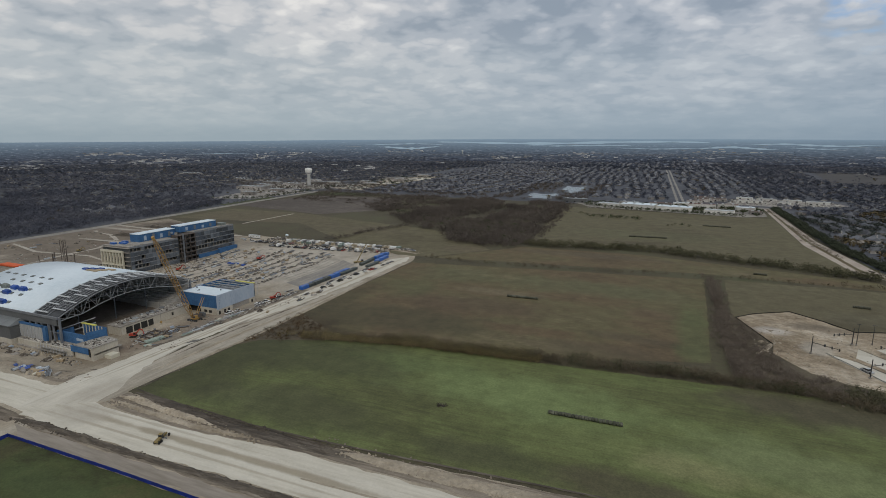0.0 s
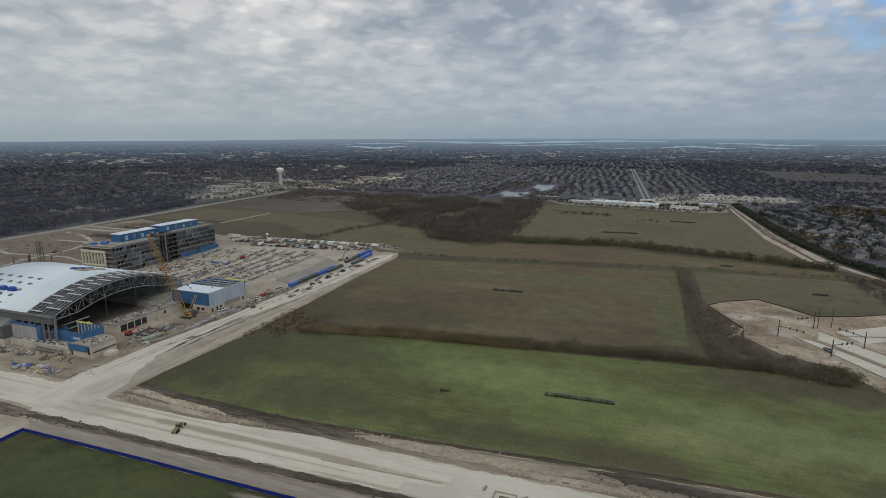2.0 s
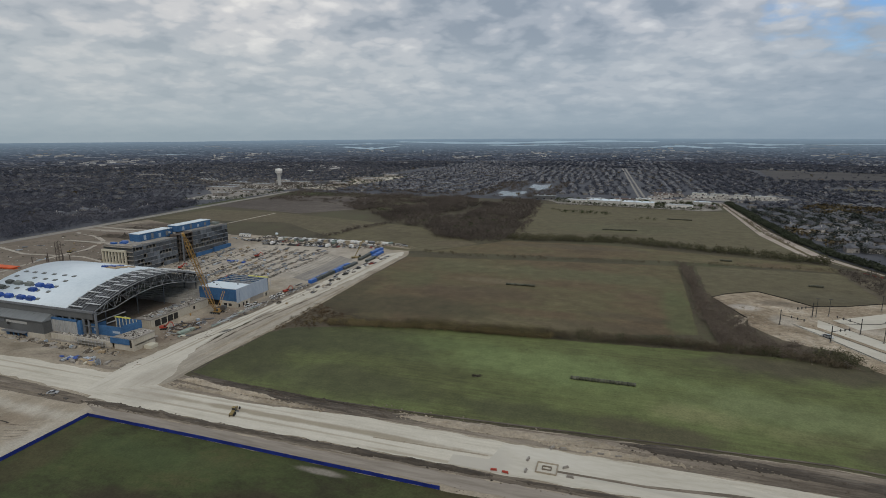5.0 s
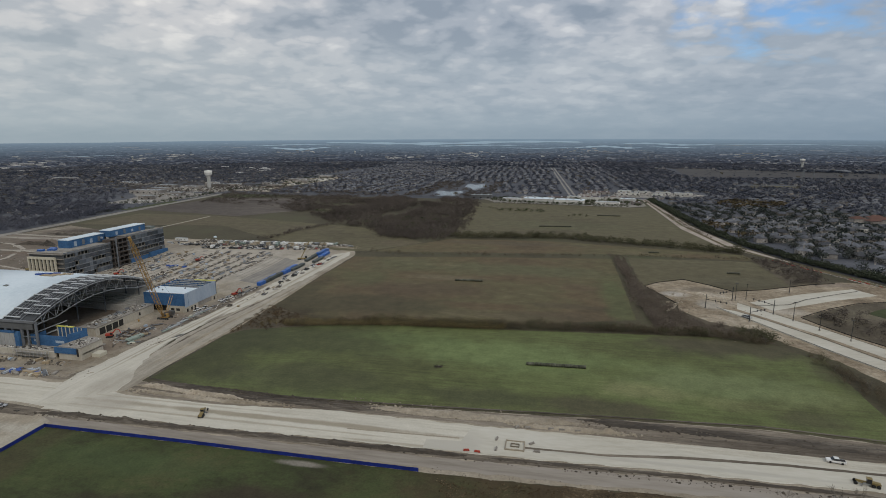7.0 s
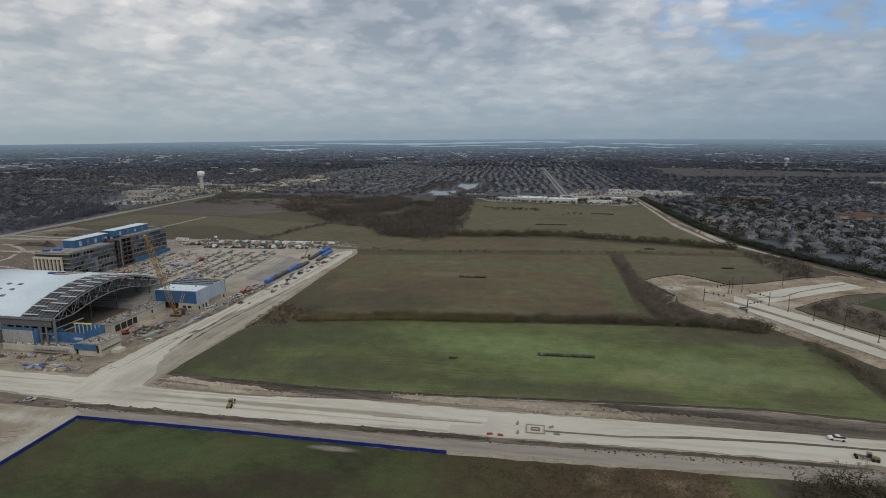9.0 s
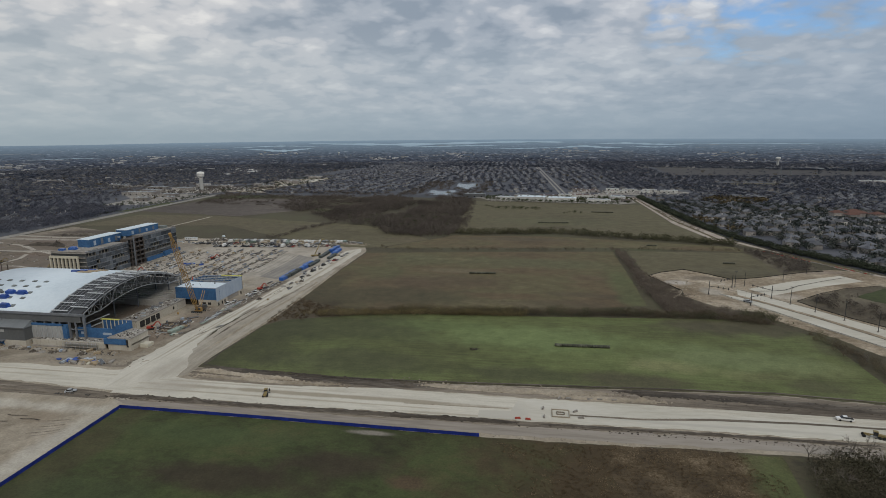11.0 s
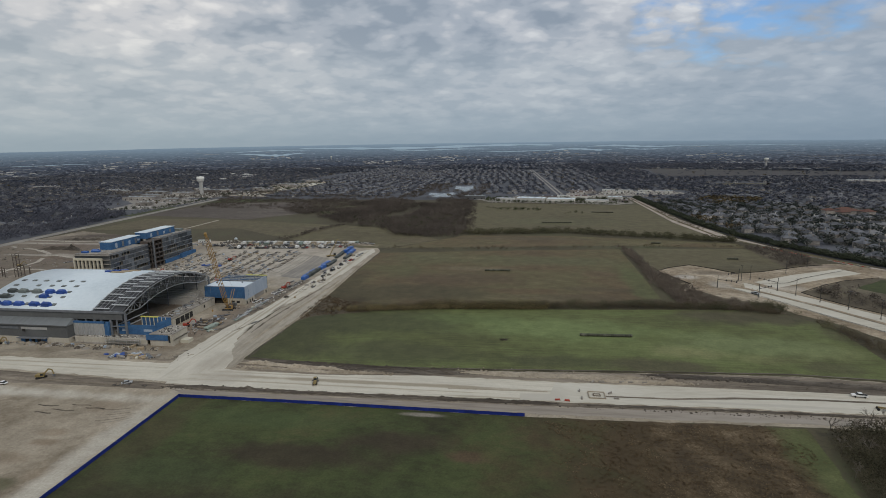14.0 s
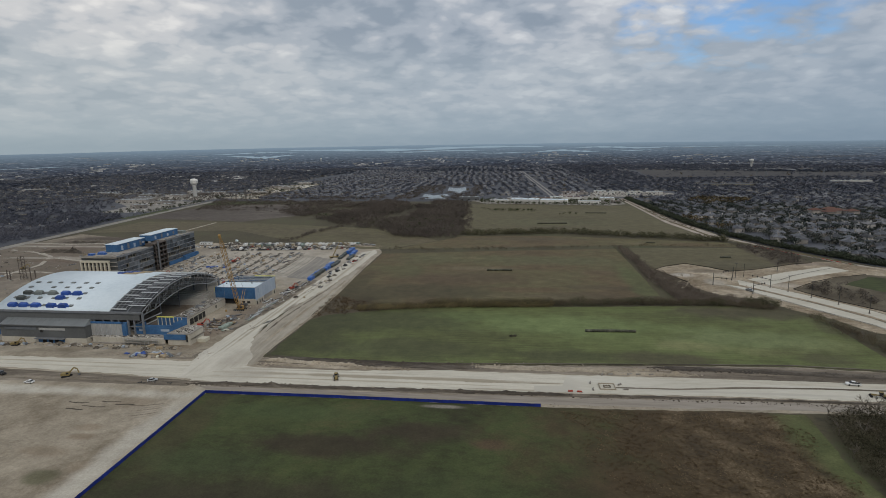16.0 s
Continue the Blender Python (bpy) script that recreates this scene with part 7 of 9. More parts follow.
def make_excavator(colour, label):
    t = thing("excavator", 0, 0, -300, label, "excavator", "earth-moving machines")
    for s in (-1.2, 1.2):
        part("track", extruded([(-2, 0.35), (-1.7, 0), (1.7, 0), (2, 0.35), (1.7, 0.85), (-1.7, 0.85)], s - 0.3, s + 0.3), M["tyre"], t)
    part("house", extruded([(-2.3, 1.0), (1.2, 1.0), (1.2, 1.9), (-2.1, 2.2)], -1.2, 1.2), colour, t)
    cab = part("cab", extruded([(0.1, 1.0), (1.6, 1.0), (1.4, 2.8), (0.2, 2.8)], -1.2, -0.2), colour, t)
    part("cab_window", extruded([(0.3, 1.7), (1.55, 1.7), (1.4, 2.65), (0.35, 2.65)], -1.23, -1.19), M["car_glass"], cab)
    part("boom", Geo().beam((1.0, 0.3, 1.6), (3.4, 0.3, 4.4), 0.4, 0.6).beam((3.4, 0.3, 4.4), (5.0, 0.3, 3.9), 0.4, 0.5), colour, t)
    part("stick", Geo().beam((5.0, 0.3, 4.0), (5.6, 0.3, 1.6), 0.32, 0.4), colour, t)
    part("bucket", extruded([(5.2, 1.7), (6.0, 1.5), (5.9, 0.7), (5.1, 0.9)], -0.2, 0.8), M["steel"], t)
    return t


def make_grader(colour, label):
    t = thing("motor_grader", 0, 0, -300, label, "grader", "earth-moving machines")
    part("frame", Geo().beam((-1.0, 0, 1.4), (4.3, 0, 1.6), 0.5, 0.5), colour, t)
    part("engine_cover", extruded([(-4.0, 0.9), (-0.9, 0.9), (-0.9, 2.1), (-3.9, 1.9)], -0.8, 0.8), colour, t)
    cab = part("cab", extruded([(-0.9, 1.2), (0.8, 1.2), (0.7, 3.2), (-0.9, 3.2)], -0.8, 0.8), M["car_glass"], t)
    part("cab_roof", Geo().box(-1.0, 0.9, -0.9, 0.9, 3.2, 3.35), colour, cab)
    part("blade", Geo().beam((1.2, -1.9, 0.5), (2.4, 1.9, 0.5), 0.15, 0.7), M["steel"], t)
    part("drawbar", Geo().beam((4.0, 0, 1.2), (1.8, 0, 0.8), 0.6, 0.25), colour, t)
    for x in (-3.2, -1.6, 4.3):
        for s in (-1, 1):
            part("wheel", Geo().rod((x, s * 1.25, 0.7), (x, s * 0.8, 0.7), 0.7, 12), M["tyre"], t)
    return t


def stand(proto, x, y, turn=0.0, lift=0.0, first=[]):
    """Puts a proto down, or a copy of it if the proto already stands somewhere."""
    z = gz(x, y) + 0.16 + lift
    m = pose(x, y, z, 0, 0, turn)
    if proto.matrix_basis.translation.z < -250:
        proto.matrix_basis = m
        return proto
    return copy_thing(proto, m)


VEHICLES = [make_vehicle(k, c, "vehicles on the building site") for k, c in
            (("car", "white"), ("car", "silver"), ("car", "black"), ("car", "dark blue"), ("pickup", "white"), ("pickup", "black"), ("pickup", "red"), ("pickup", "silver"), ("van", "white"))]
TRAILER, BOX_TAN, BOX_GREY, BOX_WHITE, BOX_GREEN = [make_vehicle("trailer", "white", "trailers by the site edge")] + [make_vehicle("container", c, "site containers") for c in ("tan", "grey", "white", "grey green")]
M["machine_yellow"] = plain("faded_machine_yellow", (0.27, 0.205, 0.085), 0.7, dirt=0.4)
M["machine_red"] = plain("red_lift_paint", (0.36, 0.05, 0.03), 0.6)
EXCAVATOR = make_excavator(M["machine_yellow"], "yellow tracked excavator on bare ground")
EXCAVATOR_RED = make_excavator(M["machine_red"], "red tracked excavator on bare ground")
GRADER = make_grader(M["machine_yellow"], "yellow motor grader on the pale road")

rs = random.Random(99)
MIXED = [VEHICLES[i] for i in (0, 1, 2, 2, 3, 4, 5, 5, 7, 8, 1, 2, 6)]
# a row of parked vehicles along the north side of the yard
for i in range(46):
    x = -160 + i * 2.45 + rs.uniform(-0.6, 0.6)
    if rs.random() < 0.85:
        stand(rs.choice(MIXED), x, 337.5 + (x + 160) * 0.085 + rs.uniform(-1, 1), 90 + rs.uniform(-8, 8))
for i in range(26):
    stand(rs.choice(MIXED), rs.uniform(-215, -40), rs.uniform(346, 356), rs.uniform(0, 180))
for x, y, t in ((-14, 222, 80), (-15.5, 231, 95), (-13, 243, 80), (-15, 252, 100), (-13, 266, 85), (-10.5, 276, 90), (-9.5, 285, 80), (-36, 176, 20), (-33, 181, 70), (-35, 187, 40), (-31, 193, 85), (-38, 160, 80), (-40, 154, 80)):
    stand(rs.choice(VEHICLES), x, y, t)
stand(VEHICLES[4], 293, 32.4, 172)
stand(VEHICLES[0], -91, 3, 178)
stand(VEHICLES[5], -114, 11, 160)
stand(VEHICLES[1], -32, 10, 30)
stand(VEHICLES[7], 315, 197, -55)
for i in range(1):
    stand(TRAILER, -208 + i * 64 + rs.uniform(-2, 2), 366 + rs.uniform(-2, 4), rs.choice((0, 4, 90)))
for i in range(34):
    stand(rs.choice((BOX_TAN, BOX_GREY, BOX_WHITE, BOX_WHITE, BOX_GREEN)), -158 + i * 3.9 + rs.uniform(-1.2, 1.2), 365 + i * 0.22 + rs.uniform(-1.5, 2.5), 90 + rs.uniform(-12, 12))
for i in range(9):
    stand(rs.choice((BOX_TAN, BOX_GREY, BOX_GREEN)), rs.uniform(-225, -30), rs.uniform(354, 360), rs.uniform(-20, 20) + rs.choice((0, 90)))
for x, y, t in ((-135, 291, 20), (-170, 230, 60), (-100, 205, 120), (-59, 99, 30), (-34, 190, 60)):
    stand(EXCAVATOR_RED, x, y, t)
for x, y, t in ((-150, 56, 10), (-78, 11, 15), (-330, 250, 30), (-300, 300, 200), (-260, 230, 80), (-420, 210, 10)):
    stand(EXCAVATOR, x, y, t)
for x, y, t in ((56, 20.5, 107), (297, 20, 165)):
    stand(GRADER, x, y, t).scale = (0.82, 0.82, 0.82)

def track(points, width, material, label, lift=0.15):
    """A wheel track pressed into the dirt."""
    g = Geo()
    for i, (x, y) in enumerate(points):
        a, b = points[max(0, i - 1)], points[min(len(points) - 1, i + 1)]
        d = math.hypot(b[0] - a[0], b[1] - a[1]) or 1.0
        nx, ny = -(b[1] - a[1]) / d, (b[0] - a[0]) / d
        w = width * (0.6 + 0.5 * abs(noise.noise((x * 0.3, y * 0.3, 4))))
        for s in (-0.5, 0.5):
            g.v.append((x + nx * w * s, y + ny * w * s, gz(x, y) + lift))
    g.f = [(2 * i, 2 * i + 1, 2 * i + 3, 2 * i + 2)[::-1] for i in range(len(points) - 1)]
    tagged(new("wheel_track", g.mesh("wheel_track", material)), label, "", "", "structure")


def bank(name, line, width, height, material, label, seed=0, step=1.6):
    """A long irregular bank of loose earth."""
    g = Geo()
    pts = []
    for (x0, y0), (x1, y1) in zip(line, line[1:]):
        d = math.hypot(x1 - x0, y1 - y0)
        n = max(1, int(d / step))
        pts += [(x0 + (x1 - x0) * i / n, y0 + (y1 - y0) * i / n, -(y1 - y0) / d, (x1 - x0) / d) for i in range(n)]
    m = 9
    for k, (x, y, nx, ny) in enumerate(pts):
        end = min(1.0, k / 5, (len(pts) - 1 - k) / 5)
        slim = min(1.0, 0.25 + k / 14, 0.25 + (len(pts) - 1 - k) / 14) * (0.8 + 0.4 * noise.noise((x * 0.12, y * 0.12, seed + 7)))
        swell = 0.55 + 0.9 * abs(noise.noise((x * 0.09, y * 0.09, seed)))
        for j in range(m):
            s = -1 + 2 * j / (m - 1)
            px, py = x + nx * s * slim * width / 2, y + ny * s * slim * width / 2
            bump = 0.6 + 1.1 * abs(noise.noise((px * 0.33, py * 0.33, seed + 3))) + 0.7 * noise.noise((px * 0.8, py * 0.8, seed))
            z = height * swell * max(0.0, bump) * max(0.0, 1 - s * s) ** 0.8 * end
            g.v.append((px + 0.5 * noise.noise((px, py, 1)), py + 0.5 * noise.noise((py, px, 2)), gz(px, py) + 0.02 + z - (0.1 if abs(s) == 1 else 0)))
    g.f = [(k * m + j, (k + 1) * m + j, (k + 1) * m + j + 1, k * m + j + 1) for k in range(len(pts) - 1) for j in range(m - 1)]
    ob = new(name, g.mesh(name, material, False))
    return tagged(ob, label, "", "", "stuff")


# stacks, bundles and tarps in the yard


def make_stack(kind, k):
    r = random.Random(k * 13 + len(kind))
    if kind == "pipes":
        t = thing("pipe_bundle", 0, 0, -300, "bundle of grey steel pipes on timber bearers", "pipes", "stacks in the yard")
        L = r.uniform(5, 9)
        for row in range(2):
            for i in range(4 - row):
                part("pipe", Geo().rod((-L / 2, (i - 1.5 + row * 0.5) * 0.55, 0.45 + row * 0.48), (L / 2, (i - 1.5 + row * 0.5) * 0.55, 0.45 + row * 0.48), 0.26, 8), M[r.choice(("steel", "light_steel"))], t)
        for x in (-L * 0.3, L * 0.3):
            part("bearer", Geo().box(x - 0.1, x + 0.1, -1.2, 1.2, 0, 0.18), M["ply"], t)
        return t
    if kind == "tarp":
        t = thing("tarped_pallet", 0, 0, -300, "pallet load under a blue tarpaulin", "pallet", "stacks in the yard")
        w, d, h = r.uniform(1.0, 2.2), r.uniform(0.7, 1.3), r.uniform(0.7, 1.3)
        g = Geo()
        for s, z in ((1.06, 0.1), (1.0, h * 0.7), (0.75, h)):
            g.v += [(px * s * w + r.uniform(-0.12, 0.12), py * s * d + r.uniform(-0.12, 0.12), z) for px, py in ((-1, -1), (1, -1), (1, 1), (-1, 1))]
        g.f = [(4 * q + i, 4 * q + (i + 1) % 4, 4 * q + 4 + (i + 1) % 4, 4 * q + 4 + i) for q in range(2) for i in range(4)] + [(8, 9, 10, 11)]
        part("tarpaulin", g, M["tarp"], t)
        part("pallet", Geo().box(-w, w, -d, d, 0, 0.14), M["ply"], t)
        return t
    if kind == "frame":
        t = thing("steel_frame_stack", 0, 0, -300, "stack of dark steel beams lying in the yard", "steel beams", "stacks in the yard")
        for i in range(5):
            L = r.uniform(5, 9)
            part("beam", Geo().beam((-L / 2, i * 0.6 - 1.2 + r.uniform(-0.15, 0.15), 0.3), (L / 2, i * 0.6 - 1.2 + r.uniform(-0.4, 0.4), 0.3), 0.3, 0.5), M[r.choice(("steel", "rust", "steel", "light_steel"))], t)
        for x in (-2, 2):
            part("bearer", Geo().box(x - 0.1, x + 0.1, -1.6, 1.6, 0, 0.08), M["ply"], t)
        return t
    if kind == "boards":
        t = thing("board_stack", 0, 0, -300, "strapped stack of pale boards on bearers", "boards", "stacks in the yard")
        w, d = r.uniform(2, 4), r.uniform(1.0, 1.8)
        m = M[r.choice(("ply", "cream", "panel", "slab"))]
        for i in range(r.randint(2, 4)):
            j = r.uniform(-0.15, 0.15)
            part("board_layer", Geo().box(-w / 2 + j, w / 2 + j, -d / 2, d / 2, 0.1 + i * 0.32, 0.38 + i * 0.32), m, t)
        part("bearer", Geo().box(-w / 2, w / 2, -0.1, 0.1, 0, 0.1), M["ply"], t)
        return t
    t = thing("rubble_heap", 0, 0, -300, "low heap of broken concrete and soil", "rubble heap", "heaps on the site")
    g = Geo()
    n, R, H = 12, r.uniform(1.8, 3.2), r.uniform(0.7, 1.5)
    prof = [(1.0, -0.25), (0.8, 0.3), (0.45, 0.8)]
    g.v = [(R * q * r.uniform(0.8, 1.2) * math.cos(6.283 * i / n), R * q * r.uniform(0.7, 1.1) * math.sin(6.283 * i / n), H * z * r.uniform(0.75, 1.2)) for q, z in prof for i in range(n)] + [(0, 0, H)]
    g.f = [(a * n + i, a * n + (i + 1) % n, (a + 1) * n + (i + 1) % n, (a + 1) * n + i) for a in range(2) for i in range(n)] + [(2 * n + i, 2 * n + (i + 1) % n, 3 * n) for i in range(n)]
    part("mound", g, M[r.choice(("dirt", "slab", "soil"))], t)
    for i in range(5):
        a = r.uniform(0, 6.28)
        part("lump", Geo().box(-0.3, 0.3, -0.25, 0.3, 0, 0.4), M["slab"], t).location = (R * 0.8 * math.cos(a), R * 0.7 * math.sin(a), H * 0.2)
    return t


STACKS = {k: [make_stack(k, i) for i in range(n)] for k, n in (("pipes", 3), ("tarp", 3), ("frame", 4), ("boards", 5), ("heap", 4))}


def put_stack(kind, x, y, turn):
    return stand(rs.choice(STACKS[kind]), x, y, turn, -0.12)


# rows of stored material run parallel to the site road
for x in (-178, -166, -152, -141, -128, -116, -104, -92, -82):
    y = 198 + rs.uniform(0, 6)
    while y < 332:
        if not (-76 < x < -28 and y > 220) and not (x < -160 and y < 215):
            kind = rs.choices(("pipes", "tarp", "frame", "boards", "heap"), (3, 0.12, 4, 4, 2.5))[0]
            if rs.random() < 0.78:
                put_stack(kind, x + rs.gauss(0, 2.6), y, 90 + rs.gauss(0, 14))
        y += rs.uniform(4.5, 9)
for x, y, n in ((-143, 269, 9), (-64, 41.5, 6), (-46, 42, 2)):
    for i in range(n):
        put_stack("tarp", x + rs.gauss(0, 3), y + rs.gauss(0, 1.6), rs.uniform(0, 180))
for i in range(34):
    put_stack(rs.choice(("boards", "heap", "boards", "pipes")), rs.gauss(-53, 5), rs.gauss(42, 2.0), rs.uniform(0, 180))
for i in range(28):
    put_stack(rs.choice(("boards", "frame", "frame", "heap")), rs.uniform(-38, -27), rs.uniform(118, 215), 90 + rs.gauss(0, 12))
for i in range(26):
    put_stack(rs.choice(("boards", "heap", "frame", "frame")), rs.uniform(-62, -36), rs.uniform(84, 128), rs.uniform(0, 180))
for i in range(40):
    put_stack(rs.choice(("boards", "heap", "heap")), rs.uniform(-160, -50), rs.uniform(54, 63), rs.uniform(0, 180))
for i in range(46):
    put_stack(rs.choice(("boards", "heap", "heap", "frame", "pipes")), rs.uniform(-415, -235), rs.uniform(150, 350), rs.uniform(0, 180))
for i in range(40):
    put_stack(rs.choice(("boards", "heap", "heap", "heap", "pipes")), rs.uniform(-225, -10), rs.uniform(356, 374), rs.uniform(0, 180))
for i in range(26):
    put_stack(rs.choice(("heap", "heap", "boards", "frame")), rs.uniform(-20, -6) , rs.uniform(150, 330), 90 + rs.gauss(0, 15))


def blue_row(x, y0, y1, height, material, label):
    """A long row of wrapped pipe bundles standing end to end."""
    n = max(1, int((y1 - y0) / 6))
    L = (y1 - y0) / n
    for i in range(n):
        y = y0 + L * (i + 0.5)
        t = thing("wrapped_bundle", x + rs.uniform(-0.4, 0.4), y, gz(x, y) + 0.1, label, "wrapped bundle", "bundles in the yard", 90 + rs.uniform(-3, 3))
        h, w = height * rs.uniform(0.85, 1.1), 1.7
        part("wrapping", extruded([(-L * 0.49, 0.25), (L * 0.49, 0.25), (L * 0.49, h * 0.8), (L * 0.42, h), (-L * 0.42, h), (-L * 0.49, h * 0.8)], -w, w), material, t)
        for s in (-0.3, 0.3):
            part("bearer", Geo().box(L * s - 0.15, L * s + 0.15, -w, w, 0, 0.25), M["ply"], t)
            part("strap", Geo().box(L * s - 0.08, L * s + 0.08, -w - 0.03, w + 0.03, 0.3, h + 0.02), M["steel"], t)


def foundation_pit():
    p = thing("foundation_forms", -48, 105, gz(-48, 105), "dark steel formwork round an open foundation pit", "formwork")
    ring = [(-7, -5), (-8.5, 6), (4.5, 6), (7.5, -4)]
    for (xa, ya), (xb, yb) in zip(ring, ring[1:] + ring[:1]):
        part("form_beam", Geo().beam((xa, ya, 0.45), (xb, yb, 0.45), 0.45, 0.9), M["rust"], p)
    for k in (0.25, 0.5, 0.75):
        part("cross_beam", Geo().beam((-7 + 14.5 * k, -5 + k, 0.4), (-8.5 + 13 * k, 6, 0.4), 0.35, 0.6), M["rust"], p)
    for xa, ya in ring:
        part("form_post", Geo().box(xa - 0.4, xa + 0.4, ya - 0.4, ya + 0.4, 0, 1.8), M["steel"], p)


foundation_pit()
M["green_board"] = surface("grey_green_boards", [(0.17, 0.22, 0.19), (0.25, 0.30, 0.26), (0.33, 0.37, 0.33)], 0.3, 1.5, 0.8)
for x, y, w, d, h, n, t in ((-42, 99, 10.5, 3.0, 1.7, 4, 80), (-39, 92, 4, 2, 0.8, 2, 70)):
    flat_stack("board_stack", x, y, gz(x, y) + 0.05, w, d, h, n, M["green_board"], "long stack of pale green boards beside the pit", "boards", t, "stacks by the pit")
for i in range(20):
    x, y = -31 - 4 * rs.random() + 0.03 * i, 112 + 2.3 * i
    flat_stack("plank_bundle", x, y, gz(x, y) + 0.05, rs.uniform(5, 10), rs.uniform(0.7, 1.6), rs.uniform(0.3, 0.8), 2, M[("green_board", "steel", "slab", "light_steel")[i % 4]], "long low bundle of grey planks along the site road", "planks", 86 + rs.uniform(-7, 7), "planks along the road")
bank("gravel_heap", [(-16.5, 97), (-14.5, 101), (-12.5, 106)], 7, 1.5, M["gravel"], "small heap of dark grey gravel on the road edge", 41, 1.2)

blue_row(-28, 214, 222, 3.0, M["tarp_light"], "tall stack wrapped in bright blue plastic")
blue_row(-28, 222, 250, 2.6, M["unit_dark"], "long dark wrapped bundle in the yard")
blue_row(-30.5, 222, 250, 2.4, M["tarp_light"], "stack wrapped in bright blue plastic")
blue_row(-27, 250, 262, 3.2, M["tarp_light"], "tall stack wrapped in bright blue plastic")
blue_row(-25, 262, 286, 2.2, M["unit_dark"], "long dark wrapped bundle in the yard")
blue_row(-29, 264, 280, 3.0, M["tarp_light"], "tall stack wrapped in bright blue plastic")
blue_row(-29, 300, 328, 2.4, M["unit_dark"], "long dark wrapped bundle in the yard")
blue_row(-27, 322, 346, 3.2, M["tarp_light"], "tall stack wrapped in bright blue plastic")
blue_row(-18, 292, 312, 2.0, M["unit_dark"], "long dark wrapped bundle in the yard")
blue_row(-21, 312, 334, 2.6, M["tarp_light"], "stack wrapped in bright blue plastic")
sheet("yard_pad", [(-57, 233), (-34, 224), (-37, 304), (-57, 315)], M["asphalt"], 0.10, 10, 0.0, "grey paved pad in the yard")
sheet("yard_strip", [(-74, 243), (-57.4, 233), (-57.4, 315), (-73, 323)], M["dirt_pale"], 0.12, 10, 0.0, "pale graded strip in the yard")
for k in range(7):
    x = -71 + 5.6 * k
    track([(x, 246 - 0.5 * (x + 71)), (x + 0.3, 270), (x - 0.2, 295), (x, 316 - 0.2 * (x + 71))], 0.8, M["gravel"] if k < 3 else M["dirt_pale"], "line of a laid pipe in the yard", 0.18)


def small_crane(x, y):
    c = thing("mobile_crane", x, y, gz(x, y) + 0.1, "small yellow mobile crane with a lattice boom", "crane", "", 30)
    part("carrier", Geo().box(-4.5, 4.5, -1.3, 1.3, 0.7, 1.6), M["machine_yellow"], c)
    part("cab", Geo().box(2.4, 4.4, -1.2, 0.2, 1.6, 3.2), M["car_glass"], c)
    wheels(c, (-3.4, -2.0, 2.0, 3.4), 1.35, 0.6, 0.4)
    part("boom", Geo().beam((-1, 0, 2), (7, 0, 17), 0.7, 0.7), M["machine_yellow"], c)
    part("jib", Geo().beam((7, 0, 17), (12, 0, 13), 0.4, 0.4), M["machine_yellow"], c)


small_crane(-38, 311)


def stair_tower(x, y, h):
    t = thing("scaffold_tower", x, y, gz(x, y), "tall rust-brown scaffold tower of open frames", "scaffold")
    for sx in (-1.6, 1.6):
        for sy in (-1.6, 1.6):
            part("leg", Geo().rod((sx, sy, 0), (sx, sy, h), 0.22, 6), M["rust"], t)
    for k in range(int(h / 3)):
        z = 3 * (k + 1)
        g = Geo().beam((-1.6, -1.6, z), (1.6, -1.6, z), 0.2, 0.25).beam((-1.6, 1.6, z), (1.6, 1.6, z), 0.2, 0.25).beam((-1.6, -1.6, z - 3), (-1.6, 1.6, z), 0.15, 0.15).beam((1.6, -1.6, z), (1.6, 1.6, z - 3), 0.15, 0.15)
        part("frame", g, M["rust"], t)


stair_tower(-292, 211, 21)
for x, y, h in ((-300, 206, 9), (-306, 209, 7), (-279, 205, 12), (-284, 215, 8), (-318, 204, 6), (-311, 214, 8)):
    t = thing("rebar_column", x, y, gz(x, y), "bare steel column rising from a footing", "column", "columns west of the arena")
    part("post", Geo().rod((0, 0, 0), (0, 0, h), 0.4, 6), M["rust"], t)
    part("footing", Geo().box(-1.2, 1.2, -1.2, 1.2, 0, 0.6), M["slab"], t)
flat_stack("orange_barrier_stack", -322, 183, gz(-322, 183), 26, 7, 1.8, 3, plain("orange_netting", (0.55, 0.10, 0.03), 0.8), "long stack of orange barriers", "barriers")


def tank(x, y, r):
    t = thing("white_tank", x, y, gz(x, y), "white domed storage tank at the site edge", "tank")
    part("shell", Geo().lathe([(r, 0), (r, r * 0.8), (r * 0.8, r * 1.15), (r * 0.3, r * 1.3)], 14), M["membrane"], t, "", True)
    part("base", Geo().box(-r * 1.1, r * 1.1, -r * 1.1, r * 1.1, -0.2, 0.15), M["slab"], t)


for x, y, r in ((-183, 392, 1.7), (-90, 372, 1.2)):
    tank(x, y, r)


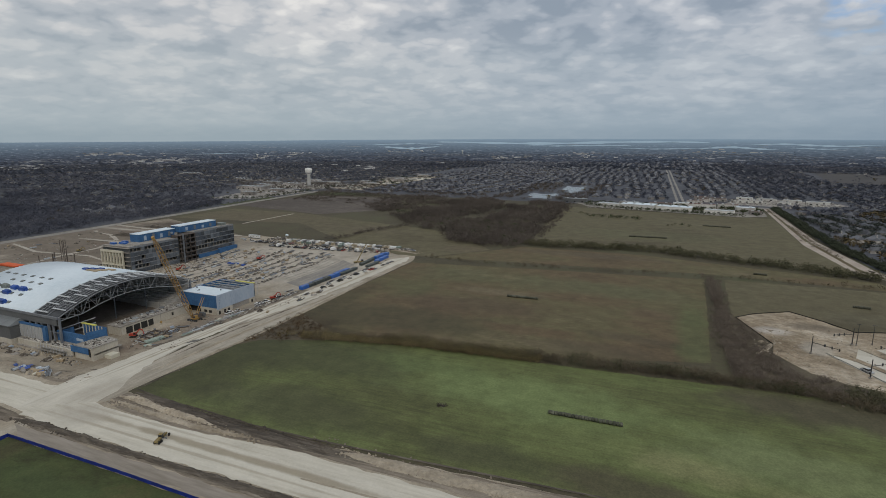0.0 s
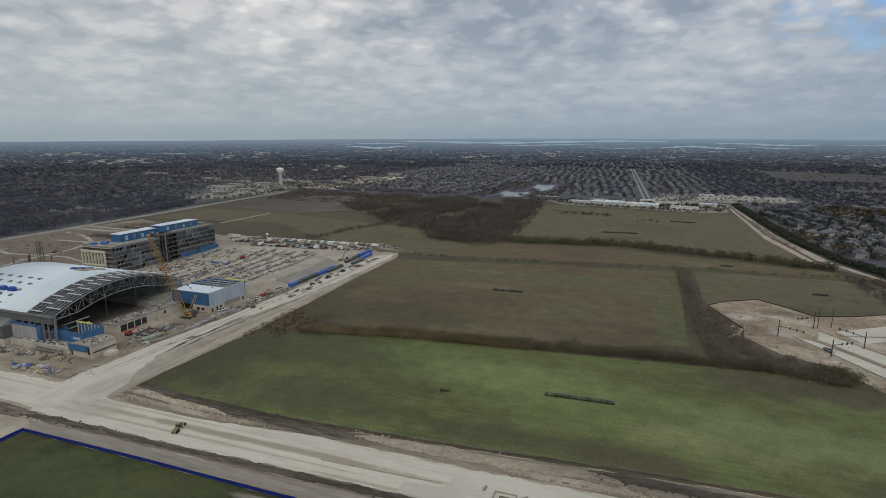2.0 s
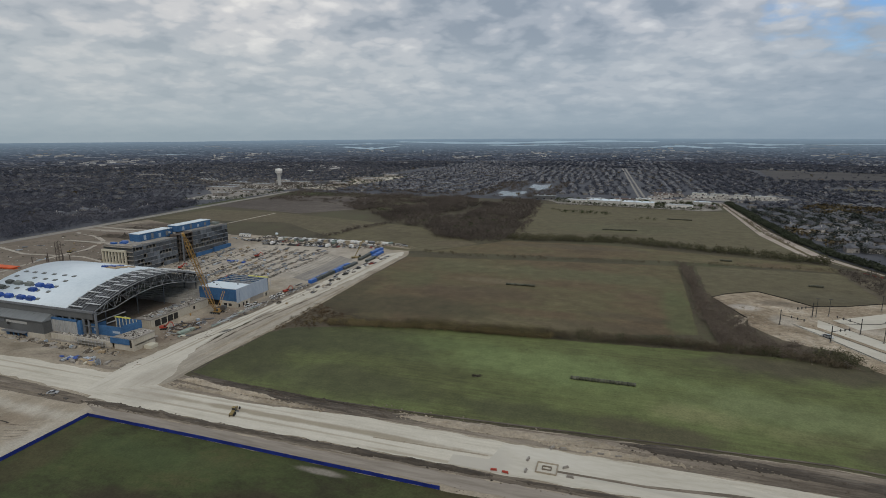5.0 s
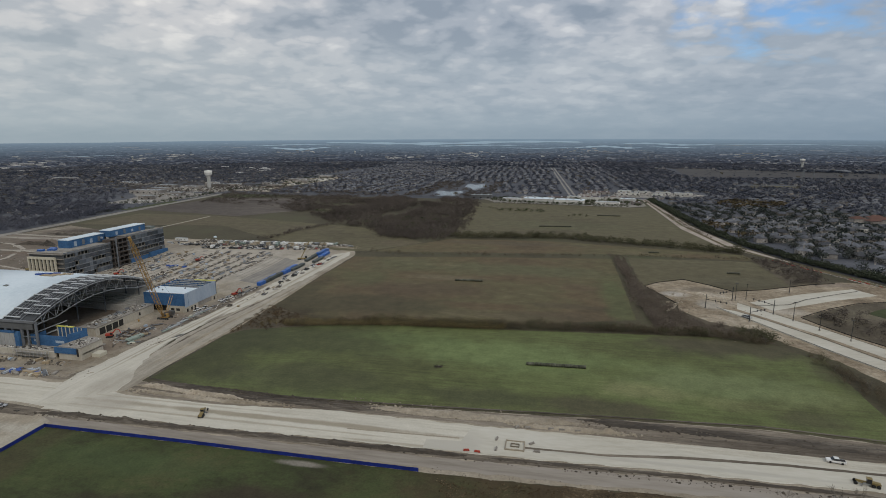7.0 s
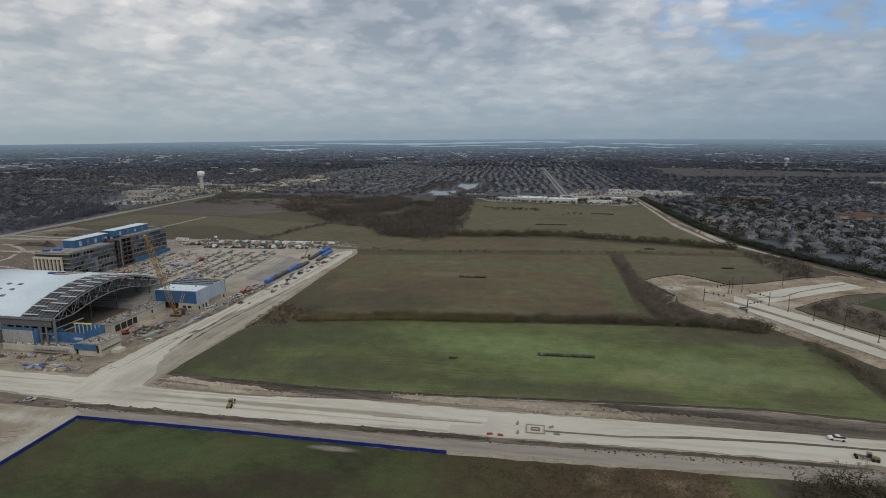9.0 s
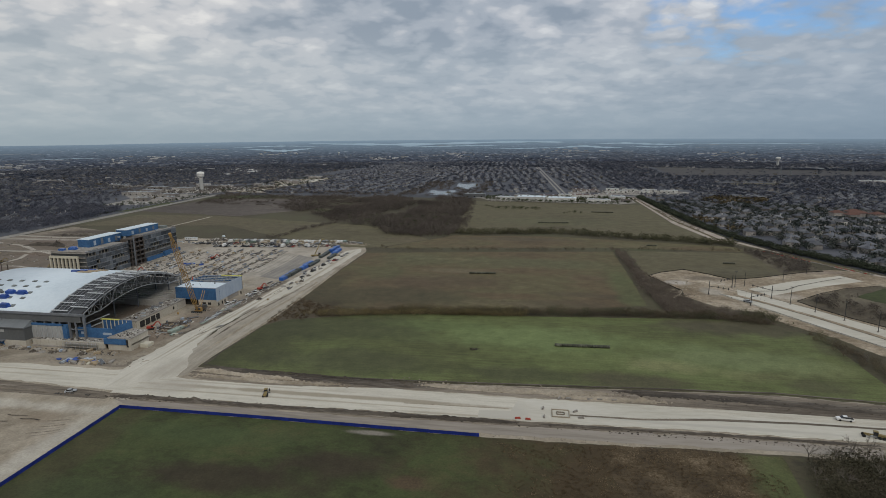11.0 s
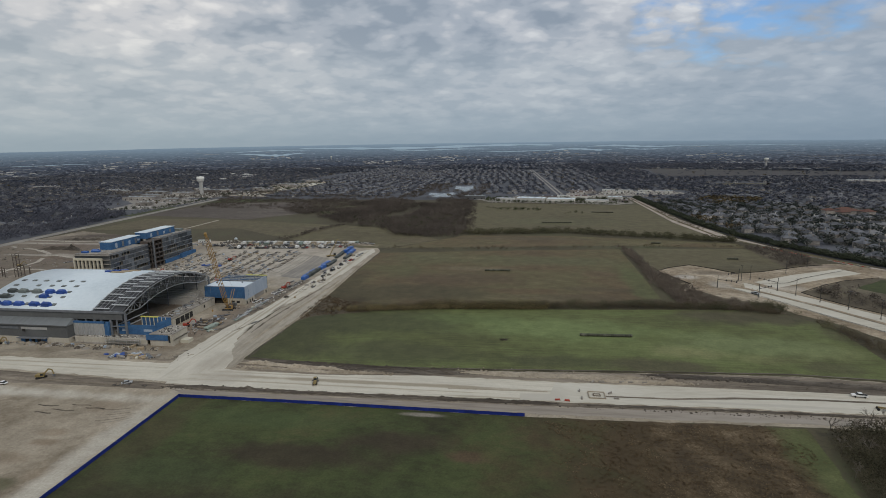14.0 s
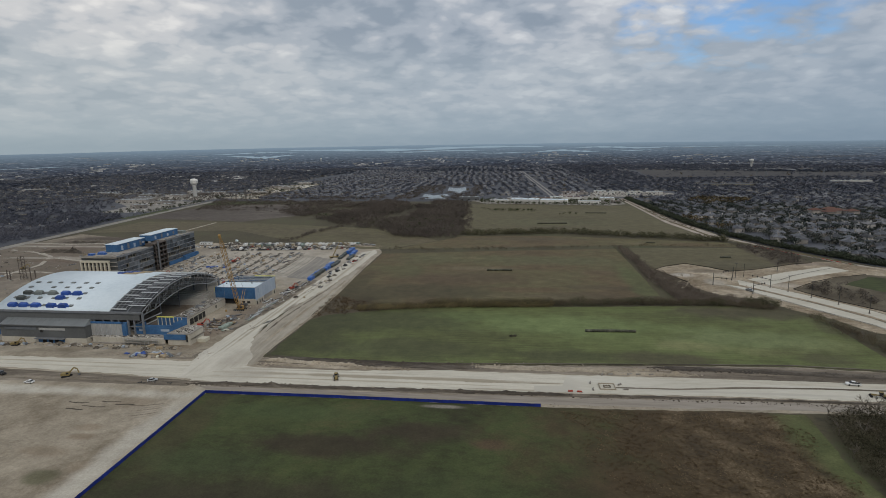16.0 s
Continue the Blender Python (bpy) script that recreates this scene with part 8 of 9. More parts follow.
# ---- spoil banks and ditches ----
bank("sand_bank", [(8, 39.5), (20, 40), (36, 38), (50, 37.5), (66, 36.5)], 5.0, 1.6, M["sand"], "pale sand ridge beside the haul road", 1, 1.2)
bank("spoil_bank", [(12, 36), (30, 34), (60, 33), (88, 35)], 4.0, 1.2, M["dirt"], "tan lumpy spoil bank beside the haul road", 22)
for y, k in ((43.6, 51), (41.8, 52), (40.2, 53)):
    bank("plough_ridge", [(24 + 14 * (k - 51), y + 1.4), (60, y), (96, y - 2.0), (124, y - 2.6)], 1.3, 0.7, M["soil"], "dark turned ridge of topsoil", k, 1.3)
track([(9, 47.3), (30, 44.6), (52, 42.4), (78, 42.6), (105, 43.2), (136, 45), (166, 47.2), (194, 49.2), (222, 51.2), (250, 52.6), (276, 54.2), (300, 52.6), (327, 50.4)], 1.4, M["soil"], "dark shallow ditch along the field", 0.17)
track([(8.4, 48), (9.4, 70), (10.4, 90), (10.6, 106)], 1.0, M["soil"], "dark shallow ditch along the field", 0.17)
bank("spoil_bank", [(12, 45), (34, 43), (60, 39), (90, 38.6), (126, 38.5)], 7, 0.6, M["soil"], "dark topsoil bank along the field", 2)
bank("spoil_bank", [(120, 40), (165, 40.5), (210, 43)], 8, 1.0, M["dirt"], "lumpy tan spoil bank along the field", 3)
bank("spoil_bank", [(178, 37), (200, 37.5), (228, 38)], 5, 1.7, M["dirt"], "tan spoil heap along the haul road", 4)
bank("spoil_bank", [(205, 46.5), (260, 45), (330, 42), (420, 40)], 8, 0.6, M["soil"], "dark disturbed earth along the field", 5)
bank("spoil_bank", [(0, 10.2), (50, 10.2), (110, 10.8), (170, 12)], 4.4, 1.1, M["soil"], "dark broken earth between two tracks", 6)
bank("spoil_bank", [(172, 12), (215, 13.4), (250, 14), (300, 14)], 2.6, 0.6, M["soil"], "dark broken earth beside the concrete", 7)
bank("spoil_bank", [(-14, 9), (4, 10.5), (22, 10.5)], 5.5, 0.9, M["soil"], "dark broken earth by the junction", 8)
bank("spoil_bank", [(-84, 43), (-60, 43.5), (-38, 46), (-28, 54)], 9, 1.0, M["dirt"], "rough earth bank beside the site road", 9)
bank("spoil_bank", [(-200, 12), (-120, 11), (-60, 10), (-24, 8)], 4, 0.7, M["verge"], "rough earth verge between two tracks", 10)
bank("spoil_bank", [(-1, 62), (0, 90), (0.5, 125), (3, 160), (4.5, 215)], 3.0, 0.8, M["dirt"], "dark rut along the site road", 11)
bank("spoil_bank", [(7, 60), (10.5, 120), (8.5, 200), (4, 320)], 3.0, 0.7, M["dirt"], "pale earth windrow along the site road", 12)
bank("spoil_bank", [(-20, 83), (-18.4, 90), (-16, 98)], 3.0, 0.5, M["verge"], "dark rut along the site road", 13)
bank("spoil_bank", [(-7.5, 80), (-8, 110), (-5, 150), (-1, 190)], 2.2, 0.6, M["verge"], "rough dark verge of the site road", 14)
for i, x in enumerate((-172, -159, -147, -134, -122, -110, -98, -87, -77)):
    bank("yard_rut", [(x, 200), (x + 2, 240), (x - 1, 280), (x + 1, 328)], 2.4, 0.35, M["soil"] if i % 2 else M["track_dirt"], "dark churned rut between rows of stored material", 30 + i, 2.2)
bank("spoil_bank", [(-380, 320), (-350, 330), (-320, 318)], 20, 3.0, M["soil"], "dark earth mound west of the office", 15, 3)
bank("spoil_bank", [(-400, 380), (-350, 385), (-300, 372)], 26, 2.4, M["soil"], "brown earth mound west of the office", 16, 3)
bank("spoil_bank", [(-360, 285), (-330, 292), (-300, 280)], 10, 2.0, M["dirt"], "pale earth mound west of the office", 17, 2)
bank("spoil_bank", [(-225, 376), (-120, 379), (-40, 371), (0, 360)], 6, 1.0, M["dirt"], "pale rubble windrow on the site's north edge", 18, 2)
bank("spoil_bank", [(268, 200), (275, 215), (282, 228)], 6, 0.9, M["dirt"], "pale earth heap on the graded lot", 19)
bank("spoil_bank", [(296, 168), (308, 172), (318, 160)], 7, 1.2, M["soil"], "dark earth heap on the graded lot", 20)
bank("spoil_bank", [(-70, -60), (-52, -50), (-40, -58)], 8, 0.6, M["dirt"], "low earth ripple on the graded ground", 21)
sheet("road_median", [(118, 21.2), (162, 22.5), (162, 23.4), (118, 21.9)], M["dirt"], 0.19, 0, 0.15, "tan unpaved median strip")
sheet("road_trench", [(186, 21.5), (215, 22.2), (241, 26), (277, 28), (420, 28), (420, 26.6), (277, 26.4), (241, 24.2), (215, 20.8), (186, 20.4)], M["verge"], 0.27, 0, 0.15, "dark open median trench in the concrete")


def junction_box():
    b = thing("drain_box", 183, 21.5, 0.2, "half-built concrete drain box with timber forms", "drain box")
    for x0, x1, y0, y1 in ((-3.6, 3.6, -3.2, -2.8), (-3.6, 3.6, 2.8, 3.2), (-3.6, -3.2, -2.8, 2.8), (3.2, 3.6, -2.8, 2.8)):
        part("form_board", Geo().box(x0, x1, y0, y1, 0.0, 0.45), M["dirt"], b)
    part("floor", Geo().box(-3.2, 3.2, -2.8, 2.8, 0.0, 0.12), M["concrete"], b)
    for x0, x1, y0, y1 in ((-1.6, 1.6, -1.1, -0.8), (-1.6, 1.6, 0.8, 1.1), (-1.6, -1.3, -0.8, 0.8), (1.3, 1.6, -0.8, 0.8)):
        part("inlet_wall", Geo().box(x0, x1, y0, y1, 0.1, 0.5), M["verge"], b)


junction_box()


def barrier(x, y, turn, red):
    b = thing("road_barrier", x, y, 0.16, "red plastic road barrier" if red else "pale concrete road barrier", "barrier", "barriers on the haul road", turn)
    part("body", extruded([(-1.1, 0), (1.1, 0), (1.0, 0.75), (-1.0, 0.75)], -0.25, 0.25), M["machine_red"] if red else M["slab"], b)
    part("foot", Geo().box(-1.2, 1.2, -0.4, 0.4, 0, 0.14), M["slab"], b)


for x, y, t, red in ((166, 15, 10, True), (170, 14.8, -5, True), (176, 25, 80, False), (176.4, 18, 85, False), (189, 24, 40, False), (191, 19, 0, False), (187, 35.5, 5, False), (183, 35, 60, False), (206, 36.3, 10, False), (200, 36, 0, False), (196, 36, 0, False)):
    barrier(x, y, t, red)
for i in range(26):
    r = random.Random(900 + i)
    barrier(392 + i * 1.9 + r.uniform(-0.8, 0.8), 378 - i * 3.5 + r.uniform(-1, 1), -62 + r.uniform(-14, 14), r.random() < 0.7)


# pale tracks across the western ground
for i, pts in enumerate(((( -436, 300), (-390, 296), (-340, 300), (-290, 288), (-240, 270)), ((-436, 372), (-380, 366), (-330, 372), (-270, 366), (-232, 372)), ((-420, 330), (-380, 322), (-350, 306), (-330, 270), (-325, 220), (-310, 170)),
                         ((-300, 372), (-262, 330), (-246, 280), (-242, 220), (-236, 160)), ((-420, 240), (-370, 232), (-300, 240), (-250, 226)))):
    track(pts, 9 - i, M["dirt_pale"], "pale dusty track across the churned ground", 0.13 + 0.004 * i)

# ---- fences ----
M["fence_blue"] = surface("blue_silt_fabric", [(0.008, 0.018, 0.14), (0.014, 0.032, 0.22)], 0.3, 2.0, 0.6, vary=0.15)


def silt_fence(line, h, material, label, step=3.0, lean=0.15):
    f = thing("silt_fence", *line[0], 0.05, label, "fence")
    ox, oy = line[0]
    r = random.Random(int(abs(line[-1][0])))
    for (x0, y0), (x1, y1) in zip(line, line[1:]):
        d = math.hypot(x1 - x0, y1 - y0)
        n = max(1, int(d / step))
        nx, ny = -(y1 - y0) / d, (x1 - x0) / d
        for i in range(n):
            a, b = i / n, (i + 1) / n
            p, q = (x0 + (x1 - x0) * a - ox, y0 + (y1 - y0) * a - oy), (x0 + (x1 - x0) * b - ox, y0 + (y1 - y0) * b - oy)
            l1 = lean * r.uniform(0.2, 1)
            g = Geo().add([(p[0], p[1], -0.05), (q[0], q[1], -0.05), (q[0] + nx * lean, q[1] + ny * lean, h), (p[0] + nx * l1, p[1] + ny * l1, h * r.uniform(0.9, 1)),
                           (p[0] + nx * 0.06, p[1] + ny * 0.06, -0.05), (q[0] + nx * 0.06, q[1] + ny * 0.06, -0.05), (q[0] + nx * (lean + 0.06), q[1] + ny * (lean + 0.06), h), (p[0] + nx * (l1 + 0.06), p[1] + ny * (l1 + 0.06), h * 0.95)],
                          [(0, 1, 2, 3), (7, 6, 5, 4), (0, 4, 5, 1), (1, 5, 6, 2), (2, 6, 7, 3), (3, 7, 4, 0)])
            part("fabric", g, material, f)
            part("stake", Geo().rod((p[0], p[1], -0.05), (p[0], p[1], h + 0.15), 0.05, 4), M["ply"], f)


silt_fence([(152, -0.5), (110, -0.3), (60, 0.2), (0.8, 0), (1.2, -60), (1.6, -150)], 1.5, M["fence_blue"], "long bright blue silt fence on stakes")
silt_fence([(409, 299), (391, 293), (348, 269), (325, 261), (313, 276), (297, 291), (276, 278), (264, 265)], 0.6, M["dark"], "black silt fence around the graded lot")
silt_fence([(386, 137), (375, 155), (364, 171), (353, 192), (348.5, 204), (374, 226.5), (397, 242.5), (428, 254.5)], 0.5, M["dark"], "black silt fence along the rough grass island", 4.0)
silt_fence([(277, 206), (279, 221), (264, 265)], 0.6, M["dark"], "black silt fence at the lot edge")

# ---- bales ----
M["bale"] = surface("wrapped_hay", [(0.042, 0.044, 0.032), (0.070, 0.072, 0.052), (0.13, 0.13, 0.10)], 0.25, 1.8, 0.85, vary=0.2)


def make_bale():
    r = 0.85
    ring = [(0.1, -0.60), (0.62 * r, -0.62), (0.95 * r, -0.58), (r, -0.3), (1.02 * r, 0), (r, 0.3), (0.95 * r, 0.58), (0.62 * r, 0.62), (0.1, 0.60)]
    g = Geo().lathe(ring, 12)
    g.v = [(z, x, y * 0.96 + r * 0.93) for x, y, z in g.v]
    b = new("hay_bale", g.mesh("hay_bale", M["bale"], True))
    b.matrix_basis = pose(0, 0, -300)
    return tagged(b, "round hay bale in pale green net wrap", "hay bale", "bales lying in rows")


BALE = make_bale()


def bale_row(x0, y0, x1, y1):
    d = math.hypot(x1 - x0, y1 - y0)
    n = int(d / 1.27)
    a = math.degrees(math.atan2(y1 - y0, x1 - x0))
    for i in range(n):
        k = (i + 0.5) / n
        stand(BALE, x0 + (x1 - x0) * k + rs.uniform(-0.04, 0.04), y0 + (y1 - y0) * k + rs.uniform(-0.1, 0.1), a + rs.uniform(-3, 3), -0.05)


bale_row(183.3, 97.2, 212.3, 98.1)
bale_row(119.4, 253.4, 141.2, 254.5)
bale_row(177.4, 542, 217.4, 544.5)
bale_row(337, 318, 347, 318)
bale_row(287, 395, 297, 395)
bale_row(257, 660, 289, 657)


def brush_pile(x, y):
    b = thing("brush_pile", x, y, 0.1, "tangled grey heap of cut branches in the field", "brush pile")
    r = random.Random(3)
    for i in range(60):
        a, q = r.uniform(0, 6.283), r.uniform(0, 1.5)
        p = Vector((q * 1.5 * math.cos(a), q * 0.8 * math.sin(a), 0.1))
        d = Vector((r.gauss(0, 1.2), r.gauss(0, 0.8), abs(r.gauss(0.5, 0.5))))
        part("branch", Geo().rod(p, p + d, r.uniform(0.05, 0.13), 5, 0.03), M[r.choice(("dark", "soil", "soil", "bark"))], b)


M["bark"] = plain("grey_bark", (0.16, 0.14, 0.11), 0.95)
brush_pile(141, 86)

# ---- junction poles ----
M["pole"] = plain("dark_pole_metal", (0.035, 0.035, 0.035), 0.6)


def light_pole(x, y, h):
    t = thing("street_light", x, y, 0.1, "tall dark street light pole", "street light", "poles at the junction")
    part("pole", Geo().rod((0, 0, 0), (0, 0, h), 0.22, 8, 0.12), M["pole"], t)
    part("base", Geo().box(-0.4, 0.4, -0.4, 0.4, 0, 0.7), M["slab"], t)
    part("lamp_head", Geo().box(-1.0, 1.0, -0.2, 0.2, h - 0.1, h + 0.12), M["pole"], t)


def signal_pole(x, y, turn, arm):
    t = thing("signal_pole", x, y, 0.1, "traffic signal pole with a long mast arm", "traffic signal", "poles at the junction", turn)
    part("pole", Geo().rod((0, 0, 0), (0, 0, 9.5), 0.28, 8, 0.2), M["pole"], t)
    part("mast_arm", Geo().rod((0, 0, 6.2), (arm, 0, 6.8), 0.2, 6, 0.1), M["pole"], t)
    for k in (0.45, 0.7, 0.95):
        s = part("signal_head", Geo().box(arm * k - 0.25, arm * k + 0.25, -0.3, 0.1, 5.9, 7.3), M["pole"], t)
    part("base", Geo().box(-0.5, 0.5, -0.5, 0.5, 0, 0.6), M["slab"], t)


for x, y, h in ((320, 237, 12), (328, 241, 11), (341, 196, 12), (349, 180, 12), (358, 164, 12), (366, 145, 12), (364, 264, 10), (392, 290, 10), (402, 322, 10), (395, 372, 10), (378, 420, 10)):
    light_pole(x, y, h)
track([(302.5, 217.4), (311.2, 201.60000000000002), (321.3, 182.20000000000002), (338.3, 149.5), (355.1, 120.0), (385.8, 20)], 0.7, M["dark"], "dark open kerb line of the lane", 0.34)
track([(313.4, 210.2), (325.1, 194.7), (344.7, 165.5), (361.9, 133.8), (395.9, 20)], 0.9, M["soil"], "dark open kerb line of the lane", 0.3)
track([(319.5, 230.9), (331.5, 213.6), (352.3, 183.5), (371.3, 152.0), (415.1, 20)], 0.6, M["soil"], "dark kerb line of the lane", 0.3)
track([(328, 226), (340, 228), (352, 232), (360, 239), (368, 247), (390, 262), (415, 278)], 0.8, M["dark"], "dark kerb form across the new slab", 0.42)
for x, y, turn, arm in ((295, 214, -42, 14), (334, 208, 132, 14), (318, 237, 215, 13), (314, 189, 30, 12)):
    signal_pole(x, y, turn, arm)

# ---- far things ----


def pylon(x, y, h):
    t = thing("power_pylon", x, y, 0, "faint grey lattice power pylon", "pylon", "pylons in the distance")
    for sx in (-1, 1):
        for sy in (-1, 1):
            part("leg", Geo().rod((sx * 3, sy * 3, 0), (sx * 0.6, sy * 0.6, h), 0.25, 4), M["steel"], t)
    for z, w in ((h * 0.68, 7), (h * 0.8, 9), (h * 0.92, 7)):
        part("cross_arm", Geo().beam((-w, 0, z), (w, 0, z), 0.3, 0.3), M["steel"], t)
    for k in range(6):
        a, b = h * k / 6, h * (k + 1) / 6
        wa, wb = 3 - 2.4 * k / 6, 3 - 2.4 * (k + 1) / 6
        part("brace", Geo().beam((-wa, -wa, a), (wb, -wb, b), 0.2, 0.2).beam((wa, -wa, a), (-wb, -wb, b), 0.14, 0.14), M["steel"], t)


for x, y in ((793, 1345), (815, 1343), (935, 1300), (1010, 1265)):
    pylon(x, y, 36)
water_tower(1086, 2103, 0, 34, 8.5, "pale distant water tower")


def far_tower(az, r, h, rad):
    b = radians(az)
    x, y = 180 + r * math.sin(b), -165 + r * math.cos(b)
    water_tower(x, y, far_z(x, y), h, rad, "small white water tower on the skyline")


far_tower(-20.05, 3433, 19, 6)
far_tower(-40.2, 3200, 17, 6)


M["pale_stucco"] = surface("pale_stucco", [(0.42, 0.41, 0.38), (0.56, 0.55, 0.52)], 0.1, 0.6, 0.9, vary=0.2)


def shop(x, y, w, d, h, turn, roof, label, wall_material="pale_stucco"):
    s = thing("shop_building", x, y, 0.1, label, "shop", "shops by the car park", turn)
    wall = part("wall", Geo().box(-w / 2, w / 2, -d / 2, d / 2, 0, h), M[wall_material], s)
    part("roof", Geo().box(-w / 2 + 0.4, w / 2 - 0.4, -d / 2 + 0.4, d / 2 - 0.4, h - 0.4, h + 0.05), roof, s)
    for i in range(max(2, int(w / 12))):
        q = -w / 2 + (i + 0.5) * w / max(2, int(w / 12))
        part("roof_unit", Geo().box(q - 1.5, q + 1.5, -1.2, 1.2, h, h + 1.6), M["light_steel"], s)
        part("shop_window", Geo().box(q - 1.6, q + 1.6, -d / 2 - 0.08, -d / 2, 0.4, 2.4), M["car_glass"], wall)
    part("parapet", Geo().box(-w / 2, w / 2, -d / 2 - 0.15, -d / 2 + 0.2, h, h + 0.5), M[wall_material], s)


shop(168, 826, 52, 34, 6.5, -10, M["membrane"], "large pale flat-roofed store with a white roof")
shop(222, 822, 50, 30, 5.5, -10, M["membrane"], "large pale flat-roofed store with a white roof")
shop(120, 838, 34, 20, 4.5, -10, M["light_steel"], "low pale row of shops")
shop(284, 806, 40, 18, 4.5, -10, M["light_steel"], "low pale row of shops")
shop(322, 846, 26, 18, 6, 0, M["membrane"], "small pale flat-roofed shop")
shop(262, 866, 40, 16, 6, 0, M["red_roof"], "low shop with a red roof")
shop(300, 878, 30, 14, 6, 0, M["red_roof"], "low shop with a red roof")
shop(60, 872, 40, 18, 6, 0, M["greyroof"], "long grey-roofed building by the pond", "greyclad")
shop(150, 868, 30, 14, 5, -6, M["greyroof"], "low shop with a brown-grey roof", "brick_wall")
shop(200, 868, 34, 14, 5, -6, M["red_roof"], "low shop with a red roof", "brick_wall")
shop(232, 884, 26, 12, 5, 4, M["membrane"], "small pale flat-roofed shop")
for x, y in ((252, 930), (272, 962), (292, 985), (265, 1000)):
    shop(x, y, 24, 15, 5, 5, M["red_roof"], "low shop with a red roof behind the stores", "brick_wall")
sheet("car_park", [(298, 940), (330, 1048), (400, 1040), (480, 1008), (484, 975), (372, 922)], M["asphalt"], 0.11, 0, 0.0, "pale car park of the eastern shops")
for x, y, w, d, h, t, roof in ((338, 1034, 26, 14, 3.6, -12, "light_steel"), (372, 1026, 30, 13, 3.6, -12, "greyroof"), (410, 1014, 28, 12, 3.6, -14, "light_steel"), (446, 1002, 34, 12, 3.4, -14, "light_steel"), (330, 978, 20, 13, 4, 6, "red_roof"), (392, 972, 18, 11, 3.6, -20, "greyroof"), (436, 978, 16, 10, 3.6, -16, "red_roof"), (352, 985, 18, 10, 3.6, 0, "greyroof")):
    shop(x, y, w, d, h, t, M[roof], "pale flat-roofed shop beyond the crossroads" if roof != "red_roof" else "small shop with a red roof beyond the crossroads")
shop(985, 1272, 90, 12, 6, -4, M["membrane"], "long white distant warehouse")
shop(332, 812, 16, 14, 4.5, 0, M["red_roof"], "small shop with a red roof", "brick_wall")
scatter("car_park_trees", OAK, along([(84, 826), (130, 803), (200, 786), (312, 766)], 6.0, 0.5, 5.0, 7.0, 1.0, 41) + along([(330, 780), (345, 860)], 8, 4, 3, 5, 1.0, 42) + fill([(90, 850), (340, 800), (345, 880), (80, 870)], 80, 3, 6, 1.1, 43),
        M["evergreen"], "row of small dark street trees")
scatter("median_trees", SMALL, along([(357, 700), (362, 560), (368, 490)], 6.0, 0.6, 2.6, 4.0, 1.0, 44), M["scrub"], "small bare trees in the road median")
scatter("field_brush", SMALL, fill([(90, 720), (180, 700), (185, 675), (110, 690)], 40, 2, 4.5, 1.2, 45) + fill([(215, 655), (245, 655), (245, 640), (215, 640)], 60, 2, 4, 1.1, 46), M["evergreen"], "low dark brush in the pasture")
for x, y, w, d in ((-850, 1050, 60, 24), (-820, 1020, 40, 18), (-655, 905, 46, 22), (-1150, 1150, 60, 26), (-590, 1015, 50, 16), (-480, 1215, 44, 18), (-610, 950, 40, 22), (-700, 985, 44, 24), (-560, 1040, 34, 18), (-640, 1075, 30, 18), (-500, 1095, 26, 16)):
    shop(x, y, w, d, rs.uniform(4, 7), rs.uniform(-20, 20), M["greyroof"], "brown distant office building", "brick_wall")
for poly in ([(-720, 900), (-500, 880), (-490, 960), (-700, 985)], [(-905, 1010), (-800, 1000), (-778, 1062), (-885, 1088)], [(-690, 1010), (-560, 1000), (-550, 1030), (-690, 1045)], [(-1190, 1120), (-1110, 1110), (-1100, 1165), (-1190, 1180)], [(-540, 1180), (-440, 1160), (-430, 1230), (-530, 1260)]):
    sheet("distant_car_park", poly, M["asphalt"], 0.10, 0, 0.0, "pale distant car park")
sheet("distant_clearing", [(-490, 930), (-400, 910), (-425, 1050), (-398, 1190), (-380, 1390), (-430, 1410), (-505, 1270), (-480, 1100)], M["dirt"], 0.12, 0, 8.0, "tan distant clearing among lots")
for poly in ([(-480, 945), (-415, 930), (-425, 985), (-476, 1000)], [(-470, 1080), (-430, 1075), (-415, 1130), (-462, 1140)], [(-470, 1225), (-410, 1210), (-396, 1300), (-440, 1310)]):
    sheet("distant_lot", poly, M["concrete"], 0.16, 0, 3.0, "pale paved lot in a distant clearing")
sheet("distant_car_park", [(-575, 655), (-492, 690), (-486, 850), (-600, 882), (-705, 870), (-600, 770)], M["asphalt"], 0.11, 0, 3.0, "pale car park beside the western road")
sheet("road_verge", [(-482, 590), (-468, 590), (-470, 720), (-486, 720)], M["grass_low"], 0.13, 0, 1.5, "green verge beside the western road")
for x, y, w, d, t in ((-640, 850, 62, 34, 8), (-548, 812, 34, 20, 4), (-555, 742, 26, 16, 12), (-452, 1035, 30, 18, 5), (-440, 1165, 34, 20, 0), (-455, 1345, 36, 20, -6), (-510, 760, 18, 12, 0)):
    shop(x, y, w, d, 6.0, t, M["greyroof"], "low brown-grey building beside a car park", "brick_wall")
rows = Geo()
for x0, y0, n in ((-560, 672, 14), (-565, 690, 15), (-566, 708, 14), (-530, 770, 8), (-600, 790, 14), (-610, 822, 16), (-590, 868, 16), (-470, 955, 9), (-470, 975, 9), (-462, 1095, 7), (-455, 1120, 7), (-455, 1250, 8), (-450, 1280, 8)):
    for k in range(n):
        if rs.random() < 0.65:
            x, y = x0 + 4.2 * k, y0 + rs.uniform(-0.4, 0.4)
            rows.box(x - 1.0, x + 1.0, y - 2.3, y + 2.3, 0.2, 1.5)
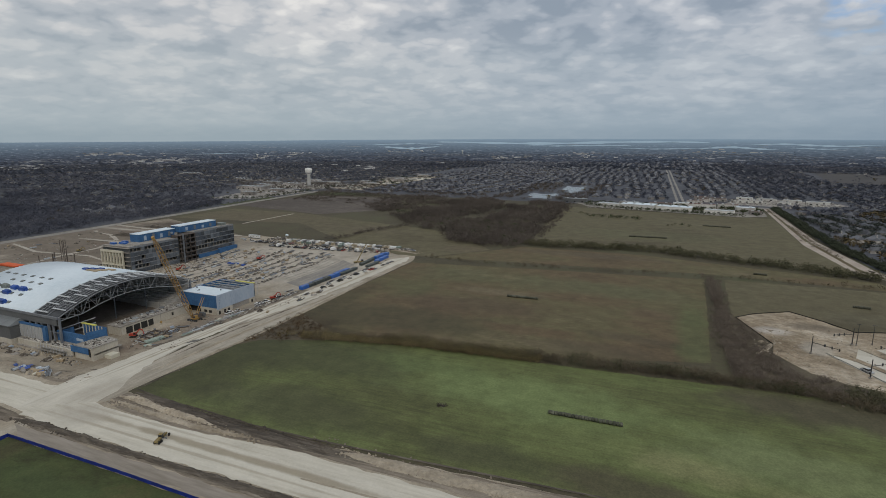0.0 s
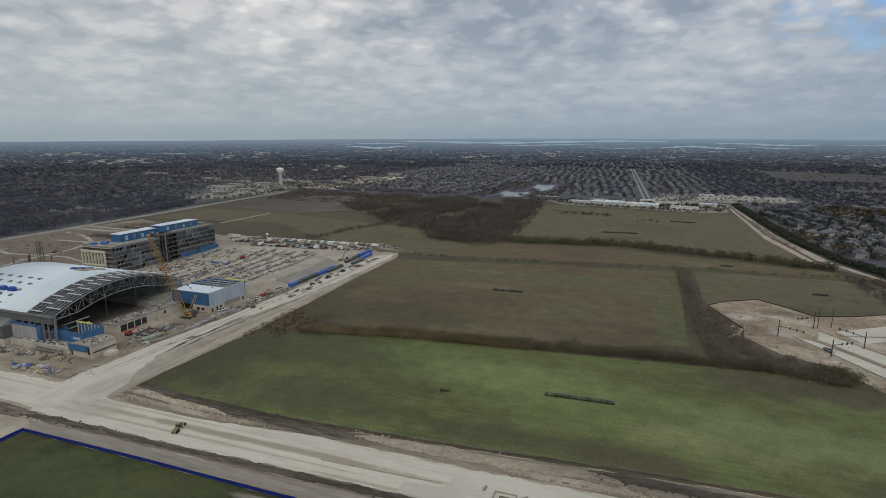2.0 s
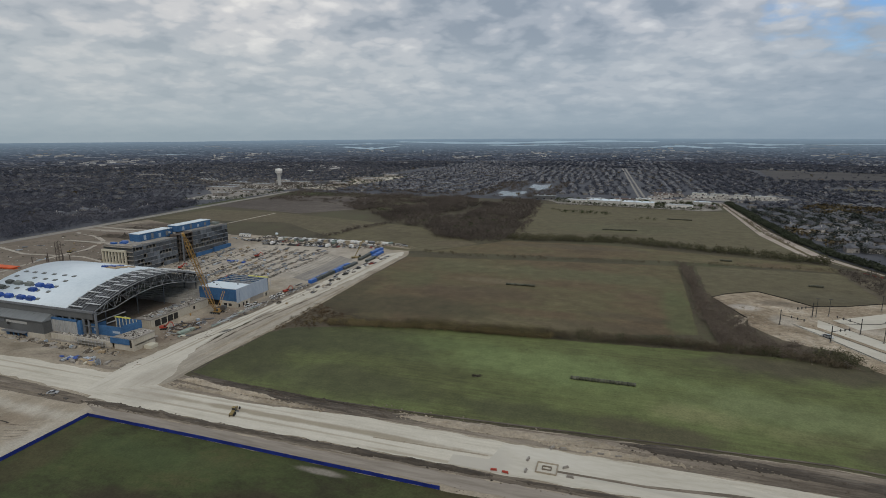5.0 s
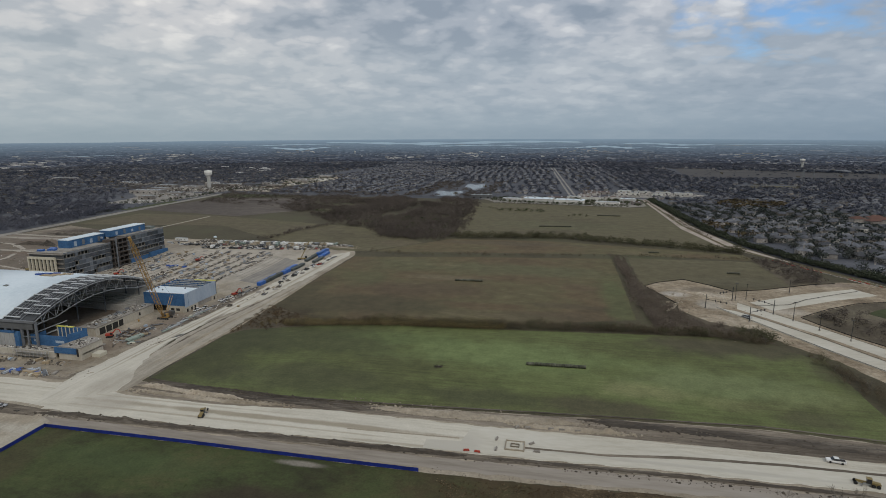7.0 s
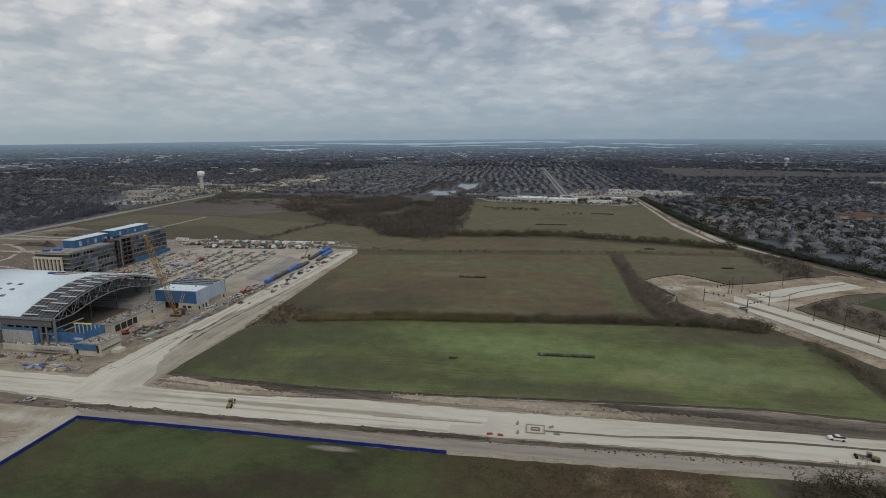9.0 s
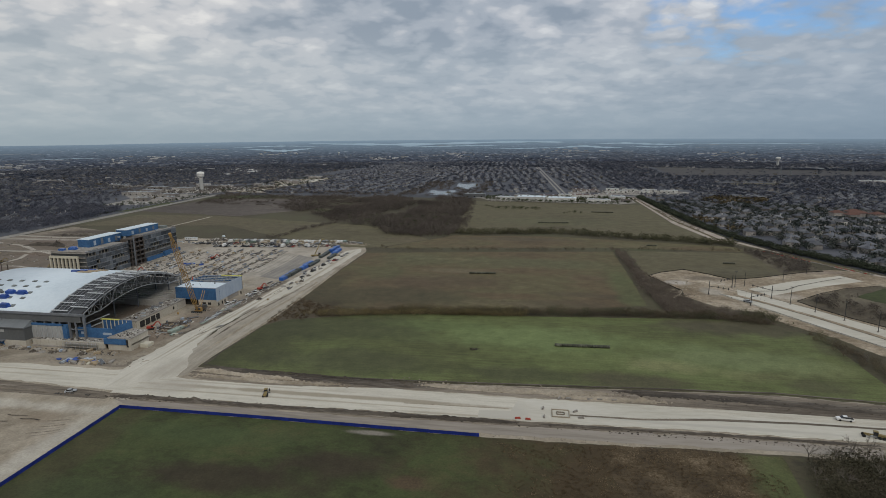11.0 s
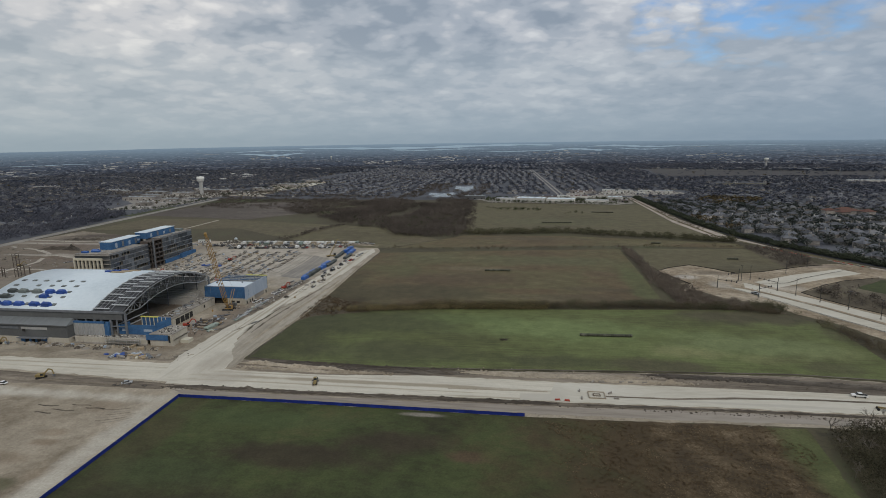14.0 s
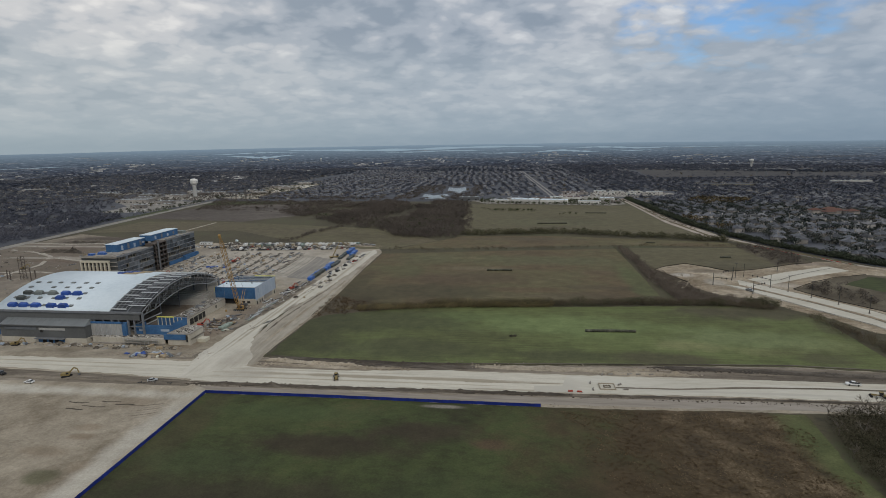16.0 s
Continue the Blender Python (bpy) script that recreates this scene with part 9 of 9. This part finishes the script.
tagged(new("distant_cars", rows.mesh("distant_cars", M["pale_block"])), "rows of cars parked far off", "", "", "stuff")
scatter("car_park_trees", OAK, along([(-578, 650), (-494, 684), (-488, 852)], 7.0, 0.7, 3.5, 5.5, 1.0, 47) + along([(-566, 699), (-505, 701)], 9, 0.6, 3, 4.5, 1.0, 48) + along([(-600, 805), (-520, 800), (-500, 870)], 9, 2, 3, 5, 1.0, 49)
        + fill([(-510, 900), (-370, 890), (-360, 1400), (-520, 1400)], 420, 2.5, 5.5, 1.2, 50), M["screen_green"], "dark trees between parked cars")
sheet("ploughed_field", [(-456, 600), (-430, 780), (-245, 806), (-190, 640), (-260, 560)], M["plough"], 0.09, 0, 2.0, "brown ploughed field")
sheet("green_field", [(-458, 790), (-430, 790), (-330, 815), (-300, 860), (-462, 862)], M["grass_low"], 0.10, 0, 2.0, "small green field by the road")


# loose building material that nobody could count
def litter(name, spots, material, label, seed):
    """Small boards, offcuts, bundles and rubble, joined into one mesh."""
    r = random.Random(seed)
    g = Geo()
    for x, y, spread, count, long, *deck in spots:
        for _ in range(count):
            px, py = x + r.uniform(-1, 1) * spread[0], y + r.uniform(-1, 1) * spread[1]
            a = radians(r.choice((0, 90, 90, r.uniform(0, 180))) + r.gauss(0, 8))
            w, d, h = r.uniform(0.2, 0.6) * (3 if long > 3.1 else 1), 0.75 * long * (0.4 + r.random()), r.uniform(0.12, 0.6) * (2.4 if long > 3.1 else 1)
            c, s, z = math.cos(a), math.sin(a), deck[0] if deck else gz(px, py) + 0.05
            k = r.uniform(0.55, 1.0)
            v = [(u * w * (k if q else 1), t * d * (k if q else 1), q * h) for q in (0, 1) for u, t in ((-0.5, -0.5), (0.5, -0.5), (0.5, 0.5), (-0.5, 0.5))]
            g.add([(px + u * c - t * s, py + u * s + t * c, z + q) for u, t, q in v], [(4, 5, 6, 7), (0, 1, 5, 4), (1, 2, 6, 5), (2, 3, 7, 6), (3, 0, 4, 7)])
    tagged(new(name, g.mesh(name, material)), label, "", "", "stuff")


M["pale_litter"] = surface("pale_offcuts", [(0.28, 0.265, 0.23), (0.40, 0.385, 0.35), (0.54, 0.52, 0.48)], 0.3, 2.0, 0.85, island=0.35)
M["dark_litter"] = surface("dark_steel_offcuts", [(0.045, 0.045, 0.048), (0.085, 0.078, 0.070), (0.15, 0.12, 0.09)], 0.3, 2.0, 0.75, island=0.4)
M["wood_litter"] = surface("timber_offcuts", [(0.14, 0.115, 0.09), (0.22, 0.185, 0.145), (0.31, 0.265, 0.21)], 0.3, 2.0, 0.9, island=0.35)
YARD = [(-136 + 12 * i, 264, (2.2, 62), 120, 3.0) for i in range(6)] + [(-175, 262, (20, 55), 160, 3.0), (-110, 354, (80, 5), 190, 3.2), (-100, 373, (85, 6), 520, 3.6)]
SIDES = [(-29, 165, (4, 48), 90, 2.8), (-14, 250, (3, 80), 36, 1.6), (-50, 42, (10, 3), 90, 1.2), (-105, 60, (55, 3), 80, 1.4), (-320, 240, (90, 90), 120, 2.6), (-46, 115, (6, 30), 40, 2.0), (-300, 57, (110, 5), 60, 1.6)]
PARKS = [(-610, 925, (100, 32), 420, 3.6), (-560, 1000, (70, 40), 320, 3.6), (-850, 1045, (55, 40), 240, 3.6), (-480, 1210, (50, 40), 160, 3.8), (200, 800, (110, 5), 120, 3.0), (230, 850, (110, 22), 220, 3.4), (390, 985, (85, 40), 200, 3.4), (-400, 1150, (60, 70), 120, 4.0), (356, 700, (4, 150), 50, 3.0)]
litter("parked_cars_and_clutter", PARKS, M["dark_litter"], "dark cars and clutter on distant car parks", 4)
litter("parked_cars_and_clutter", PARKS, M["pale_litter"], "pale cars and clutter on distant car parks", 5)
DECKS = [(-86, 69, (20, 2.0), 60, 1.6, 0.2), (-52, 73, (5, 6), 34, 1.6, 3.9), (-73, 122, (4.5, 23), 60, 1.8, 2.2), (-74, 78, (9, 3.6), 30, 1.6, 0.35)]
litter("loose_sheets", [(x, y, s, int(c * 0.6), k) for x, y, s, c, k in YARD + SIDES] + DECKS, M["pale_litter"], "pale loose boards and rubble on the ground", 1)
litter("loose_steel", [(x, y, s, int(c * 1.5), k) for x, y, s, c, k in YARD] + SIDES + DECKS, M["dark_litter"], "dark loose steel and pipe offcuts on the ground", 2)
litter("loose_timber", [(x, y, s, int(c * 0.5), k) for x, y, s, c, k in YARD + SIDES], M["wood_litter"], "brown loose timber on the ground", 3)


def clods(name, strips, material, label, seed):
    """Lumps of broken earth along strips: x0, x1, y0, y1, count, size."""
    r = random.Random(seed)
    g = Geo()
    for x0, x1, y0, y1, count, size in strips:
        for _ in range(count):
            a = r.random()
            x, y = x0 + (x1 - x0) * a, r.uniform(y0, y1)
            k = size * (0.35 + 1.1 * r.random() ** 2)
            z, n = gz(x, y) + 0.1, 5
            ring = [(x + k * r.uniform(0.6, 1.2) * math.cos(1.2566 * i), y + k * r.uniform(0.5, 1.0) * math.sin(1.2566 * i), z) for i in range(n)]
            top = [(x + (px - x) * 0.5, y + (py - y) * 0.5, z + k * r.uniform(0.35, 0.75)) for px, py, pz in ring]
            g.add(ring + top, [tuple(range(n, 2 * n))] + [(i, (i + 1) % n, n + (i + 1) % n, n + i) for i in range(n)])
    tagged(new(name, g.mesh(name, material)), label, "", "", "stuff")


EARTH = [(8, 100, 34.5, 41, 420, 0.5), (100, 330, 36.5, 47, 900, 0.5), (2, 250, 8.8, 12.2, 520, 0.35), (250, 420, 12.8, 15, 160, 0.35), (-220, -14, 6, 12, 420, 0.45), (-25, -20, 84, 214, 160, 0.4), (-60, -22, 38, 50, 170, 0.45), (8, 11, 50, 330, 260, 0.35),
         (265, 330, 150, 260, 240, 0.6), (-16, 6, 6.5, 12, 120, 0.4), (-420, -240, 260, 400, 300, 0.9), (152, 256, -1, 3, 160, 0.35)]
EARTH = [(a, b, c, d, int(n * 0.5), k * 0.8) for a, b, c, d, n, k in EARTH]
clods("dark_clods", EARTH, M["verge"], "dark clods of broken earth", 1)
clods("spoil_lumps", [(8, 60, 32.5, 36.5, 130, 0.7), (60, 90, 32.5, 36, 60, 0.7), (120, 212, 37.5, 43, 260, 0.6), (178, 230, 36, 39, 90, 0.9), (268, 290, 200, 250, 60, 0.9), (-84, -30, 41, 47, 120, 0.6), (-120, 0, 362, 372, 200, 0.8)], M["dirt"], "pale lumps of spoil along the road", 5)
clods("soil_lumps", [(12, 124, 38.5, 43.5, 300, 0.55), (0, 300, 9.5, 12.5, 260, 0.5), (205, 400, 42, 46, 260, 0.6), (-14, 20, 7.5, 11, 70, 0.6)], M["soil"], "dark lumps of topsoil along the road", 6)
for i, (x0, y0, x1, y1) in enumerate(((-52, -20, -44, -20), (-47, -17, -36, -17), (-56, -14, -46, -14), (-41, -12, -32, -12), (-33, -14, -24, -14))):
    track([(x0 + (x1 - x0) * k / 6, y0 + 0.3 * math.sin(k + i)) for k in range(7)], 0.9, M["verge"] if i % 2 else M["soil"], "short brown scrape in the dirt", 0.10 + 0.004 * i)
for i in range(6):
    track([(-27 + 2.2 * k + 0.5 * i, -15 - 2.3 * i + 0.07 * k * k * (1 + 0.1 * i)) for k in range(1 + i % 3, 8 + i % 2)], 0.4, M["track_dirt"] if i % 2 else M["verge"], "curved tread mark in the dirt", 0.12 + 0.004 * i)
litter("scrap_heap", [(-36, 8, (2.2, 0.6), 14, 1.4), (-31, 8.4, (2, 0.6), 12, 1.4), (-22, 8.2, (1, 0.5), 6, 1.2)], M["dark_litter"], "dark scrap on the verge", 8)
track([(9.4 + 0.5 * math.sin(k * 0.9), 46 + 4 * k) for k in range(28)] + [(8.6 + 0.4 * math.sin(k * 0.7), 162 + 6 * k) for k in range(28)], 1.1, M["soil"], "dark earth line along the field edge", 0.19)
